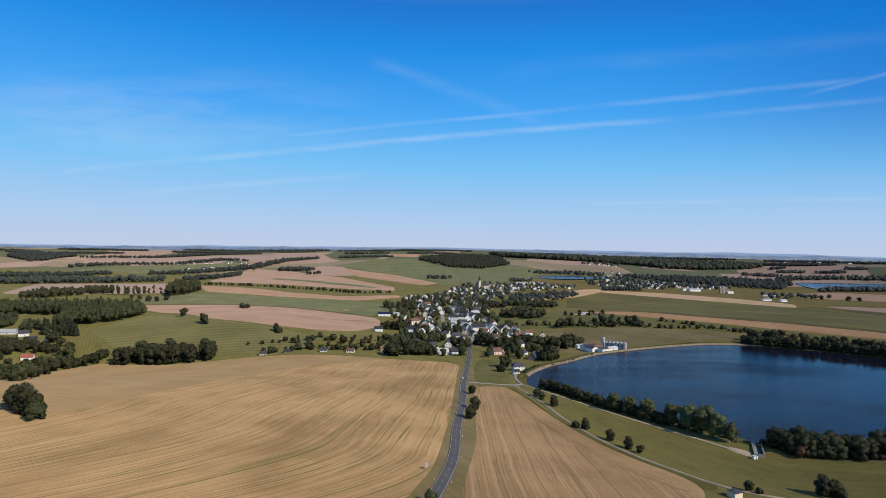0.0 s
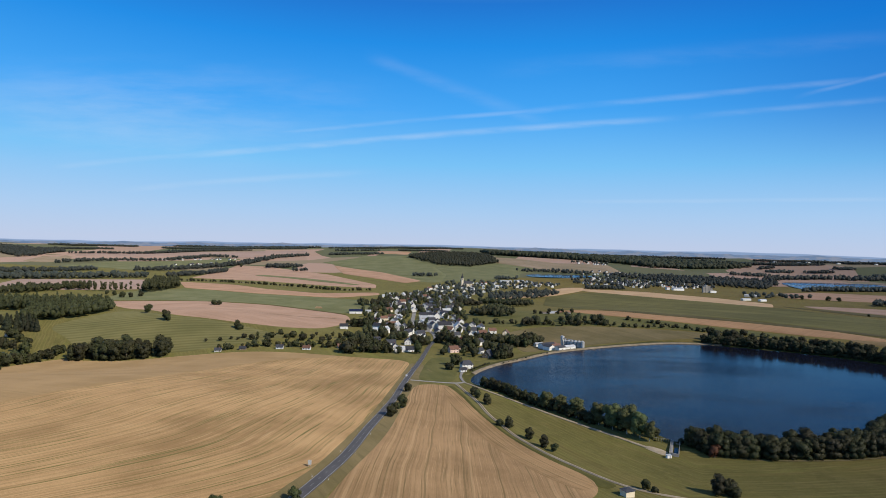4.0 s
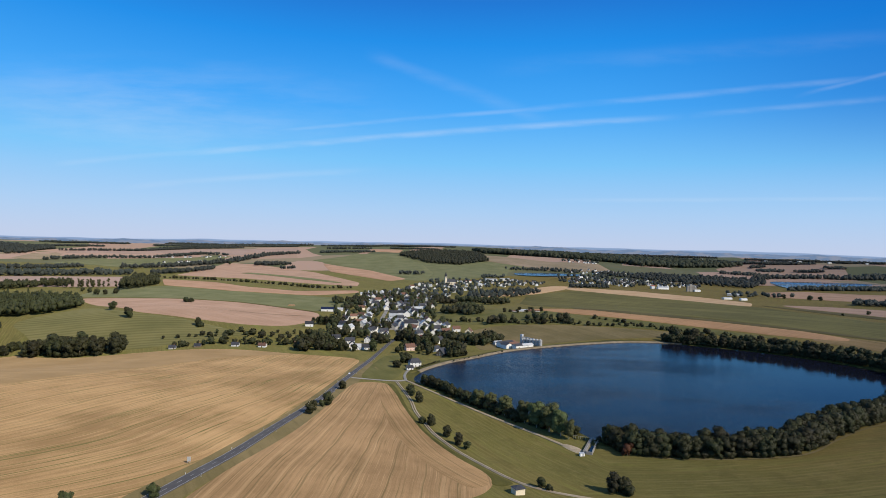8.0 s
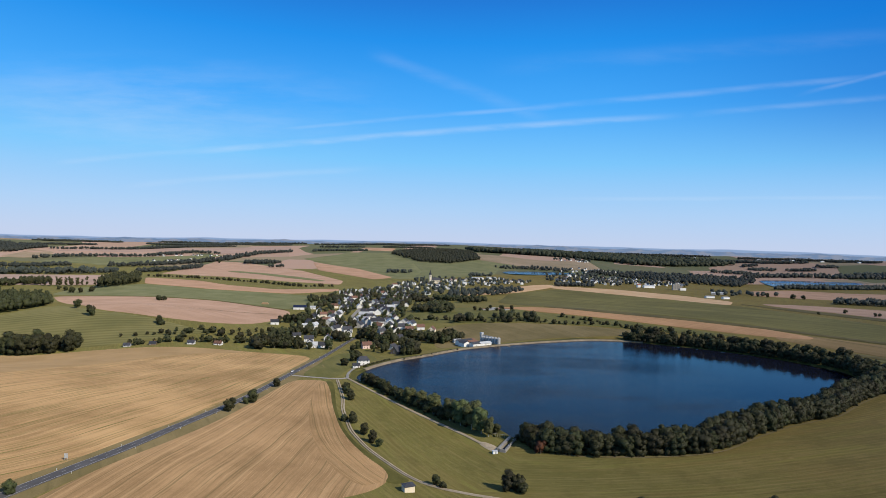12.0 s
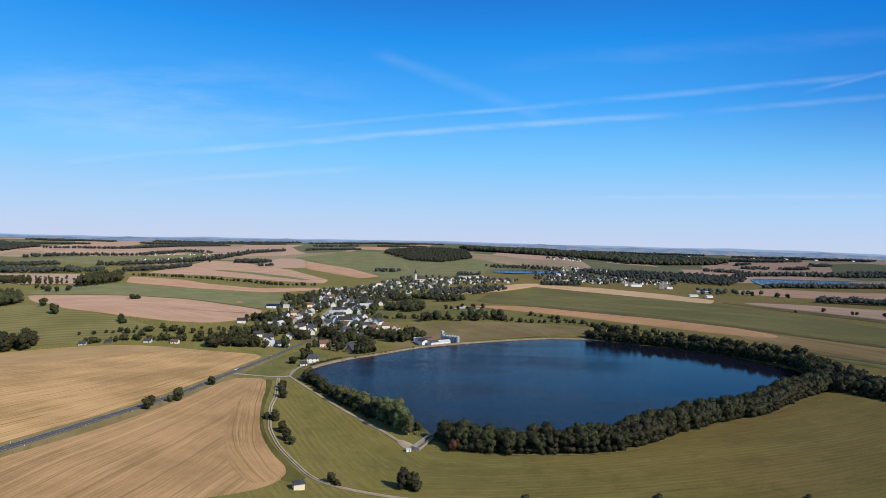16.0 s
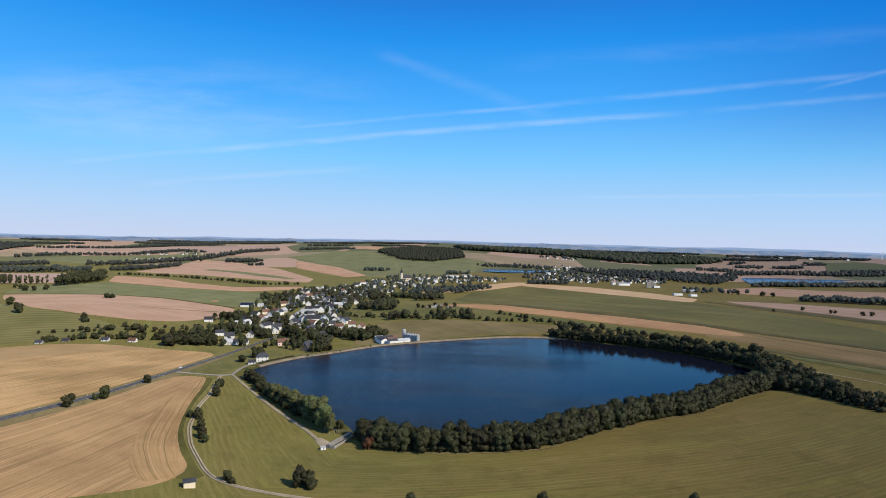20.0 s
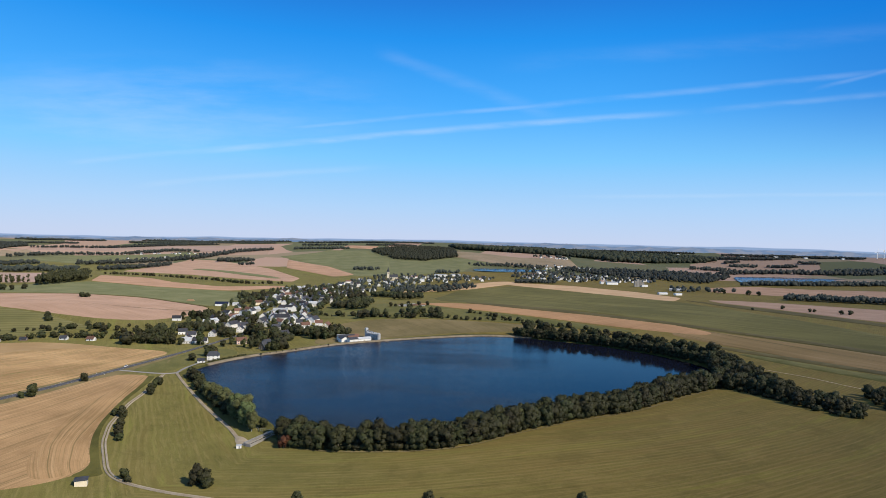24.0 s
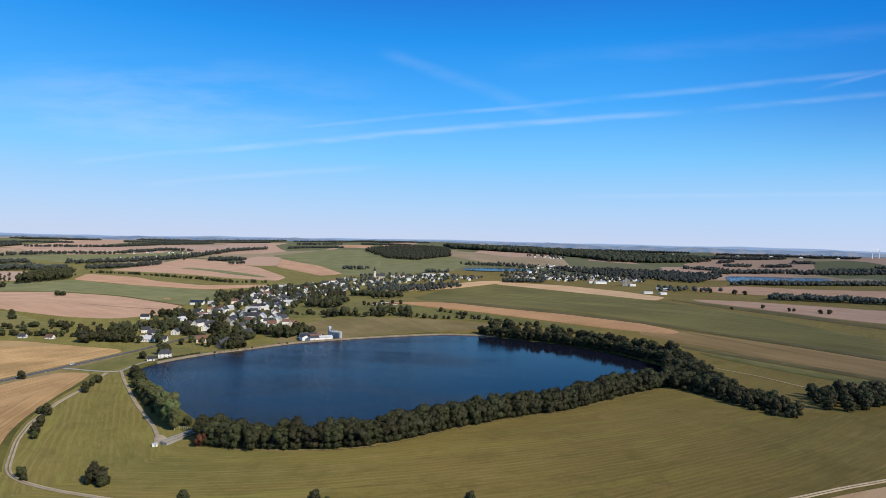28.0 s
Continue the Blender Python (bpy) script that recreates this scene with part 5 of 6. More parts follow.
wood("poplar_wood", [(-492, 1090), (-489, 1140), (-499, 1235), (-548, 1345), (-592, 1330), (-550, 1200), (-512, 1105)], 9, 25, "dark wood edge with tall poplars", 0.0, 2, M_LEAF, 60, 2.4)
wood("poplar_row", [(-604, 1112), (-546, 1140), (-536, 1158), (-600, 1130), (-660, 1150), (-662, 1138)], 8, 20, "row of tall poplars by a field", 0.0, 3, M_LEAF_MID, 90, 1.9, 3.0)
wood("field_copse", [(-730, 1020), (-692, 1040), (-664, 1105), (-648, 1192), (-685, 1210), (-745, 1120)], 9, 15, "dark copse in the fields", 0.0, 4, M_LEAF, 60, 2.2)
wood("wooded_hill", [(-120, 2850), (35, 2440), (160, 2400), (290, 2600), (275, 3050), (160, 3250), (0, 3180)], 14, 20, "dark spruce-covered round hill", 0.25, 10, M_LEAF_DARK, 34, 4.5, 7.5)
wood("ridge_forest", [(276, 3849), (756, 3708), (1560, 3302), (1620, 3070), (1240, 2780), (1004, 2720), (880, 2900), (620, 3040), (310, 3320)], 19, 22, "long dark forest on the ridge", 0.25, 11, M_LEAF_DARK, 24, 8, 13)
wood("hill_copse", [(-60, 1890), (20, 1900), (30, 1940), (-50, 1950)], 14, 13, "dark copse on the hill meadow", 0.2, 13, None, 30, 4, 6.5)
wood("town_wood", [(640, 2240), (902, 2290), (1290, 2215), (1150, 1980), (1040, 1830), (884, 1990), (760, 2100)], 18, 15, "dark wood behind the town", 0.3, 14, None, 28, 5, 8)
wood("lake_wood", [(1090, 1745), (1190, 1790), (1250, 1785), (1380, 1800), (1700, 1850), (1680, 1890), (1350, 1850), (1200, 1830)], 9, 7, "dark wood band before the far lake", 0.2, 15, None, 28, 4.5, 7)
wood("lake_wood", [(1300, 2280), (1540, 2370), (1730, 2310), (2100, 2330), (2100, 2400), (1540, 2420), (1290, 2340)], 17, 9, "dark wood behind the far lake", 0.2, 16, None, 26, 6, 10)
wood("field_copse", [(950, 1255), (1000, 1235), (1060, 1200), (1180, 1150), (1200, 1185), (1080, 1245), (985, 1290)], 8.5, 15, "dark copse on open fields", 0.1, 17, None, 34, 3.2, 5.5)
wood("town_copse", [(435, 1590), (545, 1630), (560, 1690), (440, 1650)], 12, 12, "dark trees on the rise before the town", 0.0, 18, None, 32, 3.2, 5.5)
wood("church_wood", [(150, 1180), (240, 1260), (330, 1420), (300, 1480), (180, 1360), (110, 1260)], 17, 10, "dark trees at the edge of the church village", 0.1, 19, None, 32, 3.2, 5.5)
wood("left_hill_wood", [(-1630, 2364), (-1980, 2700), (-2250, 3100), (-2040, 3150), (-1800, 2920), (-1738, 2696), (-1590, 2403)], 20, 18, "dark wood on the far hill", 0.0, 9, None, 30, 5, 9)


def wood_band(name, line, deep, tall, label, seed, gap=13, radius=7.5):
    """Trees along a line, in a strip of uneven depth."""
    rng = random.Random(seed)
    pts = smooth_line(line, 60)
    near_side, far_side = [], []
    for k, (q, n) in enumerate(zip(pts, normals(pts))):
        w = deep * rng.uniform(0.55, 1.2) * (0.5 if k in (0, len(pts) - 1) else 1.0)
        o = rng.uniform(-0.2, 0.2) * deep
        near_side.append((q.x + n.x * (o - w / 2), q.y + n.y * (o - w / 2)))
        far_side.append((q.x + n.x * (o + w / 2), q.y + n.y * (o + w / 2)))
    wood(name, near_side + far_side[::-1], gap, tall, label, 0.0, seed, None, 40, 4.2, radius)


for name, line, deep, tall, label in (
        ("brook_wood", [(-905, 1870), (-852, 1970), (-812, 2130), (-748, 2280), (-717, 2505), (-698, 2758), (-600, 2900)], 46, 15, "long dark band of trees along a brook"),
        ("brook_wood", [(-709, 1640), (-690, 1740), (-671, 1850), (-664, 1960)], 40, 13, "dark band of trees between bare fields"),
        ("valley_wood", [(-1290, 1370), (-1060, 1420), (-941, 1460), (-883, 1500), (-823, 1540), (-740, 1600)], 90, 15, "broad dark wood in the valley"),
        ("valley_wood", [(-1420, 1560), (-1250, 1640), (-1133, 1710), (-1092, 1745), (-1083, 1820), (-1050, 1890)], 60, 13, "dark riverside wood in the valley"),
        ("hamlet_trees", [(-1320, 2120), (-1294, 2300), (-1217, 2360), (-1102, 2400), (-1036, 2540), (-1004, 2720), (-870, 2680)], 36, 12, "dark garden trees round a far hamlet"),
        ("far_hedge", [(-1690, 2773), (-1592, 2866), (-1395, 2954), (-1335, 3383), (-1140, 3648)], 34, 11, "thin dark hedge between far fields"),
        ("horizon_wood", [(-1786, 3850), (-1591, 3990), (-1305, 4136), (-913, 4127)], 130, 15, "long dark forest below the horizon"),
        ("hill_hedge", [(-612, 2205), (-559, 2225), (-490, 2275)], 50, 12, "dark hedge on the hill"),
        ("hill_hedge", [(-466, 2023), (-420, 2070)], 36, 12, "dark clump on the hill"),
        ("ridge_copse", [(-520, 2940), (-398, 2990), (-255, 3020)], 60, 12, "dark copse on the ridge")):
    wood_band(name, line, deep, tall, label, 140 + len(label) + int(abs(line[0][0])) % 37)
# bands and clumps of distant woodland: both ends, depth, height
for k, (x0, y0, x1, y1, deep, tall) in enumerate((
        (1598, 2960, 1738, 3059, 50, 13), (1515, 2683, 1665, 2782, 90, 13), (1712, 2728, 1856, 2772, 60, 12), (2001, 2972, 2104, 3005, 90, 13), (1500, 3392, 2171, 3316, 160, 16),
        (-2092, 3240, -1872, 3456, 60, 13), (-1521, 3400, -1218, 3753, 60, 13), (-2440, 3298, -2250, 3300, 120, 15),
        (-1911, 4300, -900, 4500, 160, 18), (-800, 4300, 150, 4600, 140, 17), (300, 4250, 1000, 4400, 140, 17), (1050, 4150, 1900, 4000, 150, 18), (2000, 3800, 2700, 3500, 150, 17), (-2532, 3865, -2021, 4010, 120, 16),
        (-2900, 3300, -2500, 3500, 90, 15), (2500, 3000, 2900, 2900, 80, 14), (1250, 2500, 1420, 2480, 70, 12), (2150, 2650, 2420, 2600, 60, 13), (1850, 2500, 2080, 2520, 50, 12), (-250, 3700, 60, 3850, 70, 14), (-600, 3500, -350, 3600, 50, 13))):
    n, poly = 9, []
    rng = random.Random(300 + k)
    rim = [max(0.12, math.sin(math.pi * (0.04 + 0.92 * a / n)) ** 0.5 * rng.uniform(0.45, 1.15)) for a in range(n + 1)]
    ux, uy = x1 - x0, y1 - y0
    size = math.hypot(ux, uy)
    sway = [rng.uniform(-0.35, 0.35) * deep for _ in range(n + 1)]
    for side in (1, -1):
        for a in (range(n + 1) if side == 1 else range(n, -1, -1)):
            o = side * rim[a] * deep / 2 + sway[a]
            poly.append((x0 + ux * a / n - uy / size * o, y0 + uy * a / n + ux / size * o))
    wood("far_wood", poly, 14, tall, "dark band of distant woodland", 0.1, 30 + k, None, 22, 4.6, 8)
for k, (x, y, r) in enumerate(((-425, 590, 18), (-355, 545, 12), (-478, 692, 9), (-560, 735, 30), (-530, 702, 22), (-330, 455, 14), (-352, 490, 16), (-470, 600, 20))):
    ring = [(x + r * 1.25 * math.cos(a) * (1 + 0.2 * math.sin(a * 3 + k)), y + r * math.sin(a)) for a in np.linspace(0, 6.283, 12)[:-1]]
    wood("copse", ring, 7.5, 10.5, "copse of dark green trees round the hollow farmstead", 0.25, 110 + k, M_LEAF, 105, 1.75, 4.2, 15.0)


# ---- houses ----
def box_bm(w, d, h, bevel=0.0):
    """A box standing on the origin."""
    bm = bmesh.new()
    bmesh.ops.create_cube(bm, size=1.0, matrix=Matrix.Translation((0, 0, h / 2)) @ Matrix.Diagonal((w, d, h, 1)))
    if bevel:
        bmesh.ops.bevel(bm, geom=bm.edges[:], offset=bevel, segments=1, affect="EDGES")
    return bm


def gabled_bm(w, d, h, rise, base=1.5):
    """Walls with gables on both ends of the ridge; the foot goes into the ground."""
    bm = bmesh.new()
    ends = []
    for x in (-w / 2, w / 2):
        ends.append([bm.verts.new(v) for v in ((x, -d / 2, -base), (x, d / 2, -base), (x, d / 2, h), (x, 0, h + rise), (x, -d / 2, h))])
    a, b = ends
    bm.faces.new(a[::-1])
    bm.faces.new(b)
    for k in range(5):
        bm.faces.new((a[k], a[(k + 1) % 5], b[(k + 1) % 5], b[k]))
    bmesh.ops.recalc_face_normals(bm, faces=bm.faces[:])
    return bm


def roof_bm(w, d, h, rise, over=0.5, thick=0.22, hip=0.0):
    bm = bmesh.new()
    slope = rise / (d / 2)
    for s in (-1, 1):
        y1, z1 = s * (d / 2 + over), h - over * slope
        lo = [bm.verts.new(v) for v in ((-w / 2 - over, y1, z1), (w / 2 + over, y1, z1), (w / 2 + over - hip, 0, h + rise), (-w / 2 - over + hip, 0, h + rise))]
        hi = [bm.verts.new(v.co + Vector((0, 0, thick))) for v in lo]
        bm.faces.new(lo)
        bm.faces.new(hi)
        for k in range(4):
            bm.faces.new((lo[k], lo[(k + 1) % 4], hi[(k + 1) % 4], hi[k]))
    if hip:
        for s in (-1, 1):
            x = s * (w / 2 + over)
            vs = [bm.verts.new(v) for v in ((x, -d / 2 - over, h - over * slope + thick), (x, d / 2 + over, h - over * slope + thick), (x - s * hip, 0, h + rise + thick))]
            bm.faces.new(vs)
    bmesh.ops.recalc_face_normals(bm, faces=bm.faces[:])
    return bm


def shared(name, bm, mat):
    me = bpy.data.meshes.new(name)
    bm.to_mesh(me)
    bm.free()
    me.materials.append(mat)
    return me


WINDOW = shared("window", box_bm(1.25, 0.10, 1.5), M_FRAME)
PANE = shared("pane", box_bm(1.0, 0.14, 1.22), M_GLASS)
DOOR = shared("door", box_bm(1.15, 0.12, 2.1), M_WOOD)
CHIMNEY = shared("chimney", box_bm(0.6, 0.6, 1.9, 0.04), M_BRICK)
WALLS = {"w": M_WHITE, "c": M_CREAM, "p": M_PINK, "g": M_GREY, "b": M_BRICK, "t": M_WOOD}
ROOFS = {"s": M_SLATE, "r": M_TILE_RED, "b": M_TILE_BROWN, "m": M_SHEET, "x": M_SOLAR}
WALL_WORDS = {"w": "white-rendered", "c": "cream-rendered", "p": "pink-rendered", "g": "grey-rendered", "b": "red-brick", "t": "timber-clad"}
ROOF_WORDS = {"s": "dark slate roof", "r": "red tiled roof", "b": "brown tiled roof", "m": "pale sheet-metal roof", "x": "dark solar panels on the roof"}


def child(name, me, parent, m):
    ob = new(name, me)
    ob.parent = parent
    ob.matrix_basis = m
    return ob


def house(x, y, w, d, eaves, turn, wall, roof, name="house", place="in the village", detail=2, steep=0.85, group="village houses", hip=0.0, chimneys=1):
    base = new(name)
    base.empty_display_size = 1.0
    base.matrix_basis = pose(*spot(x, y), height(*spot(x, y)), 0, 0, turn)
    if place == "in the village":
        w, d, eaves = w * 1.25, d * 1.2, eaves * 1.15
    if name == "bungalow":
        w, d, eaves = w * 0.85, d * 0.85, eaves * 0.9
    rise = d / 2 * steep
    kind = "barn" if name == "barn" else "shed" if name in ("shed", "hut") else "church" if name == "church" else "house"
    tagged(base, f"{WALL_WORDS[wall]} {name.replace('_', ' ')} with {ROOF_WORDS[roof]} {place}", kind, group)
    part("wall", gabled_bm(w, d, eaves, 0.02 if hip else rise), WALLS[wall], base)
    top = part("roof", roof_bm(w, d, eaves, rise, 0.5, 0.22, hip), ROOFS[roof], base)
    for k in range(chimneys):
        child("chimney", CHIMNEY, top, pose(w * (0.22 - 0.45 * k), d * 0.08, eaves + rise - 0.7))
    if detail:
        floors = max(1, int(eaves / 2.6))
        sides = [(w, -d / 2, 0), (w, d / 2, 180), (d, -w / 2, 270), (d, w / 2, 90)]
        for n, (length, off, ang) in enumerate(sides):
            count = max(1, int(length / 3.4))
            for fl in range(floors + (1 if n > 1 and steep > 0.6 and d > 8 and not hip else 0)):
                cc = count if fl < floors else 1
                for k in range(cc):
                    if fl == 0 and n == 0 and k == cc // 2:
                        m = pose(0, 0, 0, 0, 0, ang) @ pose((k + 0.5) / cc * length - length / 2, -abs(off) - 0.03, 0.05)
                        child("door", DOOR, base, m)
                        continue
                    m = pose(0, 0, 0, 0, 0, ang) @ pose((k + 0.5) / cc * length - length / 2, -abs(off) - 0.03, 0.95 + fl * 2.75)
                    win = child("window", WINDOW, base, m)
                    if detail > 1:
                        child("pane", PANE, win, pose(0, 0, 0.14))
    KEEP.append((x, y))
    if w > 18:
        for s in (-1, 1):
            KEEP.append((x + s * w / U * 0.4 * math.cos(radians(turn)), y + s * w / U * 0.4 * math.sin(radians(turn)) - 5))
    return base


ROAD_LINE = smooth_line(ROAD, 4.0)


def off_road(x, y, gap=8.0):
    p = Vector((x, y))
    q = min(ROAD_LINE, key=lambda a: (a - p).length)
    if (p - q).length < gap:
        away = (p - q).normalized() if (p - q).length > 0.5 else Vector((1, 0))
        p = q + away * gap
    return p.x, p.y


# houses nearest to the lake and the fields: x, y, length, depth, eaves, turn, wall, roof
house(64, 499, 13.5, 9, 5.6, 18, "w", "s", place="on the lake shore", group="", hip=3.2)
house(60.5, 483, 7.5, 5.2, 3.0, 18, "w", "s", "shed", "beside the lakeside house", group="", chimneys=0)
house(55, 592, 13, 9.5, 5.2, 22, "p", "b", place="at the village entrance", group="")
house(62, 600, 8, 6, 4.2, 100, "p", "b", "shed", "behind the pink house", group="", chimneys=0)
house(87, 564, 13, 11, 3.8, 62, "t", "s", "barn", "near the dam", group="", steep=1.2, chimneys=0)
house(81, 588, 11, 8, 4.5, 58, "w", "s", place="beside the old barn", group="")
for x, y, w, d, e, turn, wall, roof in (
        (14, 592, 15, 8, 3.2, 8, "w", "s"), (2, 588, 11, 8, 3.4, 10, "w", "m"), (-4, 604, 9, 7, 4.2, 100, "w", "s"), (-10, 626, 11, 8, 4.6, 15, "w", "s"),
        (-28, 647, 10, 8, 4.0, 20, "w", "s"), (7, 640, 10, 8, 4.6, 95, "w", "s"), (13, 658, 11, 9, 5.2, 20, "w", "b"), (24, 676, 11, 8, 5.2, 100, "w", "s"), (18, 702, 12, 9, 5.4, 30, "w", "s"), (60, 690, 10, 8, 5, 40, "g", "s")):
    house(x, y, w, d, e, turn, wall, roof)
for x, y, w, d, e, turn, wall, roof in (
        (-114, 580, 11, 8, 3.0, 4, "w", "s"), (-88, 581, 12, 8, 3.0, -3, "w", "b"), (-147, 571, 10, 7, 2.8, 6, "t", "s"), (-168, 564, 10, 7, 2.8, 10, "g", "s"), (-58, 598, 10, 8, 3.6, 20, "g", "b")):
    house(x, y, w, d, e, turn, wall, roof, "bungalow", "at the field edge", group="bungalows at the field edge")
# the middle of the village
for x, y, w, d, e, turn, wall, roof in (
        (47, 765, 20, 11, 6.2, 12, "w", "s"), (64, 750, 14, 12, 6.4, 100, "w", "m"), (38, 806, 11, 8, 5.4, 95, "w", "s"), (30, 822, 10, 8, 5.2, 20, "g", "s"), (50, 856, 10, 9, 6, 95, "w", "s"), (22, 842, 22, 9, 5.0, 8, "w", "m"),
        (-21, 816, 12, 9, 6, 70, "w", "s"), (-17, 838, 11, 9, 6, 75, "w", "s"), (-28, 856, 11, 8, 5.5, 160, "w", "b"), (-38, 843, 11, 8, 5, 20, "c", "b"), (-20, 896, 12, 9, 6, 80, "w", "s"), (-24, 920, 11, 9, 6, 80, "w", "s"),
        (-40, 938, 12, 9, 5, 30, "c", "b"), (-17, 962, 12, 9, 6, 75, "w", "s"), (-24, 1000, 12, 9, 6, 15, "w", "s"), (-3, 1000, 12, 9, 6, 100, "w", "s"), (-26, 1056, 12, 9, 6, 20, "w", "b"), (7, 975, 13, 9, 6, 10, "w", "s"),
        (-40, 739, 9, 6, 3, 10, "w", "m"), (-78, 741, 11, 8, 4.2, 14, "w", "s"), (-22, 780, 12, 9, 5.5, 30, "w", "b"), (-8, 750, 11, 8, 5.4, 75, "w", "s"), (7, 748, 11, 8, 5.2, 75, "w", "s"), (-7, 700, 10, 8, 5, 20, "w", "s"),
        (81, 722, 13, 9, 5, 14, "w", "s"), (91, 702, 11, 8, 4.8, 20, "g", "b"), (76, 694, 10, 8, 4.8, 100, "w", "s"), (118, 694, 11, 9, 5.2, 80, "c", "b"), (104, 716, 10, 8, 4.5, 10, "w", "b"), (83, 640, 12, 9, 4.8, 50, "w", "s"), (68, 654, 10, 8, 4.6, 20, "b", "r")):
    hx, hy = off_road(x, y)
    house(hx, hy, w, d, e, turn, wall, roof, detail=1)
for x, y, w, d, e, turn, wall, roof in ((22, 880, 34, 13, 6, 4, "w", "s"), (30, 935, 30, 13, 6, 6, "w", "s"), (34, 992, 30, 13, 6, 6, "g", "s"), (-55, 1225, 26, 12, 5, 6, "w", "m"), (62, 846, 15, 11, 6, 95, "w", "s"), (32, 1036, 30, 14, 6, 6, "g", "s"), (-88, 914, 27, 13, 5.0, 8, "w", "x"), (-70, 922, 12, 9, 4.2, 8, "w", "m"), (-62, 1180, 32, 12, 4.6, 4, "w", "m"), (-36, 1165, 16, 10, 4.4, 4, "w", "s")):
    hx, hy = off_road(x, y, 14)
    house(hx, hy, w, d, e, turn, wall, roof, "barn", "at the village", detail=1, group="barns", steep=0.6, chimneys=0)
for x, y, wall, roof in ((-21, 1245, "w", "s"), (-3, 1284, "w", "s"), (18, 1150, "w", "s"), (40, 1160, "w", "s"), (-48, 1100, "w", "b"), (-10, 1100, "w", "s"), (55, 960, "w", "s"), (62, 1010, "g", "s"), (-62, 1040, "w", "s"), (10, 1200, "w", "b"), (60, 1100, "w", "s"), (-35, 1210, "w", "m"), (-52, 880, "w", "s"), (60, 820, "w", "s")):
    house(x, y, random.uniform(10, 14), random.uniform(8, 10), random.uniform(5, 6.4), random.choice([75, 25, 85, 100]), wall, roof, detail=1)
# the farmstead in the hollow
for x, y, w, d, e, turn, wall, roof, nm in ((-478, 660, 24, 9, 4.2, 14, "g", "m", "barn"), (-455, 652, 14, 10, 4.6, 30, "w", "s", "house"), (-428, 626, 12, 9, 5.2, 60, "w", "s", "house"), (-416, 634, 8, 7, 4.2, 100, "w", "s", "shed"), (-391, 566, 14, 9, 3.6, 18, "w", "r", "house"), (-368, 558, 11, 7, 3.0, 18, "b", "b", "shed"), (-500, 640, 12, 9, 4.6, 20, "w", "b", "house")):
    house(x, y, w, d, e, turn, wall, roof, nm, "in the wooded hollow", detail=1, group="hollow farmstead")
# hut by the farm track
house(117, 236, 6.0, 5.0, 3.7, 24, "c", "s", "hut", "beside the farm track", detail=0, steep=0.38, group="", hip=3.0, chimneys=0)


def silo(x, y, r, h, group, label="ribbed galvanised steel grain silo with a cone roof"):
    base = new("grain_silo")
    base.matrix_basis = pose(*spot(x, y), height(*spot(x, y)))
    tagged(base, label, "silo", group)
    bm = bmesh.new()
    rings, n = [], 20
    levels = int(h / 0.9)
    for k in range(levels * 2 + 1):
        rr = r * (1.012 if k % 2 else 1.0)
        rings.append([bm.verts.new((math.cos(a * 6.283 / n) * rr, math.sin(a * 6.283 / n) * rr, h * k / (levels * 2))) for a in range(n)])
    for q, w2 in zip(rings, rings[1:]):
        for k in range(n):
            bm.faces.new((q[k], q[(k + 1) % n], w2[(k + 1) % n], w2[k]))
    part("drum", bm, M_STEEL, base)
    bm = bmesh.new()
    bmesh.ops.create_cone(bm, cap_ends=True, segments=n, radius1=r * 1.06, radius2=0.35, depth=r * 0.6, matrix=Matrix.Translation((0, 0, h + r * 0.3)))
    part("cone_roof", bm, M_STEEL, base)
    part("hatch", box_bm(0.8, 0.8, 0.5), M_STEEL, base).matrix_basis = pose(0, 0, h + r * 0.55)


# the mill yard on the dam
for x, y, w, d, e, turn, wall, roof in ((146, 632, 12, 8, 3.8, 22, "w", "m"), (153, 622, 24, 11, 5.6, 30, "w", "s"), (153, 608, 15, 11, 5.6, 118, "w", "s"), (163, 602, 13, 9, 4.4, 34, "w", "s"), (173, 609, 20, 8, 3.6, 34, "w", "m"), (161, 617, 15, 11, 4.6, 30, "t", "b"), (160, 632, 11, 8, 4.6, 22, "w", "b")):
    house(x, y, w, d, e, turn, wall, roof, "mill_shed", "on the dam", detail=1, steep=0.5, group="mill yard sheds", chimneys=0)
for k in range(6):
    silo(174.4 + k * 2.7, 631.5 - k * 3.9, 2.6, 9.0, "silos of the mill yard")
tower = new("elevator_tower")
tower.matrix_basis = pose(*spot(172, 636), height(*spot(172, 636)), 0, 0, -55)
tagged(tower, "pale grey square grain elevator tower beside the silos", "tower")
part("shaft", box_bm(3.6, 3.6, 12.4, 0.05), M_GREY, tower)
part("head_house", box_bm(4.4, 4.0, 2.2, 0.05), M_SHEET, tower).matrix_basis = pose(0, 0, 12.4)
part("conveyor", box_bm(38, 0.9, 0.8), M_STEEL, tower).matrix_basis = pose(20, 0, 10.8)


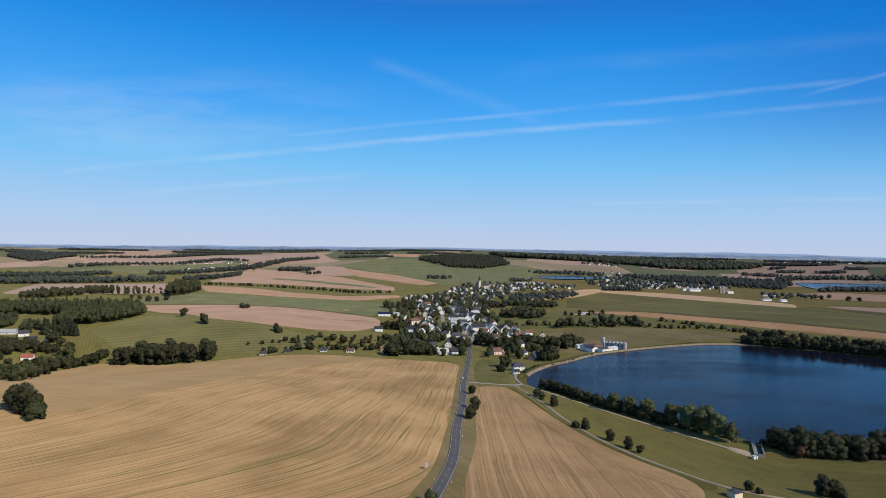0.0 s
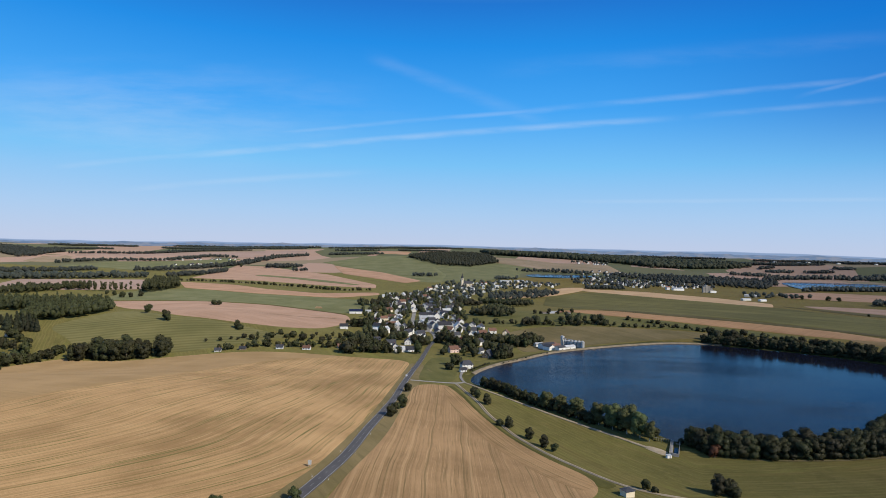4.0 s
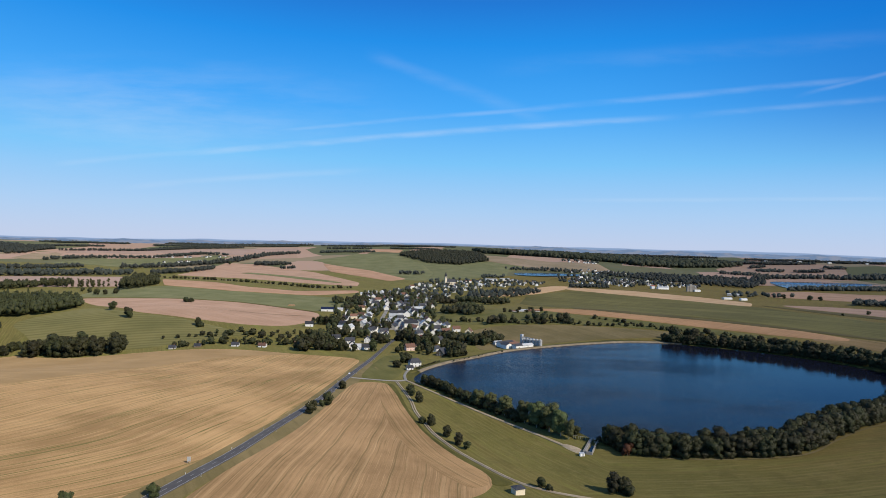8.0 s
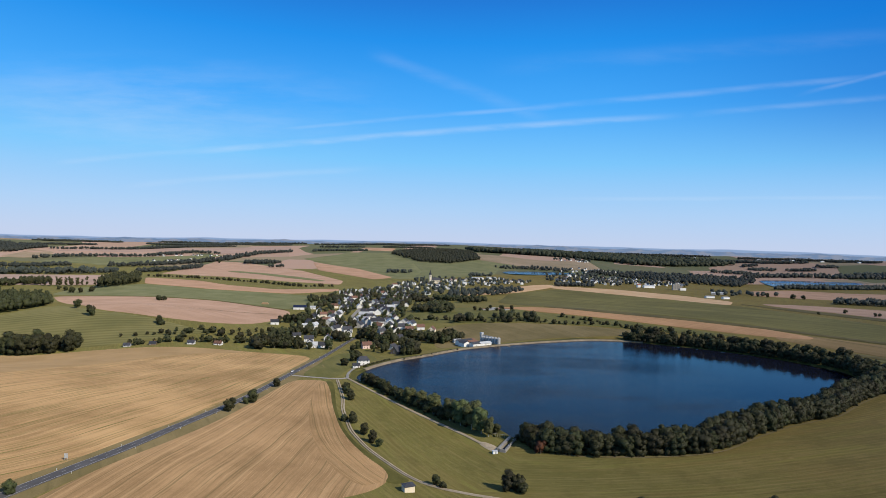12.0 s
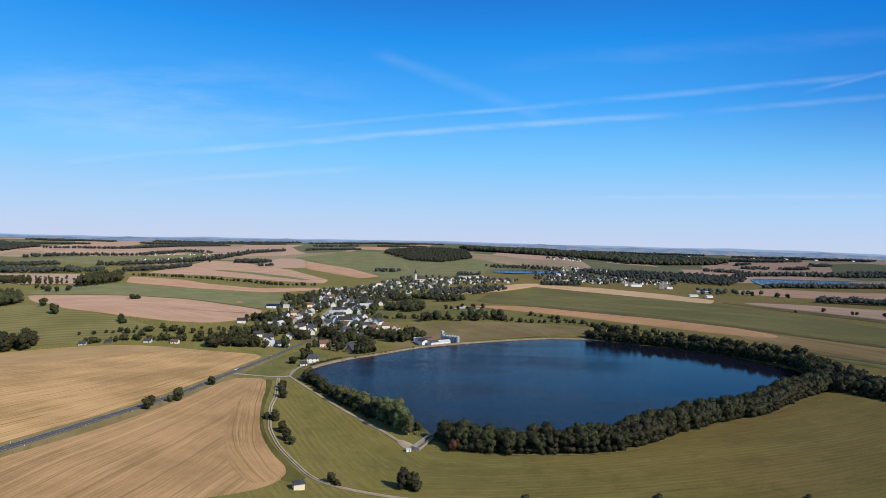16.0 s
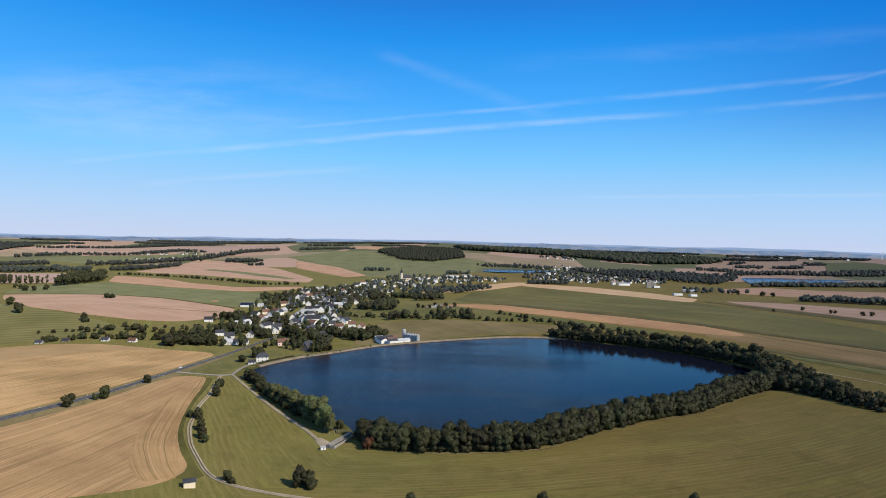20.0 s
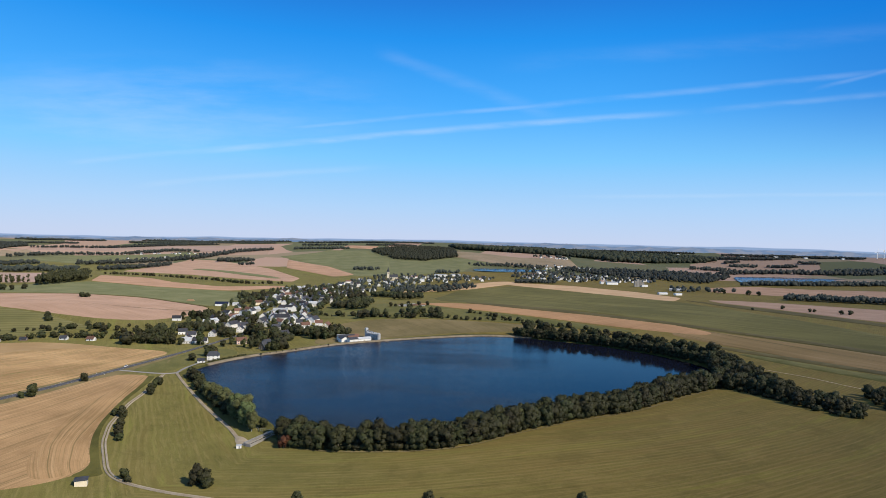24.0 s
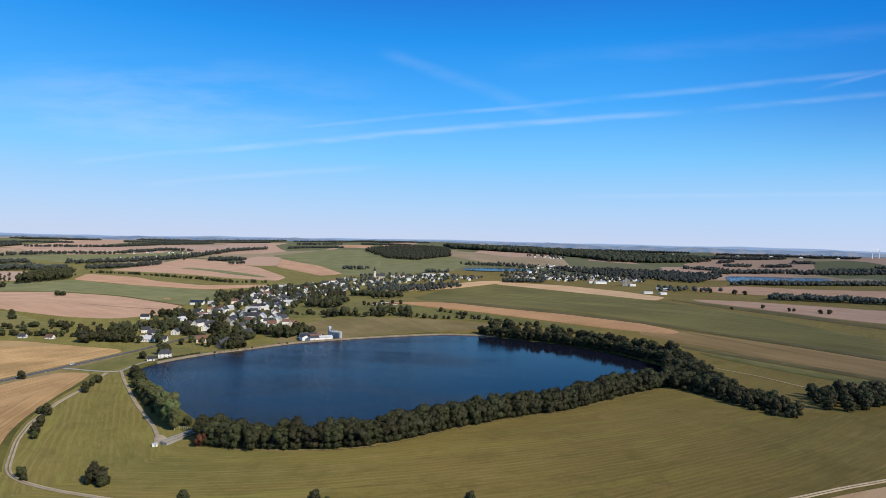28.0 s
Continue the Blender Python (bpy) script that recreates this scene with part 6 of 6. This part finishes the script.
# ---- the church and the farther places ----
def church(x, y, turn):
    base = new("church")
    base.matrix_basis = pose(*spot(x, y), height(*spot(x, y)), 0, 0, turn) @ Matrix.Diagonal((1.2, 1.2, 1.28, 1))
    tagged(base, "cream village church with a square tower and dark spire", "church")
    part("nave", gabled_bm(26, 12, 9, 7), M_STUCCO, base).matrix_basis = pose(17, 0, 0)
    part("nave_roof", roof_bm(26, 12, 9, 7), M_SLATE, base).matrix_basis = pose(17, 0, 0)
    part("tower", box_bm(6.4, 6.4, 24, 0.05), M_STUCCO, base)
    bm = bmesh.new()
    prof = [(5.2, 24), (3.6, 26), (3.9, 28), (2.0, 30.5), (1.4, 32), (1.5, 33), (0.25, 38)]
    rings = [[bm.verts.new((math.cos(k * 0.7854) * r, math.sin(k * 0.7854) * r, z)) for k in range(8)] for r, z in prof]
    for q, w2 in zip(rings, rings[1:]):
        for k in range(8):
            bm.faces.new((q[k], q[(k + 1) % 8], w2[(k + 1) % 8], w2[k]))
    part("spire", bm, M_SLATE, base)
    for ang in (0, 90, 180, 270):
        child("belfry_opening", PANE, base, pose(0, 0, 0, 0, 0, ang) @ pose(0, -3.5, 19) @ Matrix.Diagonal((1.5, 1, 2.2, 1)))
    for k in range(5):
        for s in (-1, 1):
            child("nave_window", PANE, base, pose(8 + k * 4.5, s * 6.0, 2.5) @ Matrix.Diagonal((1.2, 1, 3.2, 1)))
    KEEP.append((x, y))


church(97, 1565, 20)


def settlement(poly, n, seed, place, group, gap=13):
    rng = random.Random(seed)
    xs, ys, got = [p[0] for p in poly], [p[1] for p in poly], 0
    for _ in range(3000):
        x, y = rng.uniform(min(xs), max(xs)), rng.uniform(min(ys), max(ys))
        if signed_inside(poly, [x], [y])[0] < 0 or any((x - a) ** 2 + (y - b) ** 2 < gap * gap for a, b in KEEP):
            continue
        house(x, y, rng.uniform(10, 17), rng.uniform(8, 10.5), rng.uniform(4.5, 6.8), rng.choice([70, 80, 95, 105, 20, 150]), rng.choice("wwwwwwg"), rng.choice("ssssssbmmss"), place=place, detail=0, group=group)
        got += 1
        if got == n:
            return


settlement([(0, 1180), (80, 1180), (150, 1330), (190, 1480), (260, 1560), (240, 1700), (60, 1680), (20, 1480), (-20, 1300)], 55, 61, "in the church village", "church village houses")
settlement([(200, 1500), (330, 1600), (400, 1720), (300, 1800), (190, 1750)], 26, 62, "in the church village", "church village houses")
settlement([(470, 1800), (640, 1720), (700, 1800), (860, 1800), (900, 1950), (760, 2060), (600, 2120), (520, 2020)], 95, 63, "in the far town", "far town houses", 13)
settlement([(640, 2720), (780, 2690), (820, 2800), (700, 2840)], 12, 64, "on the far hillside", "hillside houses", 17)
settlement([(560, 2250), (760, 2200), (820, 2330), (640, 2400)], 26, 65, "in the far town", "far town houses", 17)
settlement([(-1100, 2420), (-850, 2560), (-840, 2610), (-1110, 2480)], 12, 66, "in a far hamlet", "far hamlet houses", 18)
settlement([(-950, 2180), (-820, 2280), (-830, 2330), (-960, 2240)], 6, 67, "in a far hamlet", "far hamlet houses", 18)
for x, y, w, d, e, turn, wall, roof in ((230, 1740, 46, 18, 8, 8, "w", "m"), (275, 1790, 40, 16, 7, 6, "w", "m"), (160, 1660, 24, 12, 7, 10, "w", "r"), (716, 1700, 44, 18, 8, 5, "w", "m"), (690, 1708, 14, 14, 11, 5, "w", "r"), (742, 1370, 30, 12, 5, 12, "w", "m"), (770, 1352, 22, 12, 5, 12, "w", "m"), (1180, 1160, 22, 10, 5, 10, "w", "m"), (1350, 1155, 14, 9, 5, 10, "w", "b"), (820, 1500, 40, 16, 6, -20, "g", "m"), (860, 1560, 30, 14, 6, -20, "g", "s")):
    house(x, y, w, d, e, turn, wall, roof, "warehouse", "on the edge of the town", detail=0, steep=0.35, group="warehouses", chimneys=0)
for x, y, w, turn in ((2050, 3650, 40, 10), (2170, 3600, 30, 20), (2260, 3660, 50, 5), (2380, 3560, 34, 0), (2470, 3600, 44, 12), (2560, 3500, 30, 8), (1700, 3760, 40, 6), (1520, 3800, 32, 0)):
    house(x, y, w * 0.6, 12, 5, turn, "w", "m", "factory_hall", "in a far town", detail=0, steep=0.3, group="far factory halls", chimneys=0)
works = new("grain_works")
works.matrix_basis = pose(*spot(772, 1640), height(*spot(772, 1640))) @ Matrix.Diagonal((1.05, 1.05, 1.12, 1))
tagged(works, "tall pale concrete grain works with four towers", "factory")
for k, (dx, w2, h2) in enumerate(((-12, 8, 20), (-3, 8, 25), (6, 9, 22), (15, 8, 15))):
    part("bin", box_bm(w2, 10, h2, 0.1), M_CONCRETE, works).matrix_basis = pose(dx, 0, 0)
part("annex", box_bm(22, 12, 7, 0.1), M_WHITE, works).matrix_basis = pose(20, -4, 0)
for k, (x, y, w, d) in enumerate(((198, 846, 14, 6), (210, 850, 12, 5), (221, 842, 10, 6), (205, 858, 14, 5), (190, 852, 8, 5))):
    house(x, y, w, d, 2.4, 12, "t" if k % 2 else "g", "b" if k % 3 else "m", "shed", "in a yard among bushes", detail=0, steep=0.3, group="yard sheds", chimneys=0)

for x, y, tall in ((183, 846, 6), (193, 838, 7), (206, 836, 6), (216, 856, 7), (228, 848, 8), (200, 868, 7), (176, 852, 8), (214, 868, 6)):
    plant("mid", x, y, tall, "dark green tree round the yard sheds", "trees round the yard")
# gardens: trees among the houses
GARDEN = ["mid", "mid2", "mid3", "mid", "hedge"]
for x, y, n, r in ((-51, 596, 3, 8), (-38, 592, 4, 8), (-46, 574, 5, 8), (-29, 582, 7, 8), (-18, 584, 5, 6), (-10, 578, 3, 5), (-24, 604, 5, 9), (5, 573, 1, 3), (24, 576, 1, 2), (-29, 672, 4, 10), (-66, 759, 6, 14), (-53, 778, 6, 12), (-26, 747, 5, 10), (13, 725, 5, 10), (29, 630, 2, 4), (44, 650, 5, 9), (64, 640, 5, 10), (71, 606, 4, 7), (58, 514, 2, 3), (91, 655, 5, 10), (98, 556, 5, 8), (121, 632, 8, 11), (134, 642, 6, 8)):
    for k in range(n):
        px, py = off_road(x + random.uniform(-r, r), y + random.uniform(-r, r), 7)
        plant(random.choice(GARDEN), px, py, random.uniform(8.5, 14.5), "dark green garden tree at the village edge", "village trees")
settlement([(-40, 690), (20, 700), (100, 690), (85, 790), (70, 900), (80, 1150), (0, 1260), (-55, 1180), (-50, 900), (-45, 780)], 64, 68, "in the village", "village houses", 9)
VILLAGE = [(-60, 640), (0, 640), (110, 690), (90, 790), (80, 900), (90, 1180), (10, 1290), (-70, 1200), (-90, 980), (-70, 860), (-50, 760)]
wood("village_trees", VILLAGE, 20, 10, "dark green garden trees between the village houses", 0.0, 23, M_LEAF, 150, 1.4, 3.6, 7.0)
for k, (x, y, r) in enumerate(((92, 613, 6), (82, 1121, 16), (97, 1056, 13), (-60, 1026, 16), (-89, 1018, 11), (103, 885, 14), (124, 918, 16), (127, 640, 13), (141, 652, 11), (105, 650, 11), (77, 629, 9), (17, 644, 9), (-47, 630, 9), (-18, 681, 13), (150, 756, 9), (166, 767, 10), (217, 769, 11), (240, 758, 10), (205, 775, 8), (177, 1047, 15), (135, 1115, 20), (175, 1105, 18), (196, 1095, 12), (130, 850, 12), (110, 870, 14))):
    ring = [(x + r * 1.25 * math.cos(a) * (1 + 0.2 * math.sin(a * 3 + k)), y + r * math.sin(a)) for a in np.linspace(0, 6.283, 12)[:-1]]
    wood("copse", ring, 7.5, 11.5, "copse of dark green trees at the village", 0.0, 80 + k, M_LEAF, 105, 1.75, 4.0, 6.0)
along([(67, 484), (70, 494), (76, 506), (84, 518)], 1.6, 0.2, ["hedge"], 1.3, 1.8, "garden hedge of the lakeside house", "clipped dark hedge between house and dam", seed=94)
for x, y, tall in ((47, 586, 9), (50, 600, 11), (66, 590, 10), (72, 596, 9), (73, 578, 7), (93, 577, 12), (97, 570, 11), (64, 572, 9), (74, 564, 10), (76, 576, 11), (101, 552, 13), (104, 560, 11), (95, 549, 9), (62, 606, 11), (70, 604, 12), (44, 572, 8)):
    plant(random.choice(GARDEN[:4]), x, y, tall, "dark green garden tree at the village entrance", "village trees")
plant("mid3", 53, 513, 11, "dark tree on the village green")
plant("mid", 50, 490, 8, "dark tree on the village green")
plant("mid", 48, 494, 7, "dark tree on the village green")
along([(96, 521), (118, 544), (149, 580), (165, 592)], 6.5, 0.6, ["hedge", "bush"], 0.7, 1.7, "bushes along the dam", "low dark bush on the stone dam", seed=95)
wood("garden_trees", [(0, 1180), (80, 1180), (150, 1330), (190, 1480), (330, 1600), (400, 1720), (300, 1800), (60, 1700), (20, 1480), (-20, 1300)], 25, 9.5, "dark garden trees between the church village houses", 0.1, 71, None, 34, 3.2, 5.0)
wood("garden_trees", [(440, 1780), (640, 1700), (700, 1780), (880, 1780), (920, 1960), (760, 2080), (600, 2140), (480, 2040)], 34, 8, "dark garden trees between the far town houses", 0.1, 72, None, 32, 3.6, 6.0)
wood("pond_trees", [(330, 2250), (460, 2260), (580, 2220), (620, 2300), (480, 2340), (330, 2300)], 17, 12, "dark trees behind the pond", 0.2, 73, None, 30, 4, 6.5)
wood("pond_trees", [(200, 1900), (280, 1930), (300, 1900), (220, 1860)], 14, 6, "dark trees before the pond", 0.2, 74, None, 30, 4, 6.0)
wood("town_trees", [(590, 1960), (640, 2060), (700, 2180), (640, 2200), (610, 2060)], 17, 8, "dark trees between the church village and the far town", 0.1, 76, None, 34, 3.4, 5.5)
wood("village_trees", [(-40, 860), (70, 860), (90, 1180), (10, 1290), (-70, 1200), (-80, 980)], 30, 12, "tall dark trees in the upper village", 0.0, 24, M_LEAF, 120, 1.7, 4.4, 7.0)
wood("hill_trees", [(630, 2730), (700, 2760), (790, 2690), (840, 2790), (760, 2860), (650, 2820)], 30, 12, "dark trees round the hillside houses", 0.0, 77, None, 40, 3.4, 6.0)
wood("yard_trees", [(780, 1420), (850, 1440), (960, 1460), (900, 1560), (820, 1540)], 24, 11, "dark trees by the warehouses", 0.1, 75, None, 30, 3.6, 5.5)


# ---- small things ----
def slab(name, a, b, wide, z0, z1, mat, parent, label=""):
    """An upright slab between two places of the plan, in world metres under a parent at the origin."""
    p, q = Vector(spot(*a)), Vector(spot(*b))
    mid, d = (p + q) / 2, q - p
    ob = part(name, box_bm(d.length, wide, z1 - z0, 0.04), mat, parent, label)
    ob.matrix_basis = pose(mid.x, mid.y, z0, 0, 0, math.degrees(math.atan2(d.y, d.x)))
    return ob


spill = new("spillway")
tagged(spill, "concrete lake spillway with side walls and steel railing", "spillway")
slab("walkway", (167, 319), (159, 300), 2.3, -0.8, 1.7, M_CONCRETE, spill, "pale concrete walkway along the channel")
slab("side_wall", (170.4, 317.4), (162.4, 298.4), 0.45, -0.8, 1.5, M_CONCRETE, spill)
slab("channel_bed", (168.8, 317), (160.9, 299), 2.6, -0.9, 0.25, M_WATER, spill, "dark shallow water in the channel")
slab("weir_sill", (167.6, 315.6), (170, 314.6), 0.9, -0.8, 1.1, M_CONCRETE, spill)
slab("end_wall", (159.6, 299.6), (162.4, 298.4), 0.5, -0.8, 1.5, M_CONCRETE, spill)
for a, b in (((167.4, 318.8), (159.4, 299.8)), ((170.4, 317.4), (162.4, 298.4)), ((166.5, 319), (158, 321.5))):
    slab("rail", a, b, 0.12, 2.55, 2.67, M_STEEL, spill)
    for k in range(8):
        x, y = spot(a[0] + (b[0] - a[0]) * k / 7, a[1] + (b[1] - a[1]) * k / 7)
        part("rail_post", box_bm(0.12, 0.12, 2.2), M_STEEL, spill).matrix_basis = pose(x, y, 0.4)
drape("gravel_yard", [(150, 313), (153, 313), (158, 307), (159, 302), (157, 301), (154, 304)], M_GRAVEL, 0.5, 5, "trodden gravel yard beside the spillway", "yard")
gauge = new("gauge_cabin")
gauge.matrix_basis = pose(*spot(157, 297.5), height(*spot(157, 297.5)), 0, 0, 15)
tagged(gauge, "small white gauge cabin beside the spillway", "cabin")
part("wall", box_bm(3.4, 2.2, 2.0, 0.05), M_WHITE, gauge)
part("roof", box_bm(3.8, 2.6, 0.2, 0.04), M_SHEET, gauge).matrix_basis = pose(0, 0, 2.0)
part("door", box_bm(0.9, 0.06, 1.8), M_STEEL, gauge).matrix_basis = pose(0.4, -1.12, 0.05)

jetty = new("jetty")
jetty.matrix_basis = pose(*spot(196.5, 604), 0.0, 0, 0, -58)
tagged(jetty, "short weathered wooden jetty at the dam", "jetty")
for k in range(9):
    part("plank", box_bm(0.85, 2.2, 0.08), M_WOOD, jetty).matrix_basis = pose(k * 0.9 - 2.0, 0, 0.55)
for x in (-1.8, 1.8, 5.4):
    for y in (-0.9, 0.9):
        part("post", box_bm(0.18, 0.18, 1.8), M_WOOD, jetty).matrix_basis = pose(x, y, -1.2)

sign = new("road_sign")
sign.matrix_basis = pose(*spot(-4.5, 212), height(*spot(-4.5, 212)), 0, 0, 6)
tagged(sign, "grey-backed road sign board on two steel posts", "sign")
part("board", box_bm(1.8, 0.08, 2.4, 0.02), M_GREY, sign).matrix_basis = pose(0, 0, 1.3)
part("sign_face", box_bm(1.7, 0.03, 2.3), M_BLUE, sign).matrix_basis = pose(0, 0.07, 1.35)
for x in (-0.65, 0.65):
    part("post", box_bm(0.12, 0.12, 3.3), M_STEEL, sign).matrix_basis = pose(x, -0.1, -0.2)

first = None
for k in range(0, len(ROAD_LINE) - 1, 9):
    p, n = ROAD_LINE[k], normals(ROAD_LINE)[k]
    if p.y > 560 or p.y < 150:
        continue
    for s in (-1, 1):
        q = p + n * (s * 2.9)
        m = pose(*spot(q.x, q.y), height(*spot(q.x, q.y)) - 0.1)
        if first is None:
            first = new("marker_post")
            tagged(first, "white plastic roadside marker post with black band", "post", "marker posts along the road")
            part("shaft", box_bm(0.22, 0.16, 1.2, 0.03), M_FRAME, first)
            part("band", box_bm(0.24, 0.18, 0.22), M_RUBBER, first).matrix_basis = pose(0, 0, 0.8)
            first.matrix_basis = m
        else:
            copy_thing(first, m)


def car(x, y, turn, paint, label):
    base = new("car")
    base.matrix_basis = pose(*spot(x, y), height(*spot(x, y)) + 0.62, 0, 0, turn)
    tagged(base, label, "car")
    bm = bmesh.new()
    prof = [(-2.15, 0.32), (-2.2, 0.75), (-1.95, 0.95), (1.0, 0.98), (2.05, 0.82), (2.2, 0.55), (2.15, 0.3)]
    sides = [[bm.verts.new((px, s * 0.88, pz)) for px, pz in prof] for s in (-1, 1)]
    bm.faces.new(sides[0])
    bm.faces.new(sides[1][::-1])
    for k in range(len(prof)):
        j = (k + 1) % len(prof)
        bm.faces.new((sides[0][k], sides[1][k], sides[1][j], sides[0][j]))
    bmesh.ops.recalc_face_normals(bm, faces=bm.faces[:])
    body = part("body", bm, paint, base)
    bm = bmesh.new()
    prof = [(-1.85, 0.95), (-1.35, 1.43), (0.15, 1.46), (0.95, 0.98)]
    sides = [[bm.verts.new((px, s * (0.84 if pz < 1 else 0.66), pz)) for px, pz in prof] for s in (-1, 1)]
    bm.faces.new(sides[0])
    bm.faces.new(sides[1][::-1])
    for k in range(3):
        bm.faces.new((sides[0][k], sides[1][k], sides[1][k + 1], sides[0][k + 1]))
    bmesh.ops.recalc_face_normals(bm, faces=bm.faces[:])
    part("cabin_glass", bm, M_GLASS, base)
    part("roof", box_bm(1.5, 1.3, 0.04, 0.015), paint, base).matrix_basis = pose(-0.6, 0, 1.45)
    for wx in (-1.35, 1.35):
        for wy in (-0.8, 0.8):
            bm = bmesh.new()
            bmesh.ops.create_cone(bm, cap_ends=True, segments=16, radius1=0.32, radius2=0.32, depth=0.22, matrix=Matrix.Rotation(radians(90), 4, "X"))
            w = part("wheel", bm, M_RUBBER, base)
            w.matrix_basis = pose(wx, wy, 0.32)
            bm = bmesh.new()
            bmesh.ops.create_cone(bm, cap_ends=True, segments=12, radius1=0.19, radius2=0.19, depth=0.25, matrix=Matrix.Rotation(radians(90), 4, "X"))
            part("rim", bm, M_STEEL, w)
    for s in (-0.6, 0.6):
        part("headlight", box_bm(0.06, 0.35, 0.16), M_FRAME, base).matrix_basis = pose(2.16, s, 0.58)


car(16.6, 452, 268, M_CARPAINT, "white compact car driving on the country road")

stack = new("straw_stack")
stack.matrix_basis = pose(*spot(-152, 949), height(*spot(-152, 949)) + 0.2, 0, 0, 10)
tagged(stack, "stack of pale straw bales at the field edge", "straw bales")
for k in range(3):
    for j in range(7 - k):
        part("bale", box_bm(2.3, 2.2, 1.3, 0.12), M_STRAW, stack).matrix_basis = pose((j - (6 - k) / 2) * 2.4, 0, k * 1.28)


def turbine(x, y, tall, spin):
    base = new("wind_turbine")
    base.matrix_basis = pose(*spot(x, y), height(*spot(x, y)))
    tagged(base, "white three-bladed wind turbine on the horizon", "wind turbine", "wind turbines")
    bm = bmesh.new()
    bmesh.ops.create_cone(bm, cap_ends=True, segments=12, radius1=2.4, radius2=1.3, depth=tall, matrix=Matrix.Translation((0, 0, tall / 2)))
    part("tower", bm, M_FRAME, base)
    part("nacelle", box_bm(3, 7, 3, 0.4), M_FRAME, base).matrix_basis = pose(0, 0, tall - 1)
    for k in range(3):
        bm = bmesh.new()
        vs = [bm.verts.new(v) for v in ((-0.4, 0, 0), (1.6, 0.3, 4), (0.3, 0.1, tall * 0.5), (-0.3, -0.1, tall * 0.5), (-1.0, -0.3, 4))]
        top = [bm.verts.new(v.co + Vector((0, 0.5, 0))) for v in vs]
        bm.faces.new(vs[::-1])
        bm.faces.new(top)
        for a in range(5):
            bm.faces.new((vs[a], vs[(a + 1) % 5], top[(a + 1) % 5], top[a]))
        part("blade", bm, M_FRAME, base).matrix_basis = pose(0, -4.2, tall + 0.5, 0, spin + 120 * k, 0)


for x, y, tall, spin in ((2830, 3600, 46, 10), (2900, 3640, 52, 50), (2960, 3650, 44, 80), (3070, 3700, 52, 25)):
    turbine(x, y, tall, spin)
